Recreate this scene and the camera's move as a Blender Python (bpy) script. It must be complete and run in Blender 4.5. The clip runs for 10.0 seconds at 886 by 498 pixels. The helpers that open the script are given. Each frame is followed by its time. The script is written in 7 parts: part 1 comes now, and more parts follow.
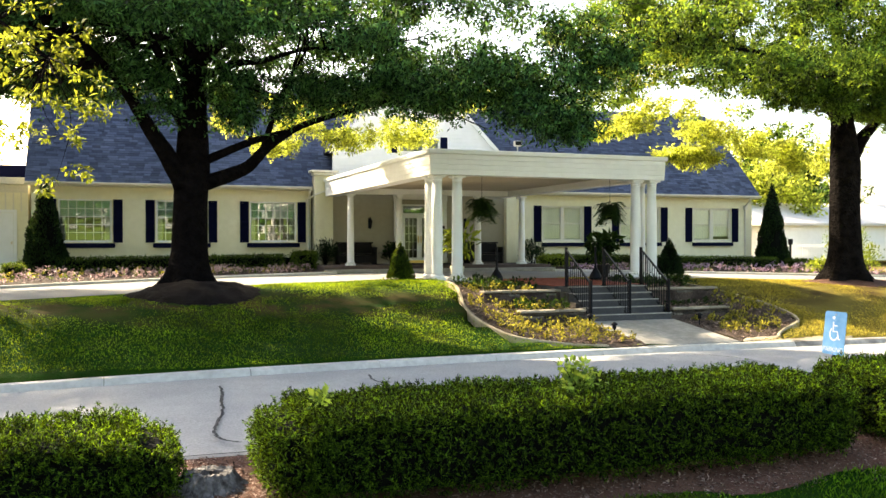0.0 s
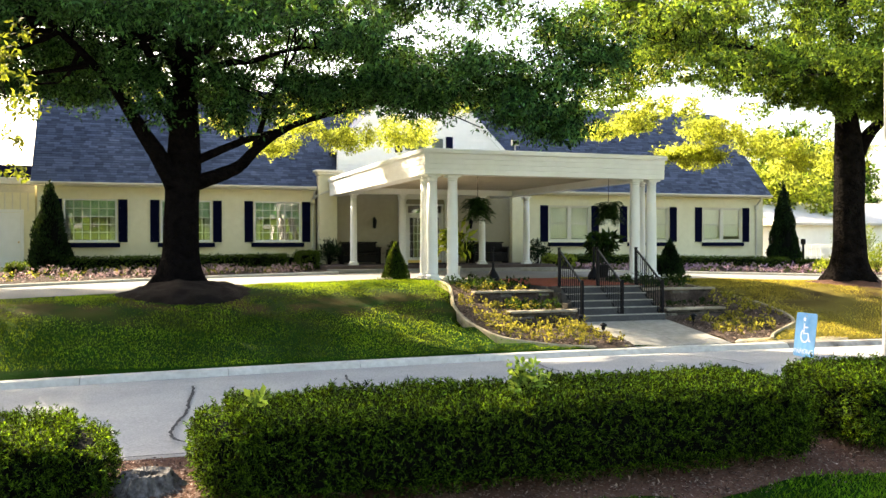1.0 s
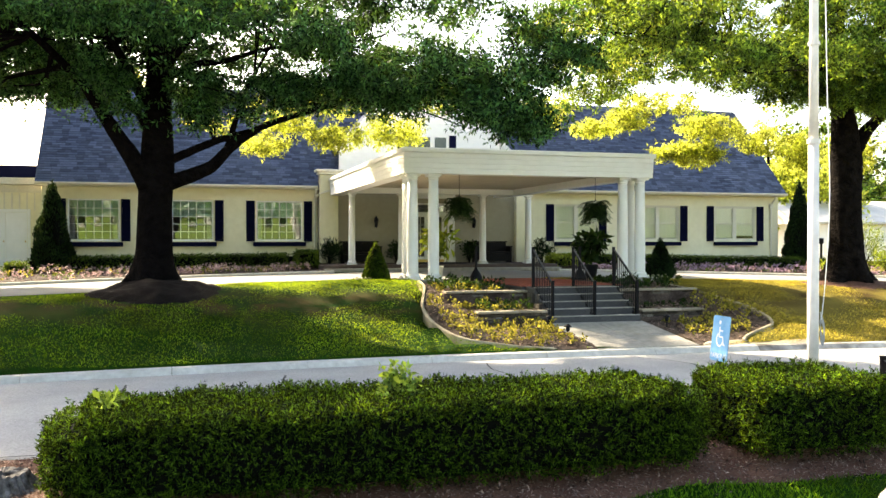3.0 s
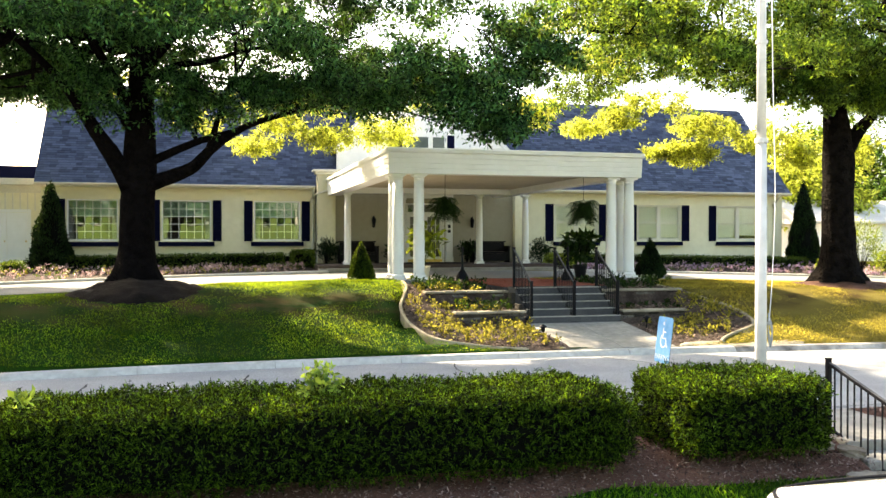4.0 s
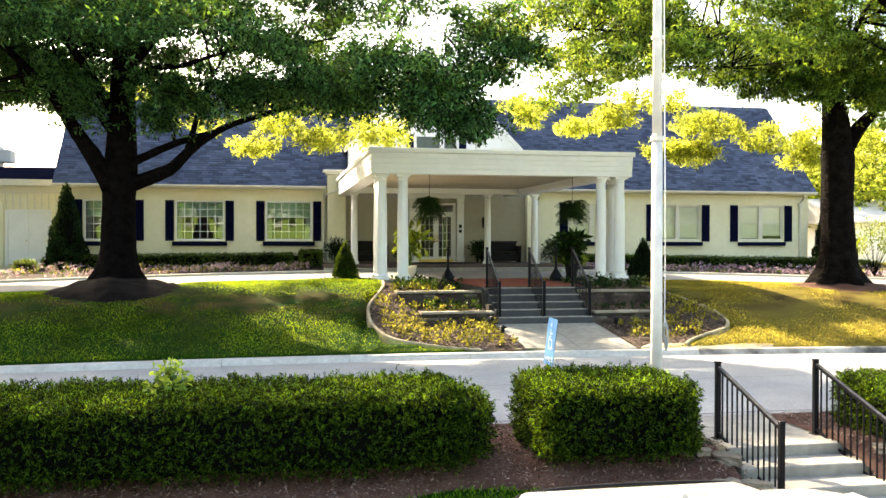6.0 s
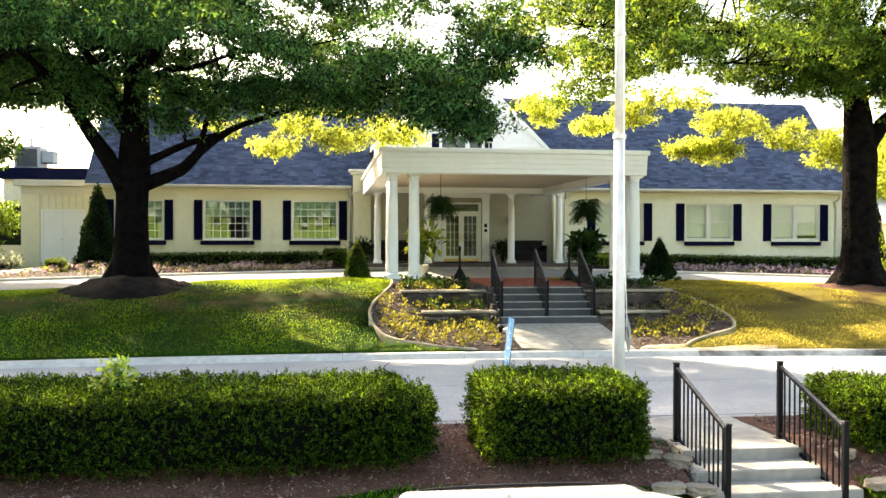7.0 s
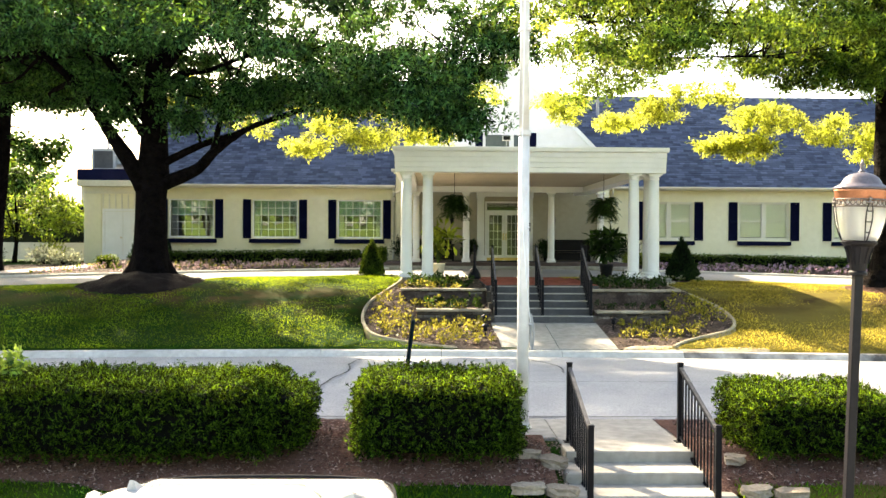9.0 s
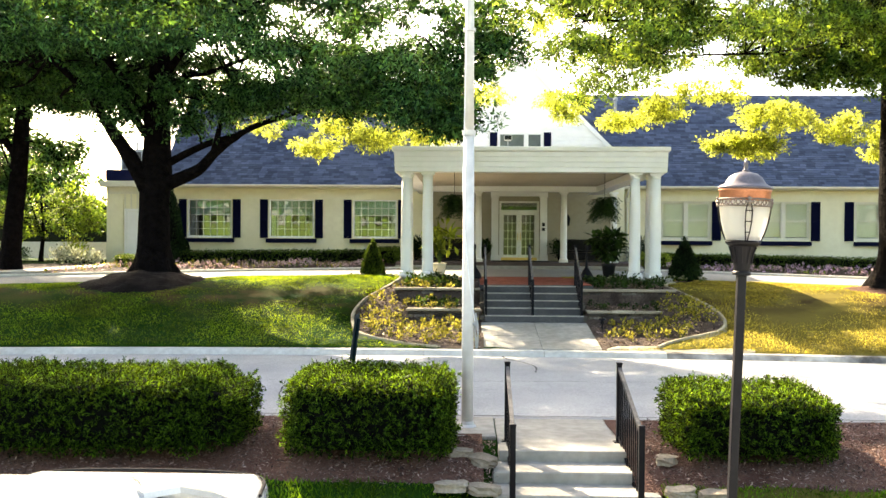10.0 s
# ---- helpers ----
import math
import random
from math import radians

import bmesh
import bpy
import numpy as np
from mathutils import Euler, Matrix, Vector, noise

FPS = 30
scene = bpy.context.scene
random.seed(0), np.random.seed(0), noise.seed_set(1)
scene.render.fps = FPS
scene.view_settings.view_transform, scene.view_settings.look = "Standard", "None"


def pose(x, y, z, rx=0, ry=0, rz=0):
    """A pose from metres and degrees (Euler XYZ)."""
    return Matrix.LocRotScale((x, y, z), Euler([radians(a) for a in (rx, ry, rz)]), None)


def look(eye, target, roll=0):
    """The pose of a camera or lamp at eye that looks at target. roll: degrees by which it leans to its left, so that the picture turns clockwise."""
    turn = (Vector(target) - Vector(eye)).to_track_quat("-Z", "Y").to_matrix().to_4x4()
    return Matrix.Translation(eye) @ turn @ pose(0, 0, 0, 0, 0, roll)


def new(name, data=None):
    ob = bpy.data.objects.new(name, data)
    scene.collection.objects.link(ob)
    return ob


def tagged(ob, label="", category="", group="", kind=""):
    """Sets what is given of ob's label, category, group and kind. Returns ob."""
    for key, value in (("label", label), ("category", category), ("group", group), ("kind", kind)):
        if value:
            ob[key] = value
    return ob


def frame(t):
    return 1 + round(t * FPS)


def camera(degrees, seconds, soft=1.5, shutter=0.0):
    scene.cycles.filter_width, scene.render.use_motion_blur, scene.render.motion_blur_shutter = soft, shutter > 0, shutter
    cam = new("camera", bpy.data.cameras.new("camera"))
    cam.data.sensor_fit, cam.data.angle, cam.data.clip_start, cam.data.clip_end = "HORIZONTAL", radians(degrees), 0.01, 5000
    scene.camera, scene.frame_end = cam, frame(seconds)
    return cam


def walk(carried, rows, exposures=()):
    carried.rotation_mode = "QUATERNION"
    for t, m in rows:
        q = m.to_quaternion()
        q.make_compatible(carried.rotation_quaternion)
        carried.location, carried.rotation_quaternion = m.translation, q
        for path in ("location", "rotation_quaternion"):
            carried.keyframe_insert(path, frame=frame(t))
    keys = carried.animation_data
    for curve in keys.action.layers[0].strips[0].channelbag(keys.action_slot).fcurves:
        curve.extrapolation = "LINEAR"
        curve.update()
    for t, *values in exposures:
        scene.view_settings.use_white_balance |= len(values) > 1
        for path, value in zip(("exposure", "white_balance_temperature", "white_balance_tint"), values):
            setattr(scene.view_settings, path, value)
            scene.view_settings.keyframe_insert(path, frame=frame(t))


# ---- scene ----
cam = camera(52.1, 10.0)
METRES, EYE, TILT, LEAN, TURN = 10.8, 2.37, 0.0, 0.0, -20.4
ROWS = [
    (0.0, 0.0, 0.0, 0.0, -0.0, -0.41, 0.07),
    (0.5, 0.0362, 0.0041, 0.0002, 0.73, -0.43, 0.02),
    (1.0, 0.0745, 0.0117, -0.0002, 1.49, -0.42, 0.04),
    (1.5, 0.1137, 0.0183, -0.0002, 2.24, -0.43, 0.01),
    (2.0, 0.1537, 0.0239, 0.0002, 2.97, -0.45, 0.01),
    (2.5, 0.1962, 0.0298, 0.001, 3.64, -0.47, 0.01),
    (4.0, 0.335, 0.0453, 0.0029, 5.66, -0.52, 0.01),
    (4.5, 0.3843, 0.0521, 0.0026, 6.43, -0.5, -0.01),
    (5.0, 0.436, 0.0587, 0.0025, 7.36, -0.51, -0.01),
    (5.5, 0.4885, 0.0668, 0.0028, 8.35, -0.51, -0.04),
    (7.0, 0.6482, 0.0976, 0.0024, 12.98, -0.56, -0.12),
    (7.5, 0.7038, 0.1118, 0.0015, 14.73, -0.56, -0.16),
    (8.0, 0.7596, 0.1267, 0.001, 16.36, -0.56, -0.22),
    (8.5, 0.8157, 0.1415, 0.0007, 17.96, -0.58, -0.28),
    (9.0, 0.8707, 0.1561, 0.0002, 19.34, -0.6, -0.3),
    (9.5, 0.9255, 0.1724, 0.0002, 20.69, -0.61, -0.32),
    (10.0, 0.9796, 0.1896, 0.0006, 22.05, -0.63, -0.34),
]
walk(cam, [(t, pose(0, 0, EYE, TILT, LEAN, TURN) @ pose(METRES * x, METRES * y, METRES * z, 90 + pitch, roll, yaw)) for t, x, y, z, yaw, pitch, roll in ROWS], [(0.0, 2.13, 8150, 10), (4.5, 2.29, 8150, 10), (7.0, 2.4, 8150, 10), (10.0, 2.4, 8150, 10)])

# ---- light ----
SUN_EL, SUN_AZ = 34.0, -29.0          # degrees; azimuth from +y towards +x
world = bpy.data.worlds.new("sky")
scene.world = world
world.use_nodes = True
wn = world.node_tree
sky = wn.nodes.new("ShaderNodeTexSky")
sky.sky_type, sky.sun_disc = "NISHITA", False
sky.sun_elevation, sky.sun_rotation = radians(SUN_EL), radians(SUN_AZ)
sky.dust_density, sky.air_density = 2.5, 1.0
wn.nodes["Background"].inputs["Strength"].default_value = 0.15
wn.links.new(sky.outputs[0], wn.nodes["Background"].inputs["Color"])
sun = new("sun", bpy.data.lights.new("sun", "SUN"))
sun.data.energy, sun.data.angle, sun.data.color = 5.0, radians(0.55), (1.0, 0.93, 0.80)
ce = math.cos(radians(SUN_EL))
SUN_WAY = Vector((math.sin(radians(SUN_AZ)) * ce, math.cos(radians(SUN_AZ)) * ce, math.sin(radians(SUN_EL))))
sun.matrix_world = look(SUN_WAY * 60, (0, 0, 0))

# ---- materials ----


def surf(name, c1, c2, scale=3.0, rough=0.7, bump=0.15, bump_scale=60.0, metal=0.0, c3=None, fine=None, vary=0.0, island=False, spec=0.1, dist=0.01, coat=0.0):
    """A surface with large stains (scale) and grain (fine) between c1 and c2, optional third tone, and relief."""
    m = bpy.data.materials.new(name)
    m.use_nodes = True
    n, l = m.node_tree.nodes, m.node_tree.links
    b = n["Principled BSDF"]
    tc = n.new("ShaderNodeTexCoord")
    src = tc.outputs["Object"]
    big = n.new("ShaderNodeTexNoise")
    big.inputs["Scale"].default_value, big.inputs["Detail"].default_value, big.inputs["Roughness"].default_value = scale, 6, 0.6
    l.new(src, big.inputs["Vector"])
    small = n.new("ShaderNodeTexNoise")
    small.inputs["Scale"].default_value, small.inputs["Detail"].default_value = fine or bump_scale, 4
    l.new(src, small.inputs["Vector"])
    ramp = n.new("ShaderNodeValToRGB")
    ramp.color_ramp.elements[0].position, ramp.color_ramp.elements[1].position = 0.32, 0.68
    ramp.color_ramp.elements[0].color, ramp.color_ramp.elements[1].color = (*c1, 1), (*c2, 1)
    l.new(big.outputs["Fac"], ramp.inputs["Fac"])
    col = ramp.outputs["Color"]
    r2 = n.new("ShaderNodeValToRGB")
    r2.color_ramp.elements[0].position, r2.color_ramp.elements[1].position = 0.35, 0.65
    third = c3 or tuple(0.82 * v for v in c1)
    r2.color_ramp.elements[0].color, r2.color_ramp.elements[1].color = (0, 0, 0, 1), (1, 1, 1, 1)
    l.new(small.outputs["Fac"], r2.inputs["Fac"])
    mx = n.new("ShaderNodeMix")
    mx.data_type = "RGBA"
    mul = n.new("ShaderNodeMath")
    mul.operation = "MULTIPLY"
    mul.inputs[1].default_value = 0.45
    l.new(r2.outputs["Color"], mul.inputs[0])
    l.new(mul.outputs[0], mx.inputs["Factor"])
    l.new(col, mx.inputs[6])
    mx.inputs[7].default_value = (*third, 1)
    col = mx.outputs[2]
    if vary:
        rnd = n.new("ShaderNodeNewGeometry").outputs["Random Per Island"] if island else n.new("ShaderNodeObjectInfo").outputs["Random"]
        hs = n.new("ShaderNodeHueSaturation")
        mr = n.new("ShaderNodeMapRange")
        mr.inputs["To Min"].default_value, mr.inputs["To Max"].default_value = 1 - vary, 1 + vary
        l.new(rnd, mr.inputs["Value"])
        l.new(mr.outputs[0], hs.inputs["Value"])
        l.new(col, hs.inputs["Color"])
        col = hs.outputs["Color"]
    l.new(col, b.inputs["Base Color"])
    b.inputs["Roughness"].default_value, b.inputs["Metallic"].default_value = rough, metal
    b.inputs["Specular IOR Level"].default_value = spec
    b.inputs["Coat Weight"].default_value = coat
    if bump:
        bn = n.new("ShaderNodeTexNoise")
        bn.inputs["Scale"].default_value, bn.inputs["Detail"].default_value = bump_scale, 5
        l.new(src, bn.inputs["Vector"])
        bp = n.new("ShaderNodeBump")
        bp.inputs["Strength"].default_value, bp.inputs["Distance"].default_value = bump, dist
        l.new(bn.outputs["Fac"], bp.inputs["Height"])
        l.new(bp.outputs["Normal"], b.inputs["Normal"])
    return m


def leafy(name, dark, light, through_col, share=0.4, rough=0.5, skew=0.0, tuft=1.5, least=0.45):
    """Leaves: each one its own tone, part of the light passing through."""
    m = bpy.data.materials.new(name)
    m.use_nodes = True
    n, l = m.node_tree.nodes, m.node_tree.links
    b = n["Principled BSDF"]
    rnd = n.new("ShaderNodeNewGeometry").outputs["Random Per Island"]
    ramp = n.new("ShaderNodeValToRGB")
    ramp.color_ramp.elements[0].color, ramp.color_ramp.elements[1].color = (*dark, 1), (*light, 1)
    ramp.color_ramp.elements[0].position = skew
    l.new(rnd, ramp.inputs["Fac"])
    tc = n.new("ShaderNodeTexCoord")
    ns = n.new("ShaderNodeTexNoise")
    ns.inputs["Scale"].default_value = tuft
    l.new(tc.outputs["Object"], ns.inputs["Vector"])
    hs = n.new("ShaderNodeHueSaturation")
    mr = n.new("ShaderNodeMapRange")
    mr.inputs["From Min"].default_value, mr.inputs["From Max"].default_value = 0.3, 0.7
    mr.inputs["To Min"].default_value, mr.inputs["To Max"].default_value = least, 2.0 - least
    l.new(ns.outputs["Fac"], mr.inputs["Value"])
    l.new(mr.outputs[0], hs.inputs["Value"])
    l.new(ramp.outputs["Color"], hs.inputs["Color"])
    l.new(hs.outputs["Color"], b.inputs["Base Color"])
    b.inputs["Roughness"].default_value = rough
    b.inputs["Specular IOR Level"].default_value = 0.06
    tr = n.new("ShaderNodeBsdfTranslucent")
    h2 = n.new("ShaderNodeHueSaturation")
    h2.inputs["Color"].default_value = (*through_col, 1)
    m3 = n.new("ShaderNodeMapRange")
    m3.inputs["From Min"].default_value, m3.inputs["To Min"].default_value, m3.inputs["To Max"].default_value = skew, 0.2, 1.6
    l.new(rnd, m3.inputs["Value"])
    both = n.new("ShaderNodeMath")
    both.operation = "MULTIPLY"
    l.new(mr.outputs[0], both.inputs[0])
    l.new(m3.outputs[0], both.inputs[1])
    l.new(both.outputs[0], h2.inputs["Value"])
    l.new(h2.outputs["Color"], tr.inputs["Color"])
    mix = n.new("ShaderNodeMixShader")
    mix.inputs[0].default_value = share
    l.new(b.outputs[0], mix.inputs[1])
    l.new(tr.outputs[0], mix.inputs[2])
    l.new(mix.outputs[0], n["Material Output"].inputs["Surface"])
    return m


def brick_paint(name, c1, c2):
    """Painted brickwork: low joints in relief under one coat of paint, streaked a little by rain."""
    m = surf(name, c1, c2, scale=0.5, rough=0.75, bump=0, fine=5.0, c3=tuple(0.94 * v for v in c1))
    n, l = m.node_tree.nodes, m.node_tree.links
    b = n["Principled BSDF"]
    tc = n.new("ShaderNodeTexCoord")
    mp = n.new("ShaderNodeMapping")
    mp.inputs["Rotation"].default_value = (radians(90), 0, 0)
    l.new(tc.outputs["Object"], mp.inputs["Vector"])
    bt = n.new("ShaderNodeTexBrick")
    bt.inputs["Scale"].default_value = 1.0
    bt.inputs["Brick Width"].default_value, bt.inputs["Row Height"].default_value, bt.inputs["Mortar Size"].default_value = 0.215, 0.075, 0.008
    bt.inputs["Color1"].default_value, bt.inputs["Color2"].default_value, bt.inputs["Mortar"].default_value = (1, 1, 1, 1), (0.8, 0.8, 0.8, 1), (0, 0, 0, 1)
    l.new(mp.outputs["Vector"], bt.inputs["Vector"])
    bp = n.new("ShaderNodeBump")
    bp.inputs["Strength"].default_value, bp.inputs["Distance"].default_value = 0.5, 0.006
    l.new(bt.outputs["Color"], bp.inputs["Height"])
    l.new(bp.outputs["Normal"], b.inputs["Normal"])
    return m


def clear_glass(name, ior=2.1):
    m = bpy.data.materials.new(name)
    m.use_nodes = True
    b = m.node_tree.nodes["Principled BSDF"]
    b.inputs["Base Color"].default_value = (0.92, 0.97, 0.94, 1)
    b.inputs["Transmission Weight"].default_value, b.inputs["Roughness"].default_value, b.inputs["IOR"].default_value = 1.0, 0.0, ior
    return m


CREAM = brick_paint("cream_painted_brick", (0.74, 0.675, 0.455), (0.81, 0.755, 0.545))
WHITE = surf("white_paint", (0.79, 0.78, 0.74), (0.85, 0.84, 0.81), 1.2, 0.5, 0.03, 12, c3=(0.75, 0.74, 0.70), fine=3.5, spec=0.35)
# porch brick darkened to taupe: the canopy's deep shade is in this colour
TAUPE = brick_paint("shaded_porch_brick", (0.33, 0.295, 0.22), (0.39, 0.35, 0.265))
TRIM = surf("cream_trim_paint", (0.66, 0.61, 0.48), (0.74, 0.70, 0.58), 1.5, 0.5, 0.05, 40, fine=12)
NAVY = surf("navy_shutter_paint", (0.002, 0.003, 0.018), (0.004, 0.006, 0.026), 3, 0.6, 0.05, 50, spec=0.04)
SHINGLE = surf("slate_blue_shingle", (0.056, 0.072, 0.116), (0.096, 0.117, 0.170), 0.5, 0.9, 0.5, 90, vary=0.38, island=True, fine=40, spec=0.1)
ROOFDECK = surf("roof_underlay", (0.03, 0.035, 0.06), (0.04, 0.045, 0.07), 1, 0.9, 0.1)
ASPHALT = surf("worn_asphalt", (0.31, 0.312, 0.312), (0.43, 0.425, 0.41), 0.6, 0.88, 0.8, 60, c3=(0.16, 0.16, 0.162), fine=34, spec=0.2)
DRIVE = surf("drive_asphalt", (0.21, 0.207, 0.20), (0.29, 0.283, 0.268), 0.4, 0.9, 0.4, 110, fine=150, spec=0.2)
# near-black mulch: the shade under the oak is put into the mound's colour
MOUNDMULCH = surf("shaded_mound_mulch", (0.005, 0.003, 0.0034), (0.013, 0.008, 0.008), 2.0, 0.95, 1.0, 45, c3=(0.004, 0.0025, 0.0025), fine=60, dist=0.05)
TAR = surf("crack_tar", (0.03, 0.03, 0.033), (0.05, 0.05, 0.052), 5, 0.6, 0.1)
CONCRETE = surf("old_concrete", (0.29, 0.275, 0.24), (0.40, 0.38, 0.335), 1.1, 0.88, 0.35, 70, c3=(0.17, 0.16, 0.14), fine=7)
KERB = surf("kerb_concrete", (0.46, 0.44, 0.39), (0.62, 0.595, 0.535), 0.9, 0.85, 0.3, 60, c3=(0.34, 0.315, 0.27), fine=9)
STEPGREY = surf("step_concrete", (0.058, 0.058, 0.060), (0.098, 0.096, 0.094), 1.5, 0.9, 0.3, 60, fine=20)
STONE = surf("tan_stone", (0.055, 0.048, 0.040), (0.16, 0.138, 0.110), 4, 0.9, 0.6, 30, vary=0.65, c3=(0.035, 0.031, 0.026), dist=0.02)
CAPSTONE = surf("stone_cap", (0.27, 0.23, 0.17), (0.38, 0.33, 0.25), 4, 0.9, 0.5, 24, vary=0.2, dist=0.015)
BRICK = surf("red_brick_paver", (0.20, 0.055, 0.035), (0.30, 0.085, 0.055), 5, 0.85, 0.3, 60, vary=0.25, island=True)
MULCH = surf("bark_mulch", (0.108, 0.052, 0.038), (0.20, 0.110, 0.082), 2.0, 0.95, 1.0, 45, c3=(0.034, 0.019, 0.017), fine=60, dist=0.05)
DARKMULCH = surf("dark_mulch", (0.034, 0.024, 0.019), (0.075, 0.054, 0.043), 2.0, 0.95, 1.0, 45, c3=(0.016, 0.011, 0.009), fine=60, dist=0.05)
BEDMULCH = surf("brown_bed_mulch", (0.050, 0.034, 0.027), (0.17, 0.125, 0.098), 2.4, 0.95, 1.0, 40, c3=(0.018, 0.012, 0.010), fine=24, dist=0.05)
CHIP = surf("bark_chip", (0.11, 0.072, 0.060), (0.32, 0.235, 0.195), 9, 0.95, 0, vary=0.85, island=True)
SOIL = surf("lawn_soil", (0.004, 0.026, 0.002), (0.012, 0.048, 0.004), 0.55, 0.95, 0.8, 30, c3=(0.016, 0.026, 0.005), fine=6, dist=0.04, spec=0.03)
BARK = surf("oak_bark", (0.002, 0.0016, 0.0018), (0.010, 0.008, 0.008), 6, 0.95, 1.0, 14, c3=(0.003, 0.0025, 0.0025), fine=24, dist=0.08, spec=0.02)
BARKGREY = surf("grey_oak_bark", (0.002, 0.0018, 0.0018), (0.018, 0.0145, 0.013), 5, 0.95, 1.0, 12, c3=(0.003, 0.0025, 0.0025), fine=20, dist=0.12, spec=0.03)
BLACK = surf("black_iron_paint", (0.003, 0.003, 0.005), (0.006, 0.006, 0.009), 8, 0.45, 0.1, 80, spec=0.12)
RAILSHINE = surf("rail_highlight", (0.05, 0.05, 0.055), (0.14, 0.135, 0.13), 14, 0.5, 0.1, 80, metal=0.3)
BRONZE = surf("dark_bronze", (0.005, 0.0045, 0.006), (0.013, 0.011, 0.014), 6, 0.45, 0.1, 60, metal=0.0, spec=0.2)
CAPMETAL = surf("weathered_cap_metal", (0.095, 0.080, 0.090), (0.165, 0.145, 0.155), 7, 0.4, 0.05, 60, metal=0.3, spec=0.4)
FRETMETAL = surf("pale_pierced_metal", (0.16, 0.13, 0.11), (0.30, 0.25, 0.21), 9, 0.5, 0.05, 60, metal=0.3, spec=0.3)
DIMGLASS = surf("dim_gable_glass", (0.085, 0.10, 0.095), (0.13, 0.15, 0.14), 2, 0.06, 0, spec=0.5)
COPPER = surf("copper_band", (0.42, 0.17, 0.09), (0.55, 0.24, 0.13), 6, 0.4, 0.05, 60, metal=0.6)
POLE = surf("white_flagpole_paint", (0.60, 0.585, 0.56), (0.72, 0.70, 0.67), 2.2, 0.45, 0.08, 60, c3=(0.44, 0.42, 0.40), fine=5, spec=0.2)
CARPAINT = surf("white_car_paint", (0.56, 0.555, 0.535), (0.60, 0.595, 0.575), 1, 0.25, 0, coat=0.8, spec=0.5)
RUBBER = surf("black_rubber", (0.008, 0.008, 0.009), (0.016, 0.016, 0.016), 4, 0.6, 0.1)
CARGLASS = surf("tinted_car_glass", (0.004, 0.005, 0.007), (0.006, 0.008, 0.010), 1, 0.03, 0, spec=0.12)
STEEL = surf("wheel_alloy", (0.35, 0.35, 0.36), (0.45, 0.45, 0.46), 3, 0.35, 0.05, metal=0.9)
SIGNBLUE = surf("faded_sign_blue", (0.10, 0.30, 0.56), (0.16, 0.38, 0.64), 5, 0.45, 0, fine=12, c3=(0.22, 0.44, 0.66))
SIGNWHITE = surf("sign_white", (0.72, 0.76, 0.80), (0.80, 0.82, 0.84), 6, 0.5, 0)
SIGNPOST = surf("blue_sign_post", (0.004, 0.014, 0.020), (0.008, 0.024, 0.034), 6, 0.6, 0.1)
GLASS = clear_glass("window_glass")
BLINDGLASS = clear_glass("thin_window_glass", 1.45)
SOFFIT = surf("tan_soffit_board", (0.50, 0.43, 0.31), (0.60, 0.53, 0.40), 1.2, 0.7, 0.1, 40, fine=16, vary=0.08)
PORCHFLOOR = surf("dark_porch_paving", (0.075, 0.055, 0.048), (0.125, 0.095, 0.085), 2, 0.85, 0.3, 50, fine=18)
BLIND = surf("pale_blind", (0.82, 0.75, 0.54), (0.88, 0.82, 0.62), 2, 0.7, 0)
SHADE = surf("green_window_shade", (0.42, 0.60, 0.46), (0.50, 0.68, 0.54), 2, 0.8, 0)
CURTAIN = surf("white_curtain", (0.60, 0.60, 0.55), (0.72, 0.72, 0.66), 3, 0.9, 0)
ROOM = surf("room_plaster", (0.16, 0.15, 0.12), (0.20, 0.19, 0.15), 1, 0.9, 0)
BENCHWOOD = surf("dark_bench", (0.004, 0.003, 0.003), (0.009, 0.006, 0.005), 8, 0.7, 0.2, spec=0.2)
POTCREAM = surf("cream_pot", (0.55, 0.50, 0.36), (0.65, 0.60, 0.45), 5, 0.6, 0.1)
MATBLACK = surf("door_mat", (0.010, 0.010, 0.012), (0.020, 0.020, 0.022), 9, 0.95, 0.6, 90)
BRASS = surf("brass", (0.60, 0.40, 0.12), (0.70, 0.48, 0.16), 5, 0.3, 0, metal=0.9)
STUMPWOOD = surf("weathered_stump", (0.020, 0.018, 0.018), (0.27, 0.26, 0.26), 9, 0.95, 1.0, 26, c3=(0.012, 0.010, 0.010), fine=22, dist=0.03)
GREYMETAL = surf("grey_unit_metal", (0.33, 0.34, 0.34), (0.42, 0.43, 0.43), 2, 0.5, 0.05)
PALEROOF = surf("pale_far_roof", (0.50, 0.48, 0.45), (0.66, 0.64, 0.61), 0.7, 0.8, 0.1)
EDGING = surf("tan_edging_concrete", (0.30, 0.255, 0.17), (0.42, 0.36, 0.25), 3, 0.9, 0.4, 40, vary=0.15)
SAND = surf("sandy_soil", (0.42, 0.35, 0.24), (0.58, 0.50, 0.36), 4, 0.95, 0.6, 50, c3=(0.22, 0.17, 0.11), fine=25, dist=0.02)
KERBSTAIN = surf("stained_kerb", (0.06, 0.055, 0.05), (0.66, 0.62, 0.55), 1.6, 0.9, 0.3, 60, c3=(0.20, 0.18, 0.16), fine=5)
FARLAWN = surf("sunlit_far_lawn", (0.07, 0.12, 0.022), (0.12, 0.17, 0.04), 0.12, 0.95, 0.4, 8, fine=3, spec=0.05)

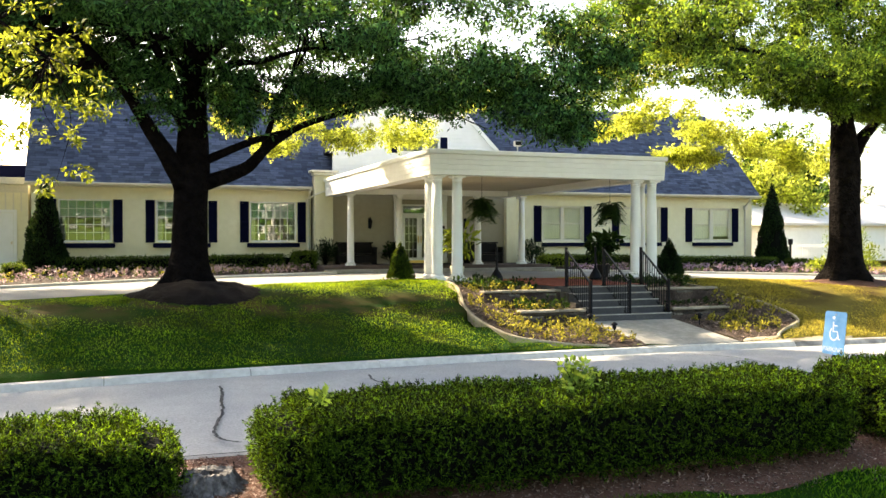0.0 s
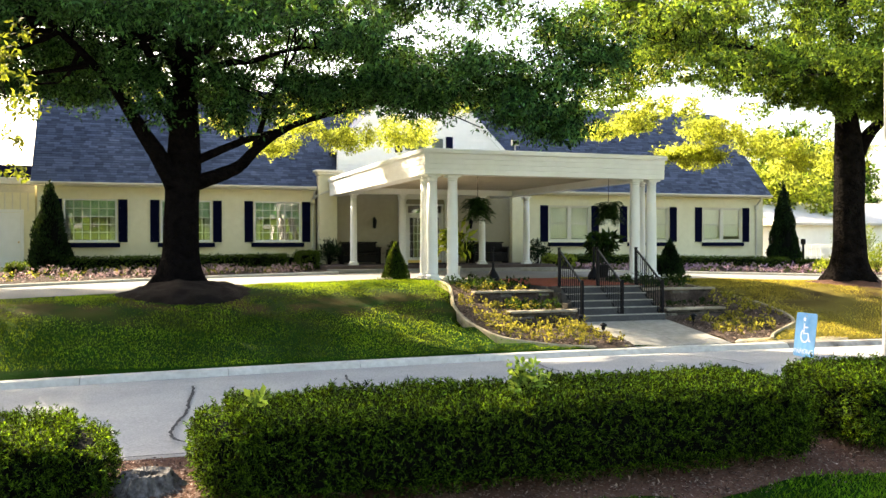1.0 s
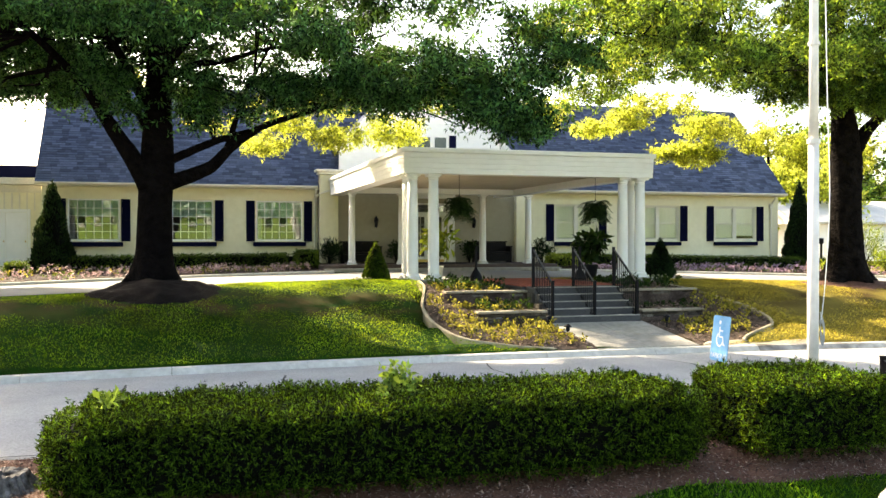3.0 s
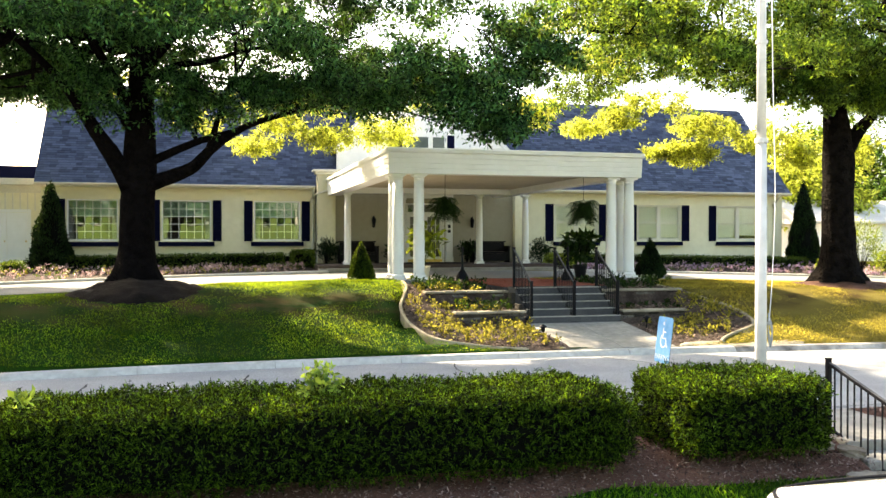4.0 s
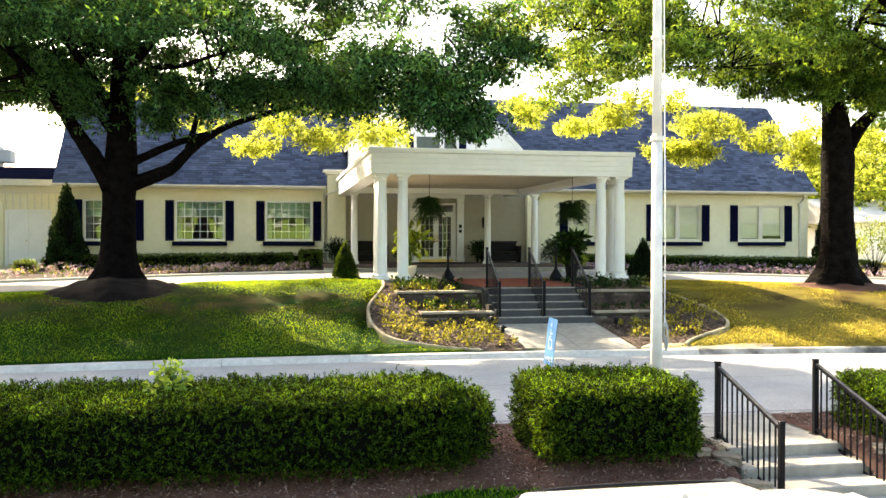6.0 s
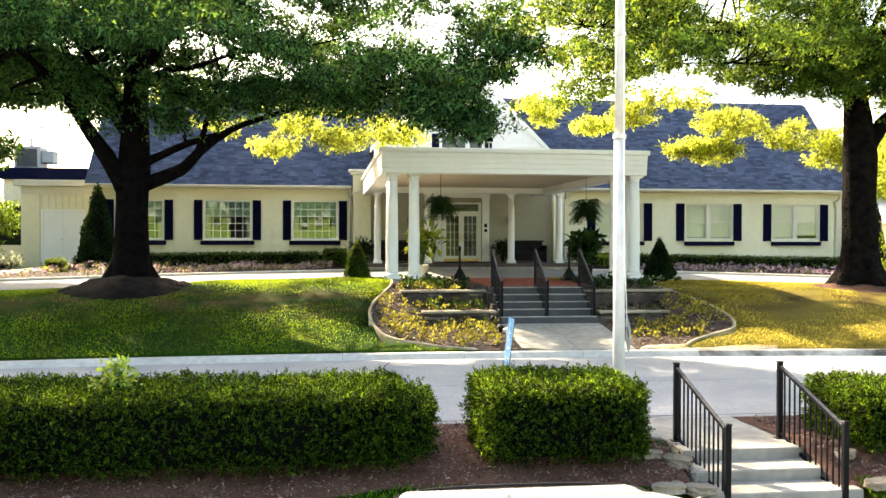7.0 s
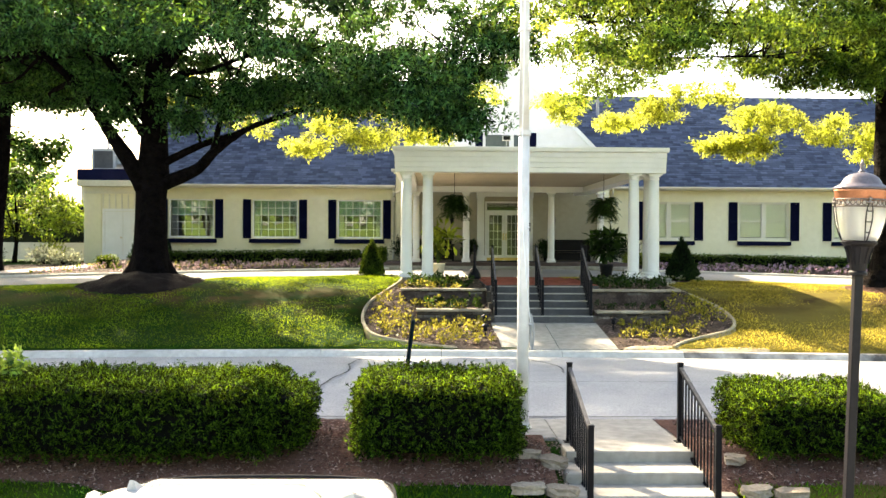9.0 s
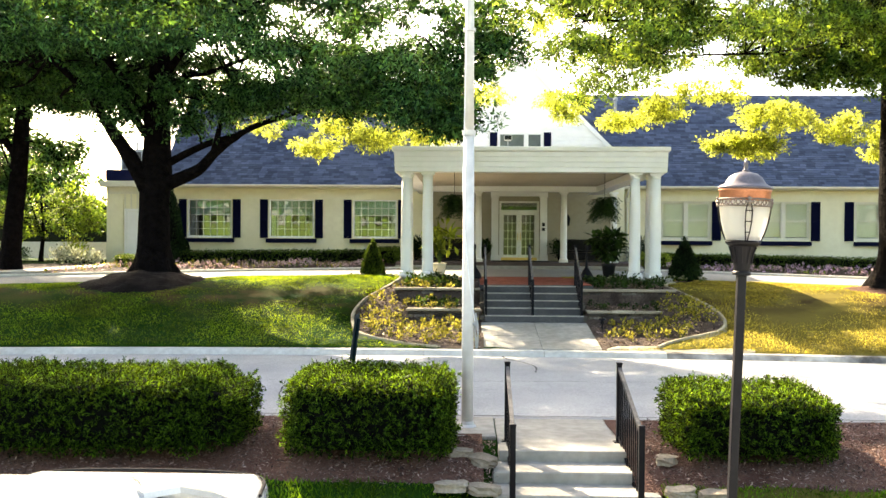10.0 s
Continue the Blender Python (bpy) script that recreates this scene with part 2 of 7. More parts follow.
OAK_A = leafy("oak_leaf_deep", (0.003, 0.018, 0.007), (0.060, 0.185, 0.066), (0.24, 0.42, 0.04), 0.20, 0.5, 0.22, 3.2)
OAK_C = leafy("oak_leaf_mid", (0.005, 0.028, 0.007), (0.060, 0.160, 0.034), (0.40, 0.54, 0.05), 0.29, 0.5, 0.15, 1.6, 0.2)
MAPLE = leafy("maple_leaf", (0.040, 0.070, 0.010), (0.115, 0.145, 0.018), (0.46, 0.50, 0.05), 0.38, 0.6)
# brighter, yellower copy of the oak leaf, with sunlight put into its colour
OAK_B = leafy("oak_leaf_sunlit", (0.055, 0.100, 0.012), (0.150, 0.200, 0.030), (0.72, 0.76, 0.12), 0.54, 0.6, 0.0, 2.6, 0.5)
# wide spread between tufts puts shaded gaps and glints into the leaf colour
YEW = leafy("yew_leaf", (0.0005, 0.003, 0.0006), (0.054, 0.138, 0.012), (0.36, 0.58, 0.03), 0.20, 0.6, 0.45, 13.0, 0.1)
BOX = leafy("boxwood_leaf", (0.010, 0.030, 0.004), (0.045, 0.088, 0.010), (0.22, 0.30, 0.03), 0.25)
CONIFER = leafy("arborvitae_leaf", (0.004, 0.013, 0.006), (0.016, 0.036, 0.011), (0.06, 0.10, 0.02), 0.15, 0.7)
FERN = leafy("fern_leaf", (0.004, 0.015, 0.004), (0.020, 0.048, 0.012), (0.10, 0.17, 0.02), 0.20)
LIME = leafy("lime_leaf", (0.090, 0.150, 0.018), (0.160, 0.220, 0.030), (0.45, 0.50, 0.05), 0.4)
GOLD = leafy("golden_bedding_leaf", (0.07, 0.085, 0.012), (0.40, 0.33, 0.050), (0.52, 0.45, 0.07), 0.32)
PINK = leafy("pink_flower", (0.26, 0.15, 0.15), (0.56, 0.42, 0.41), (0.45, 0.30, 0.30), 0.3)
PALE = leafy("pale_shrub_leaf", (0.22, 0.23, 0.13), (0.46, 0.46, 0.34), (0.40, 0.42, 0.25), 0.3)
SHOOT = leafy("shoot_leaf", (0.060, 0.150, 0.040), (0.19, 0.30, 0.06), (0.52, 0.66, 0.08), 0.42)
MAGENTA = leafy("magenta_flower", (0.24, 0.13, 0.22), (0.55, 0.42, 0.51), (0.45, 0.25, 0.36), 0.3)
BLADE = leafy("grass_blade", (0.004, 0.055, 0.002), (0.015, 0.108, 0.004), (0.42, 0.55, 0.03), 0.30, 0.6, 0.0, 0.9)
# brighter copy of the grass blade, sun on the bank's foot in its colour
NEARBLADE = leafy("sunlit_grass_blade", (0.020, 0.080, 0.003), (0.055, 0.160, 0.006), (0.36, 0.56, 0.03), 0.26)
DRYBLADE = leafy("dry_grass_blade", (0.048, 0.050, 0.008), (0.115, 0.100, 0.020), (0.74, 0.60, 0.09), 0.38, 0.6, 0.0, 0.9)

def drier(m, tone, share, worn_share):
    """Straw tones mixed in where the lawn is dry: east of the stairs, and in patches."""
    n, l = m.node_tree.nodes, m.node_tree.links
    b = n["Principled BSDF"]
    old = b.inputs["Base Color"].links[0].from_socket
    tc = n.new("ShaderNodeTexCoord")
    sp = n.new("ShaderNodeSeparateXYZ")
    l.new(tc.outputs["Object"], sp.inputs[0])
    mr = n.new("ShaderNodeMapRange")
    mr.inputs["From Min"].default_value, mr.inputs["From Max"].default_value, mr.inputs["To Max"].default_value = 11.0, 17.0, share
    l.new(sp.outputs["X"], mr.inputs["Value"])
    ns = n.new("ShaderNodeTexNoise")
    ns.inputs["Scale"].default_value, ns.inputs["Detail"].default_value = 0.6, 5
    l.new(tc.outputs["Object"], ns.inputs["Vector"])
    m2 = n.new("ShaderNodeMapRange")
    m2.inputs["From Min"].default_value, m2.inputs["From Max"].default_value, m2.inputs["To Max"].default_value = 0.56, 0.76, 0.13
    l.new(ns.outputs["Fac"], m2.inputs["Value"])
    mx = n.new("ShaderNodeMath")
    mx.operation = "MAXIMUM"
    l.new(mr.outputs[0], mx.inputs[0])
    l.new(m2.outputs[0], mx.inputs[1])
    mix = n.new("ShaderNodeMix")
    mix.data_type = "RGBA"
    l.new(mx.outputs[0], mix.inputs["Factor"])
    l.new(old, mix.inputs[6])
    mix.inputs[7].default_value = (*tone, 1)
    l.new(mix.outputs[2], b.inputs["Base Color"])
    # worn brown ground half-way up the slope
    m4 = n.new("ShaderNodeMapRange")
    m4.inputs["From Min"].default_value, m4.inputs["From Max"].default_value = 0.0, 1.9
    m4.inputs["To Min"].default_value, m4.inputs["To Max"].default_value = 1.25, 0.0
    off = n.new("ShaderNodeMath")
    off.operation = "SUBTRACT"
    l.new(sp.outputs["Y"], off.inputs[0])
    off.inputs[1].default_value = 20.3
    absn = n.new("ShaderNodeMath")
    absn.operation = "ABSOLUTE"
    l.new(off.outputs[0], absn.inputs[0])
    l.new(absn.outputs[0], m4.inputs["Value"])
    wn_ = n.new("ShaderNodeTexNoise")
    wn_.inputs["Scale"].default_value, wn_.inputs["Detail"].default_value = 1.1, 6
    l.new(tc.outputs["Object"], wn_.inputs["Vector"])
    m5 = n.new("ShaderNodeMapRange")
    m5.inputs["From Min"].default_value, m5.inputs["From Max"].default_value, m5.inputs["To Max"].default_value = 0.40, 0.66, worn_share
    l.new(wn_.outputs["Fac"], m5.inputs["Value"])
    mm = n.new("ShaderNodeMath")
    mm.operation = "MULTIPLY"
    mm.use_clamp = True
    l.new(m4.outputs[0], mm.inputs[0])
    l.new(m5.outputs[0], mm.inputs[1])
    last = n.new("ShaderNodeMix")
    last.data_type = "RGBA"
    l.new(mm.outputs[0], last.inputs["Factor"])
    l.new(mix.outputs[2], last.inputs[6])
    last.inputs[7].default_value = (0.058, 0.038, 0.015, 1)
    l.new(last.outputs[2], b.inputs["Base Color"])


drier(SOIL, (0.24, 0.175, 0.045), 0.6, 0.95)
drier(BLADE, (0.30, 0.235, 0.050), 0.55, 0.6)

# ---- building helpers ----


def mesh_of(bm, name, mat, smooth=False):
    me = bpy.data.meshes.new(name)
    bm.normal_update()
    bm.to_mesh(me)
    bm.free()
    for m in (mat if isinstance(mat, (list, tuple)) else [mat]):
        me.materials.append(m)
    if smooth:
        me.shade_smooth()
    return me


def part(name, bm, mat, parent=None, label="", smooth=False):
    """Links a bmesh as one mesh object under a thing or a part."""
    ob = new(name, mesh_of(bm, name, mat, smooth))
    if parent:
        ob.parent = parent
    if label:
        ob["label"] = label
    return ob


def piece(name, me, parent, m=None):
    """One more object on a shared mesh."""
    ob = new(name, me)
    ob.parent = parent
    if m is not None:
        ob.matrix_basis = m
    return ob


def thing(name, label, category, at=(0, 0, 0), group="", kind=""):
    ob = new(name)
    ob.location = at
    return tagged(ob, label, category, group, kind)


def bx(bm, x0, x1, y0, y1, z0, z1, bevel=0.0):
    vs = [bm.verts.new(p) for p in ((x0, y0, z0), (x1, y0, z0), (x1, y1, z0), (x0, y1, z0), (x0, y0, z1), (x1, y0, z1), (x1, y1, z1), (x0, y1, z1))]
    fs = [bm.faces.new([vs[i] for i in f]) for f in ((3, 2, 1, 0), (4, 5, 6, 7), (0, 1, 5, 4), (1, 2, 6, 5), (2, 3, 7, 6), (3, 0, 4, 7))]
    if bevel:
        es = list({e for f in fs for e in f.edges})
        bmesh.ops.bevel(bm, geom=es, offset=bevel, segments=1, affect="EDGES")
    return bm


def box(x0, x1, y0, y1, z0, z1, bevel=0.0):
    return bx(bmesh.new(), x0, x1, y0, y1, z0, z1, bevel)


def lathe(bm, prof, x=0.0, y=0.0, n=20, cap=True):
    """A turned body: prof is a list of (radius, z)."""
    rings = []
    for r, z in prof:
        rings.append([bm.verts.new((x + r * math.cos(2 * math.pi * k / n), y + r * math.sin(2 * math.pi * k / n), z)) for k in range(n)])
    for a, b in zip(rings, rings[1:]):
        for k in range(n):
            bm.faces.new((a[k], a[(k + 1) % n], b[(k + 1) % n], b[k]))
    if cap:
        bm.faces.new(rings[0][::-1])
        bm.faces.new(rings[-1])
    return bm


def tube(bm, pts, radii, n=8, wob=0.0, rng=None):
    """A tapered tube along points."""
    pts = [Vector(p) for p in pts]
    rings = []
    side = None
    for i, p in enumerate(pts):
        d = (pts[min(i + 1, len(pts) - 1)] - pts[max(i - 1, 0)]).normalized()
        if side is None:
            side = d.orthogonal().normalized()
        side = (side - d * side.dot(d)).normalized()
        up = d.cross(side)
        ring = []
        for k in range(n):
            a = 2 * math.pi * k / n
            r = radii[i] * (1 + (wob * (rng.random() - 0.5) if rng else 0))
            ring.append(bm.verts.new(p + side * (r * math.cos(a)) + up * (r * math.sin(a))))
        rings.append(ring)
    for a, b in zip(rings, rings[1:]):
        for k in range(n):
            bm.faces.new((a[k], a[(k + 1) % n], b[(k + 1) % n], b[k]))
    bm.faces.new(rings[0][::-1])
    bm.faces.new(rings[-1])
    return bm


def spline(pts, steps=6):
    """Points on a smooth curve through pts."""
    p = [Vector(q) for q in pts]
    p = [2 * p[0] - p[1]] + p + [2 * p[-1] - p[-2]]
    out = []
    for i in range(1, len(p) - 2):
        for s in range(steps):
            t = s / steps
            a, b, c, d = p[i - 1], p[i], p[i + 1], p[i + 2]
            out.append(0.5 * ((2 * b) + (c - a) * t + (2 * a - 5 * b + 4 * c - d) * t * t + (3 * b - a - 3 * c + d) * t ** 3))
    out.append(p[-2])
    return out


def leaf_mesh(name, pos, axis, nrm, length, width, mat, fold=0.25):
    """Many leaves as folded four-cornered blades; arrays of place, axis, normal, length and width."""
    pos, axis, nrm = np.asarray(pos, float), np.asarray(axis, float), np.asarray(nrm, float)
    n = len(pos)
    axis /= np.linalg.norm(axis, axis=1, keepdims=True) + 1e-9
    side = np.cross(axis, nrm)
    side /= np.linalg.norm(side, axis=1, keepdims=True) + 1e-9
    up = np.cross(side, axis)
    L, W = np.broadcast_to(length, n)[:, None], np.broadcast_to(width, n)[:, None]
    v = np.empty((n, 4, 3))
    v[:, 0] = pos
    v[:, 1] = pos + axis * L * 0.5 + side * W * 0.5 + up * W * fold
    v[:, 2] = pos + axis * L
    v[:, 3] = pos + axis * L * 0.5 - side * W * 0.5 + up * W * fold
    me = bpy.data.meshes.new(name)
    me.vertices.add(4 * n)
    me.vertices.foreach_set("co", v.reshape(-1))
    me.loops.add(4 * n)
    me.loops.foreach_set("vertex_index", np.arange(4 * n, dtype=np.int32))
    me.polygons.add(n)
    me.polygons.foreach_set("loop_start", np.arange(0, 4 * n, 4, dtype=np.int32))
    me.polygons.foreach_set("loop_total", np.full(n, 4, dtype=np.int32))
    me.materials.append(mat)
    me.update(calc_edges=True)
    return me


RNG = np.random.default_rng(7)


def unit(n, rng=RNG):
    v = rng.normal(size=(n, 3))
    return v / np.linalg.norm(v, axis=1, keepdims=True)


def smooth01(t):
    t = min(1.0, max(0.0, t))
    return t * t * (3 - 2 * t)


# ---- the lie of the land ----
XC = 12.6


def kerb_y(x):
    return 16.55 - 0.0065 * min(abs(x - 9.5), 26) ** 2


def drive_front(x):
    return 26.0 - 0.0185 * min(abs(x - XC), 22) ** 2


def drive_back(x):
    return 33.2 - 0.0235 * min(abs(x - XC), 22) ** 2


def dip(x):
    """Fall of the ground before the house, away from the porch to both sides."""
    return min(0.32, 0.018 * max(0.0, x - 15) + 0.0105 * max(0.0, 10 - x))


def near_z(y):
    """The bank in front of the road, down to the parking lot."""
    return -min(0.65, 0.27 * max(0.0, 8.42 - y))


def land(x, y):
    """Height of the soil."""
    yk, yf = kerb_y(x) + 0.25, drive_front(x)
    if y < 10.25:
        return near_z(y) - 0.02 + 5.5 * smooth01((-14 - y) / 40)
    if y < yk:
        return -0.16
    if y < yf:
        s = (y - yk) / (yf - yk)
        z = 0.15 + 1.07 * math.sin(math.pi / 2 * min(1.0, s / 0.76)) ** 1.25
        z += 0.05 * (1 - s) * noise.noise((x * 0.35, y * 0.35, 0))
        crest = 0.11 * smooth01((x - 2.2) / 1.8) * smooth01((9.2 - x) / 0.6) * smooth01((s - 0.45) / 0.35) * (1 - 0.6 * smooth01((s - 0.88) / 0.12))
        return z + crest - dip(x) * min(1.0, s / 0.7)
    return (0.95 if y < drive_back(x) else 1.24) - dip(x)

BED_L = ((16.83, 9.98), (17.08, 9.35), (17.3, 8.95), (17.7, 8.35), (18.3, 8.08), (19.2, 7.95), (20.2, 8.05), (21.2, 8.35), (22.3, 8.65), (23.3, 8.75), (24.6, 8.3))
BED_R = ((16.83, 14.5), (17.1, 14.75), (17.4, 15.2), (17.9, 16.0), (18.6, 16.35), (19.6, 16.4), (20.5, 16.2), (21.6, 15.95), (22.5, 15.85), (23.4, 16.3), (24.6, 17.2))


def along(table, y):
    return float(np.interp(y, [a for a, _ in table], [b for _, b in table]))


def in_bed(x, y):
    return 16.82 < y < 24.9 and along(BED_L, y) < x < along(BED_R, y)


def bed_z(x, y):
    """Soil of the stepped flower beds on both sides of the stairs."""
    yk = kerb_y(x) + 0.25
    base = land(x, max(y, yk + 0.01)) + 0.015
    if y < 19.42:
        tier = 0.20 + (y - 16.6) * 0.085
        lo, hi = 9.2, 15.1
    elif y < 20.72:
        tier = 0.70 + (y - 19.42) * 0.08
        lo, hi = 9.2, 15.1
    else:
        tier = 1.10 + (y - 20.72) * 0.045
        lo, hi = 8.75, 15.75
    w = smooth01((x - lo + 0.45) / 0.45) * smooth01((hi + 0.45 - x) / 0.45)
    return base * (1 - w) + tier * w - 0.02 - 0.05 * smooth01((17.02 - y) / 0.22)


# ---- ground, road, pavements ----
def sheet(name, xs, ys, fz, mat, keep=None):
    """A sheet over a grid of xs and ys."""
    bm = bmesh.new()
    grid = [[bm.verts.new((x, y, fz(x, y))) for x in xs] for y in ys]
    for j in range(len(ys) - 1):
        for i in range(len(xs) - 1):
            if keep is None or keep(0.5 * (xs[i] + xs[i + 1]), 0.5 * (ys[j] + ys[j + 1])):
                bm.faces.new((grid[j][i], grid[j][i + 1], grid[j + 1][i + 1], grid[j + 1][i]))
    return part(name, bm, mat, smooth=True)


def ground_z(x, y):
    if in_bed(x, y) or (10.9 < x < 13.5 and 16.4 < y < 25):
        return land(x, y) - 0.75 * smooth01((y - 16.95) / 1.5)
    if 10.8 < x < 12.7 and y < 9:
        return land(x, y) - 0.4
    if 37.2 < y < 60 and -7.5 < x < 31:
        return 1.1
    return land(x, y)


gx = [-900, -400, -180, -90, -50, -30, -20, -14] + [-10 + 0.4 * i for i in range(116)] + [40, 46, 60, 90, 180, 400, 900]
gy = [-900, -300, -120, -60, -54, -46, -40, -34, -28, -23, -18, -14, -5, 0, 2, 3.5] + [4.5 + 0.35 * i for i in range(17)] + [10.24, 10.26, 13, 15.2] + [15.6 + 0.3 * i for i in range(36)] + [27 + 1.0 * i for i in range(14)] + [45, 60, 90, 150, 300, 900]
tagged(sheet("ground", gx, gy, ground_z, SOIL), "green mown lawn soil sloping up from the road", "ground", kind="structure")

rx = [-60 + 1.0 * i for i in range(141)]
bm = bmesh.new()
rows = []
for x in rx:
    yk = kerb_y(x) - 0.01
    rows.append([bm.verts.new((x, 10.25 + (yk - 10.25) * s, 0.0 + 0.055 * math.sin(math.pi * min(1, s * 1.1) * 0.8) - 0.02 * (s > 0.97))) for s in (0, 0.2, 0.4, 0.6, 0.8, 0.94, 1.0)])
for a, b in zip(rows, rows[1:]):
    for j in range(6):
        bm.faces.new((a[j], b[j], b[j + 1], a[j + 1]))
road = tagged(part("road", bm, ASPHALT, smooth=True), "pale worn grey asphalt driveway with tarred cracks", "road", kind="structure")

# parking lot in front, below the bank
tagged(part("parking_lot", box(-60, 70, -15, 4.9, -0.95, -0.642), ASPHALT), "grey asphalt parking lot", "parking lot", kind="structure")


def ribbon(pts, z, width, rng, mat, name, parent):
    """A tar-filled crack that wanders over the road."""
    bm = bmesh.new()
    sp = spline([(x, y, 0) for x, y in pts], 7)
    prev = None
    for i, p in enumerate(sp):
        q = sp[min(i + 1, len(sp) - 1)] - sp[max(0, i - 1)]
        s = Vector((-q.y, q.x, 0)).normalized() * width * (0.45 + 0.4 * rng.random())
        jit = Vector((rng.random() - 0.5, rng.random() - 0.5, 0)) * 0.03
        a, b = bm.verts.new(p + s + jit + Vector((0, 0, z))), bm.verts.new(p - s + jit + Vector((0, 0, z)))
        if prev:
            bm.faces.new((prev[0], a, b, prev[1]))
        prev = (a, b)
    return part(name, bm, mat, parent)


crng = random.Random(4)
ribbon([(1.72, 14.93), (1.65, 14.04), (1.56, 13.45), (1.52, 12.89), (1.42, 12.32), (1.29, 11.66), (1.23, 11.33), (1.24, 10.98), (1.3, 10.8), (1.45, 10.62)], 0.064, 0.032, crng, TAR, "tar_seam", road)
ribbon([(4.3, 15.3), (4.2, 14.7), (4.25, 14.2), (4.05, 13.5)], 0.066, 0.035, crng, TAR, "tar_seam", road)
ribbon([(8.15, 15.8), (8.0, 15.0), (8.05, 14.2), (7.85, 13.3), (7.75, 12.3), (7.9, 11.2)], 0.066, 0.02, crng, TAR, "tar_seam", road)
ribbon([(11.3, 16.2), (11.4, 15.7), (11.7, 15.2), (11.85, 14.6), (11.8, 14.0)], 0.066, 0.022, crng, TAR, "tar_seam", road)
ribbon([(6.5, 12.9), (8.5, 12.9), (11.0, 13.0), (14.0, 13.05), (20, 13.1)], 0.066, 0.010, crng, TAR, "tar_seam", road)
ribbon([(-9, 10.35), (-4, 10.3), (1, 10.32), (6, 10.3), (11, 10.33), (17, 10.3)], 0.02, 0.03, crng, TAR, "road_edge", road)

# far kerb: cast lengths with joints
kerb = thing("kerb", "pale concrete kerb along the lawn, dark stains at one stretch", "kerb", kind="structure")
for i in range(26):
    x0 = -22 + 2.44 * i
    bm = bmesh.new()
    prof = ((-0.03, -0.12), (-0.03, 0.0), (0.03, 0.085), (0.075, 0.12), (0.24, 0.13), (0.24, -0.12))
    rr = []
    for k in range(4):
        x = x0 + 0.005 + (2.43) * k / 3
        rr.append([bm.verts.new((x, kerb_y(x) + a, b)) for a, b in prof])
    for a, b in zip(rr, rr[1:]):
        for j in range(5):
            bm.faces.new((a[j], b[j], b[j + 1], a[j + 1]))
    bm.faces.new(rr[0][::-1])
    bm.faces.new(rr[-1])
    part("kerbstone", bm, KERBSTAIN if 15.3 < x0 + 1.2 < 18.6 else KERB, kerb)

# front walk and stairs up the bank
walkway = thing("front_walk", "pale concrete walk from road to stairs", "path", kind="structure")
for x0, x1 in ((10.92, 12.14), (12.15, 13.36)):
    bm = bmesh.new()
    for a, b in ((16.755, 17.95), (17.96, 19.32)):
        z0, z1 = 0.137 + (a - 16.72) * 0.12, 0.137 + (b - 16.72) * 0.12
        vs = [bm.verts.new(p) for p in ((x0, a, z0), (x1, a, z0), (x1, b, z1), (x0, b, z1), (x0, a, z0 - 0.3), (x1, a, z0 - 0.3), (x1, b, z1 - 0.3), (x0, b, z1 - 0.3))]
        for f in ((0, 1, 2, 3), (0, 4, 5, 1), (1, 5, 6, 2), (2, 6, 7, 3), (3, 7, 4, 0)):
            bm.faces.new([vs[i] for i in f])
    part("slab", bm, CONCRETE, walkway)
stairs = thing("stairs", "grey concrete stairs with pale worn nosings", "stairs", kind="structure")
for k in range(5):
    y0, z1 = 19.32 + 0.28 * k, 0.45 + 0.158 * (k + 1)
    bm = box(11.0, 13.3, y0, y0 + (0.6 if k == 4 else 0.32), z1 - 0.40, z1, 0.012)
    st = part("step", bm, STEPGREY, stairs)
    part("nosing", box(11.0, 13.3, y0 - 0.012, y0 + 0.05, z1 - 0.022, z1 + 0.004, 0.004), CONCRETE, st)
for xa, xb in ((10.9, 10.998), (13.302, 13.4)):
    for ya, yb, zt in ((19.4, 19.88, 0.60), (19.881, 20.42, 0.86), (20.421, 20.75, 1.10)):
        part("cheek", box(xa, xb, ya, yb, 0.2, zt, 0.01), STONE, stairs)
landing = thing("brick_landing", "red brick paved landing at the head of the stairs", "paving", kind="structure")
part("bed_course", box(10.9, 13.75, 21.04, 25.9, 0.9, 1.225), STEPGREY, landing)
bm = bmesh.new()
for j in range(46):
    for i in range(14):
        x = 10.92 + 0.2 * i + (0.1 if j % 2 else 0)
        bx(bm, x, min(x + 0.192, 13.74), 21.05 + 0.104 * j, 21.05 + 0.104 * j + 0.097, 1.2, 1.238 + 0.004 * RNG.random())
tagged(part("brick_paving", bm, BRICK, landing), kind="stuff")

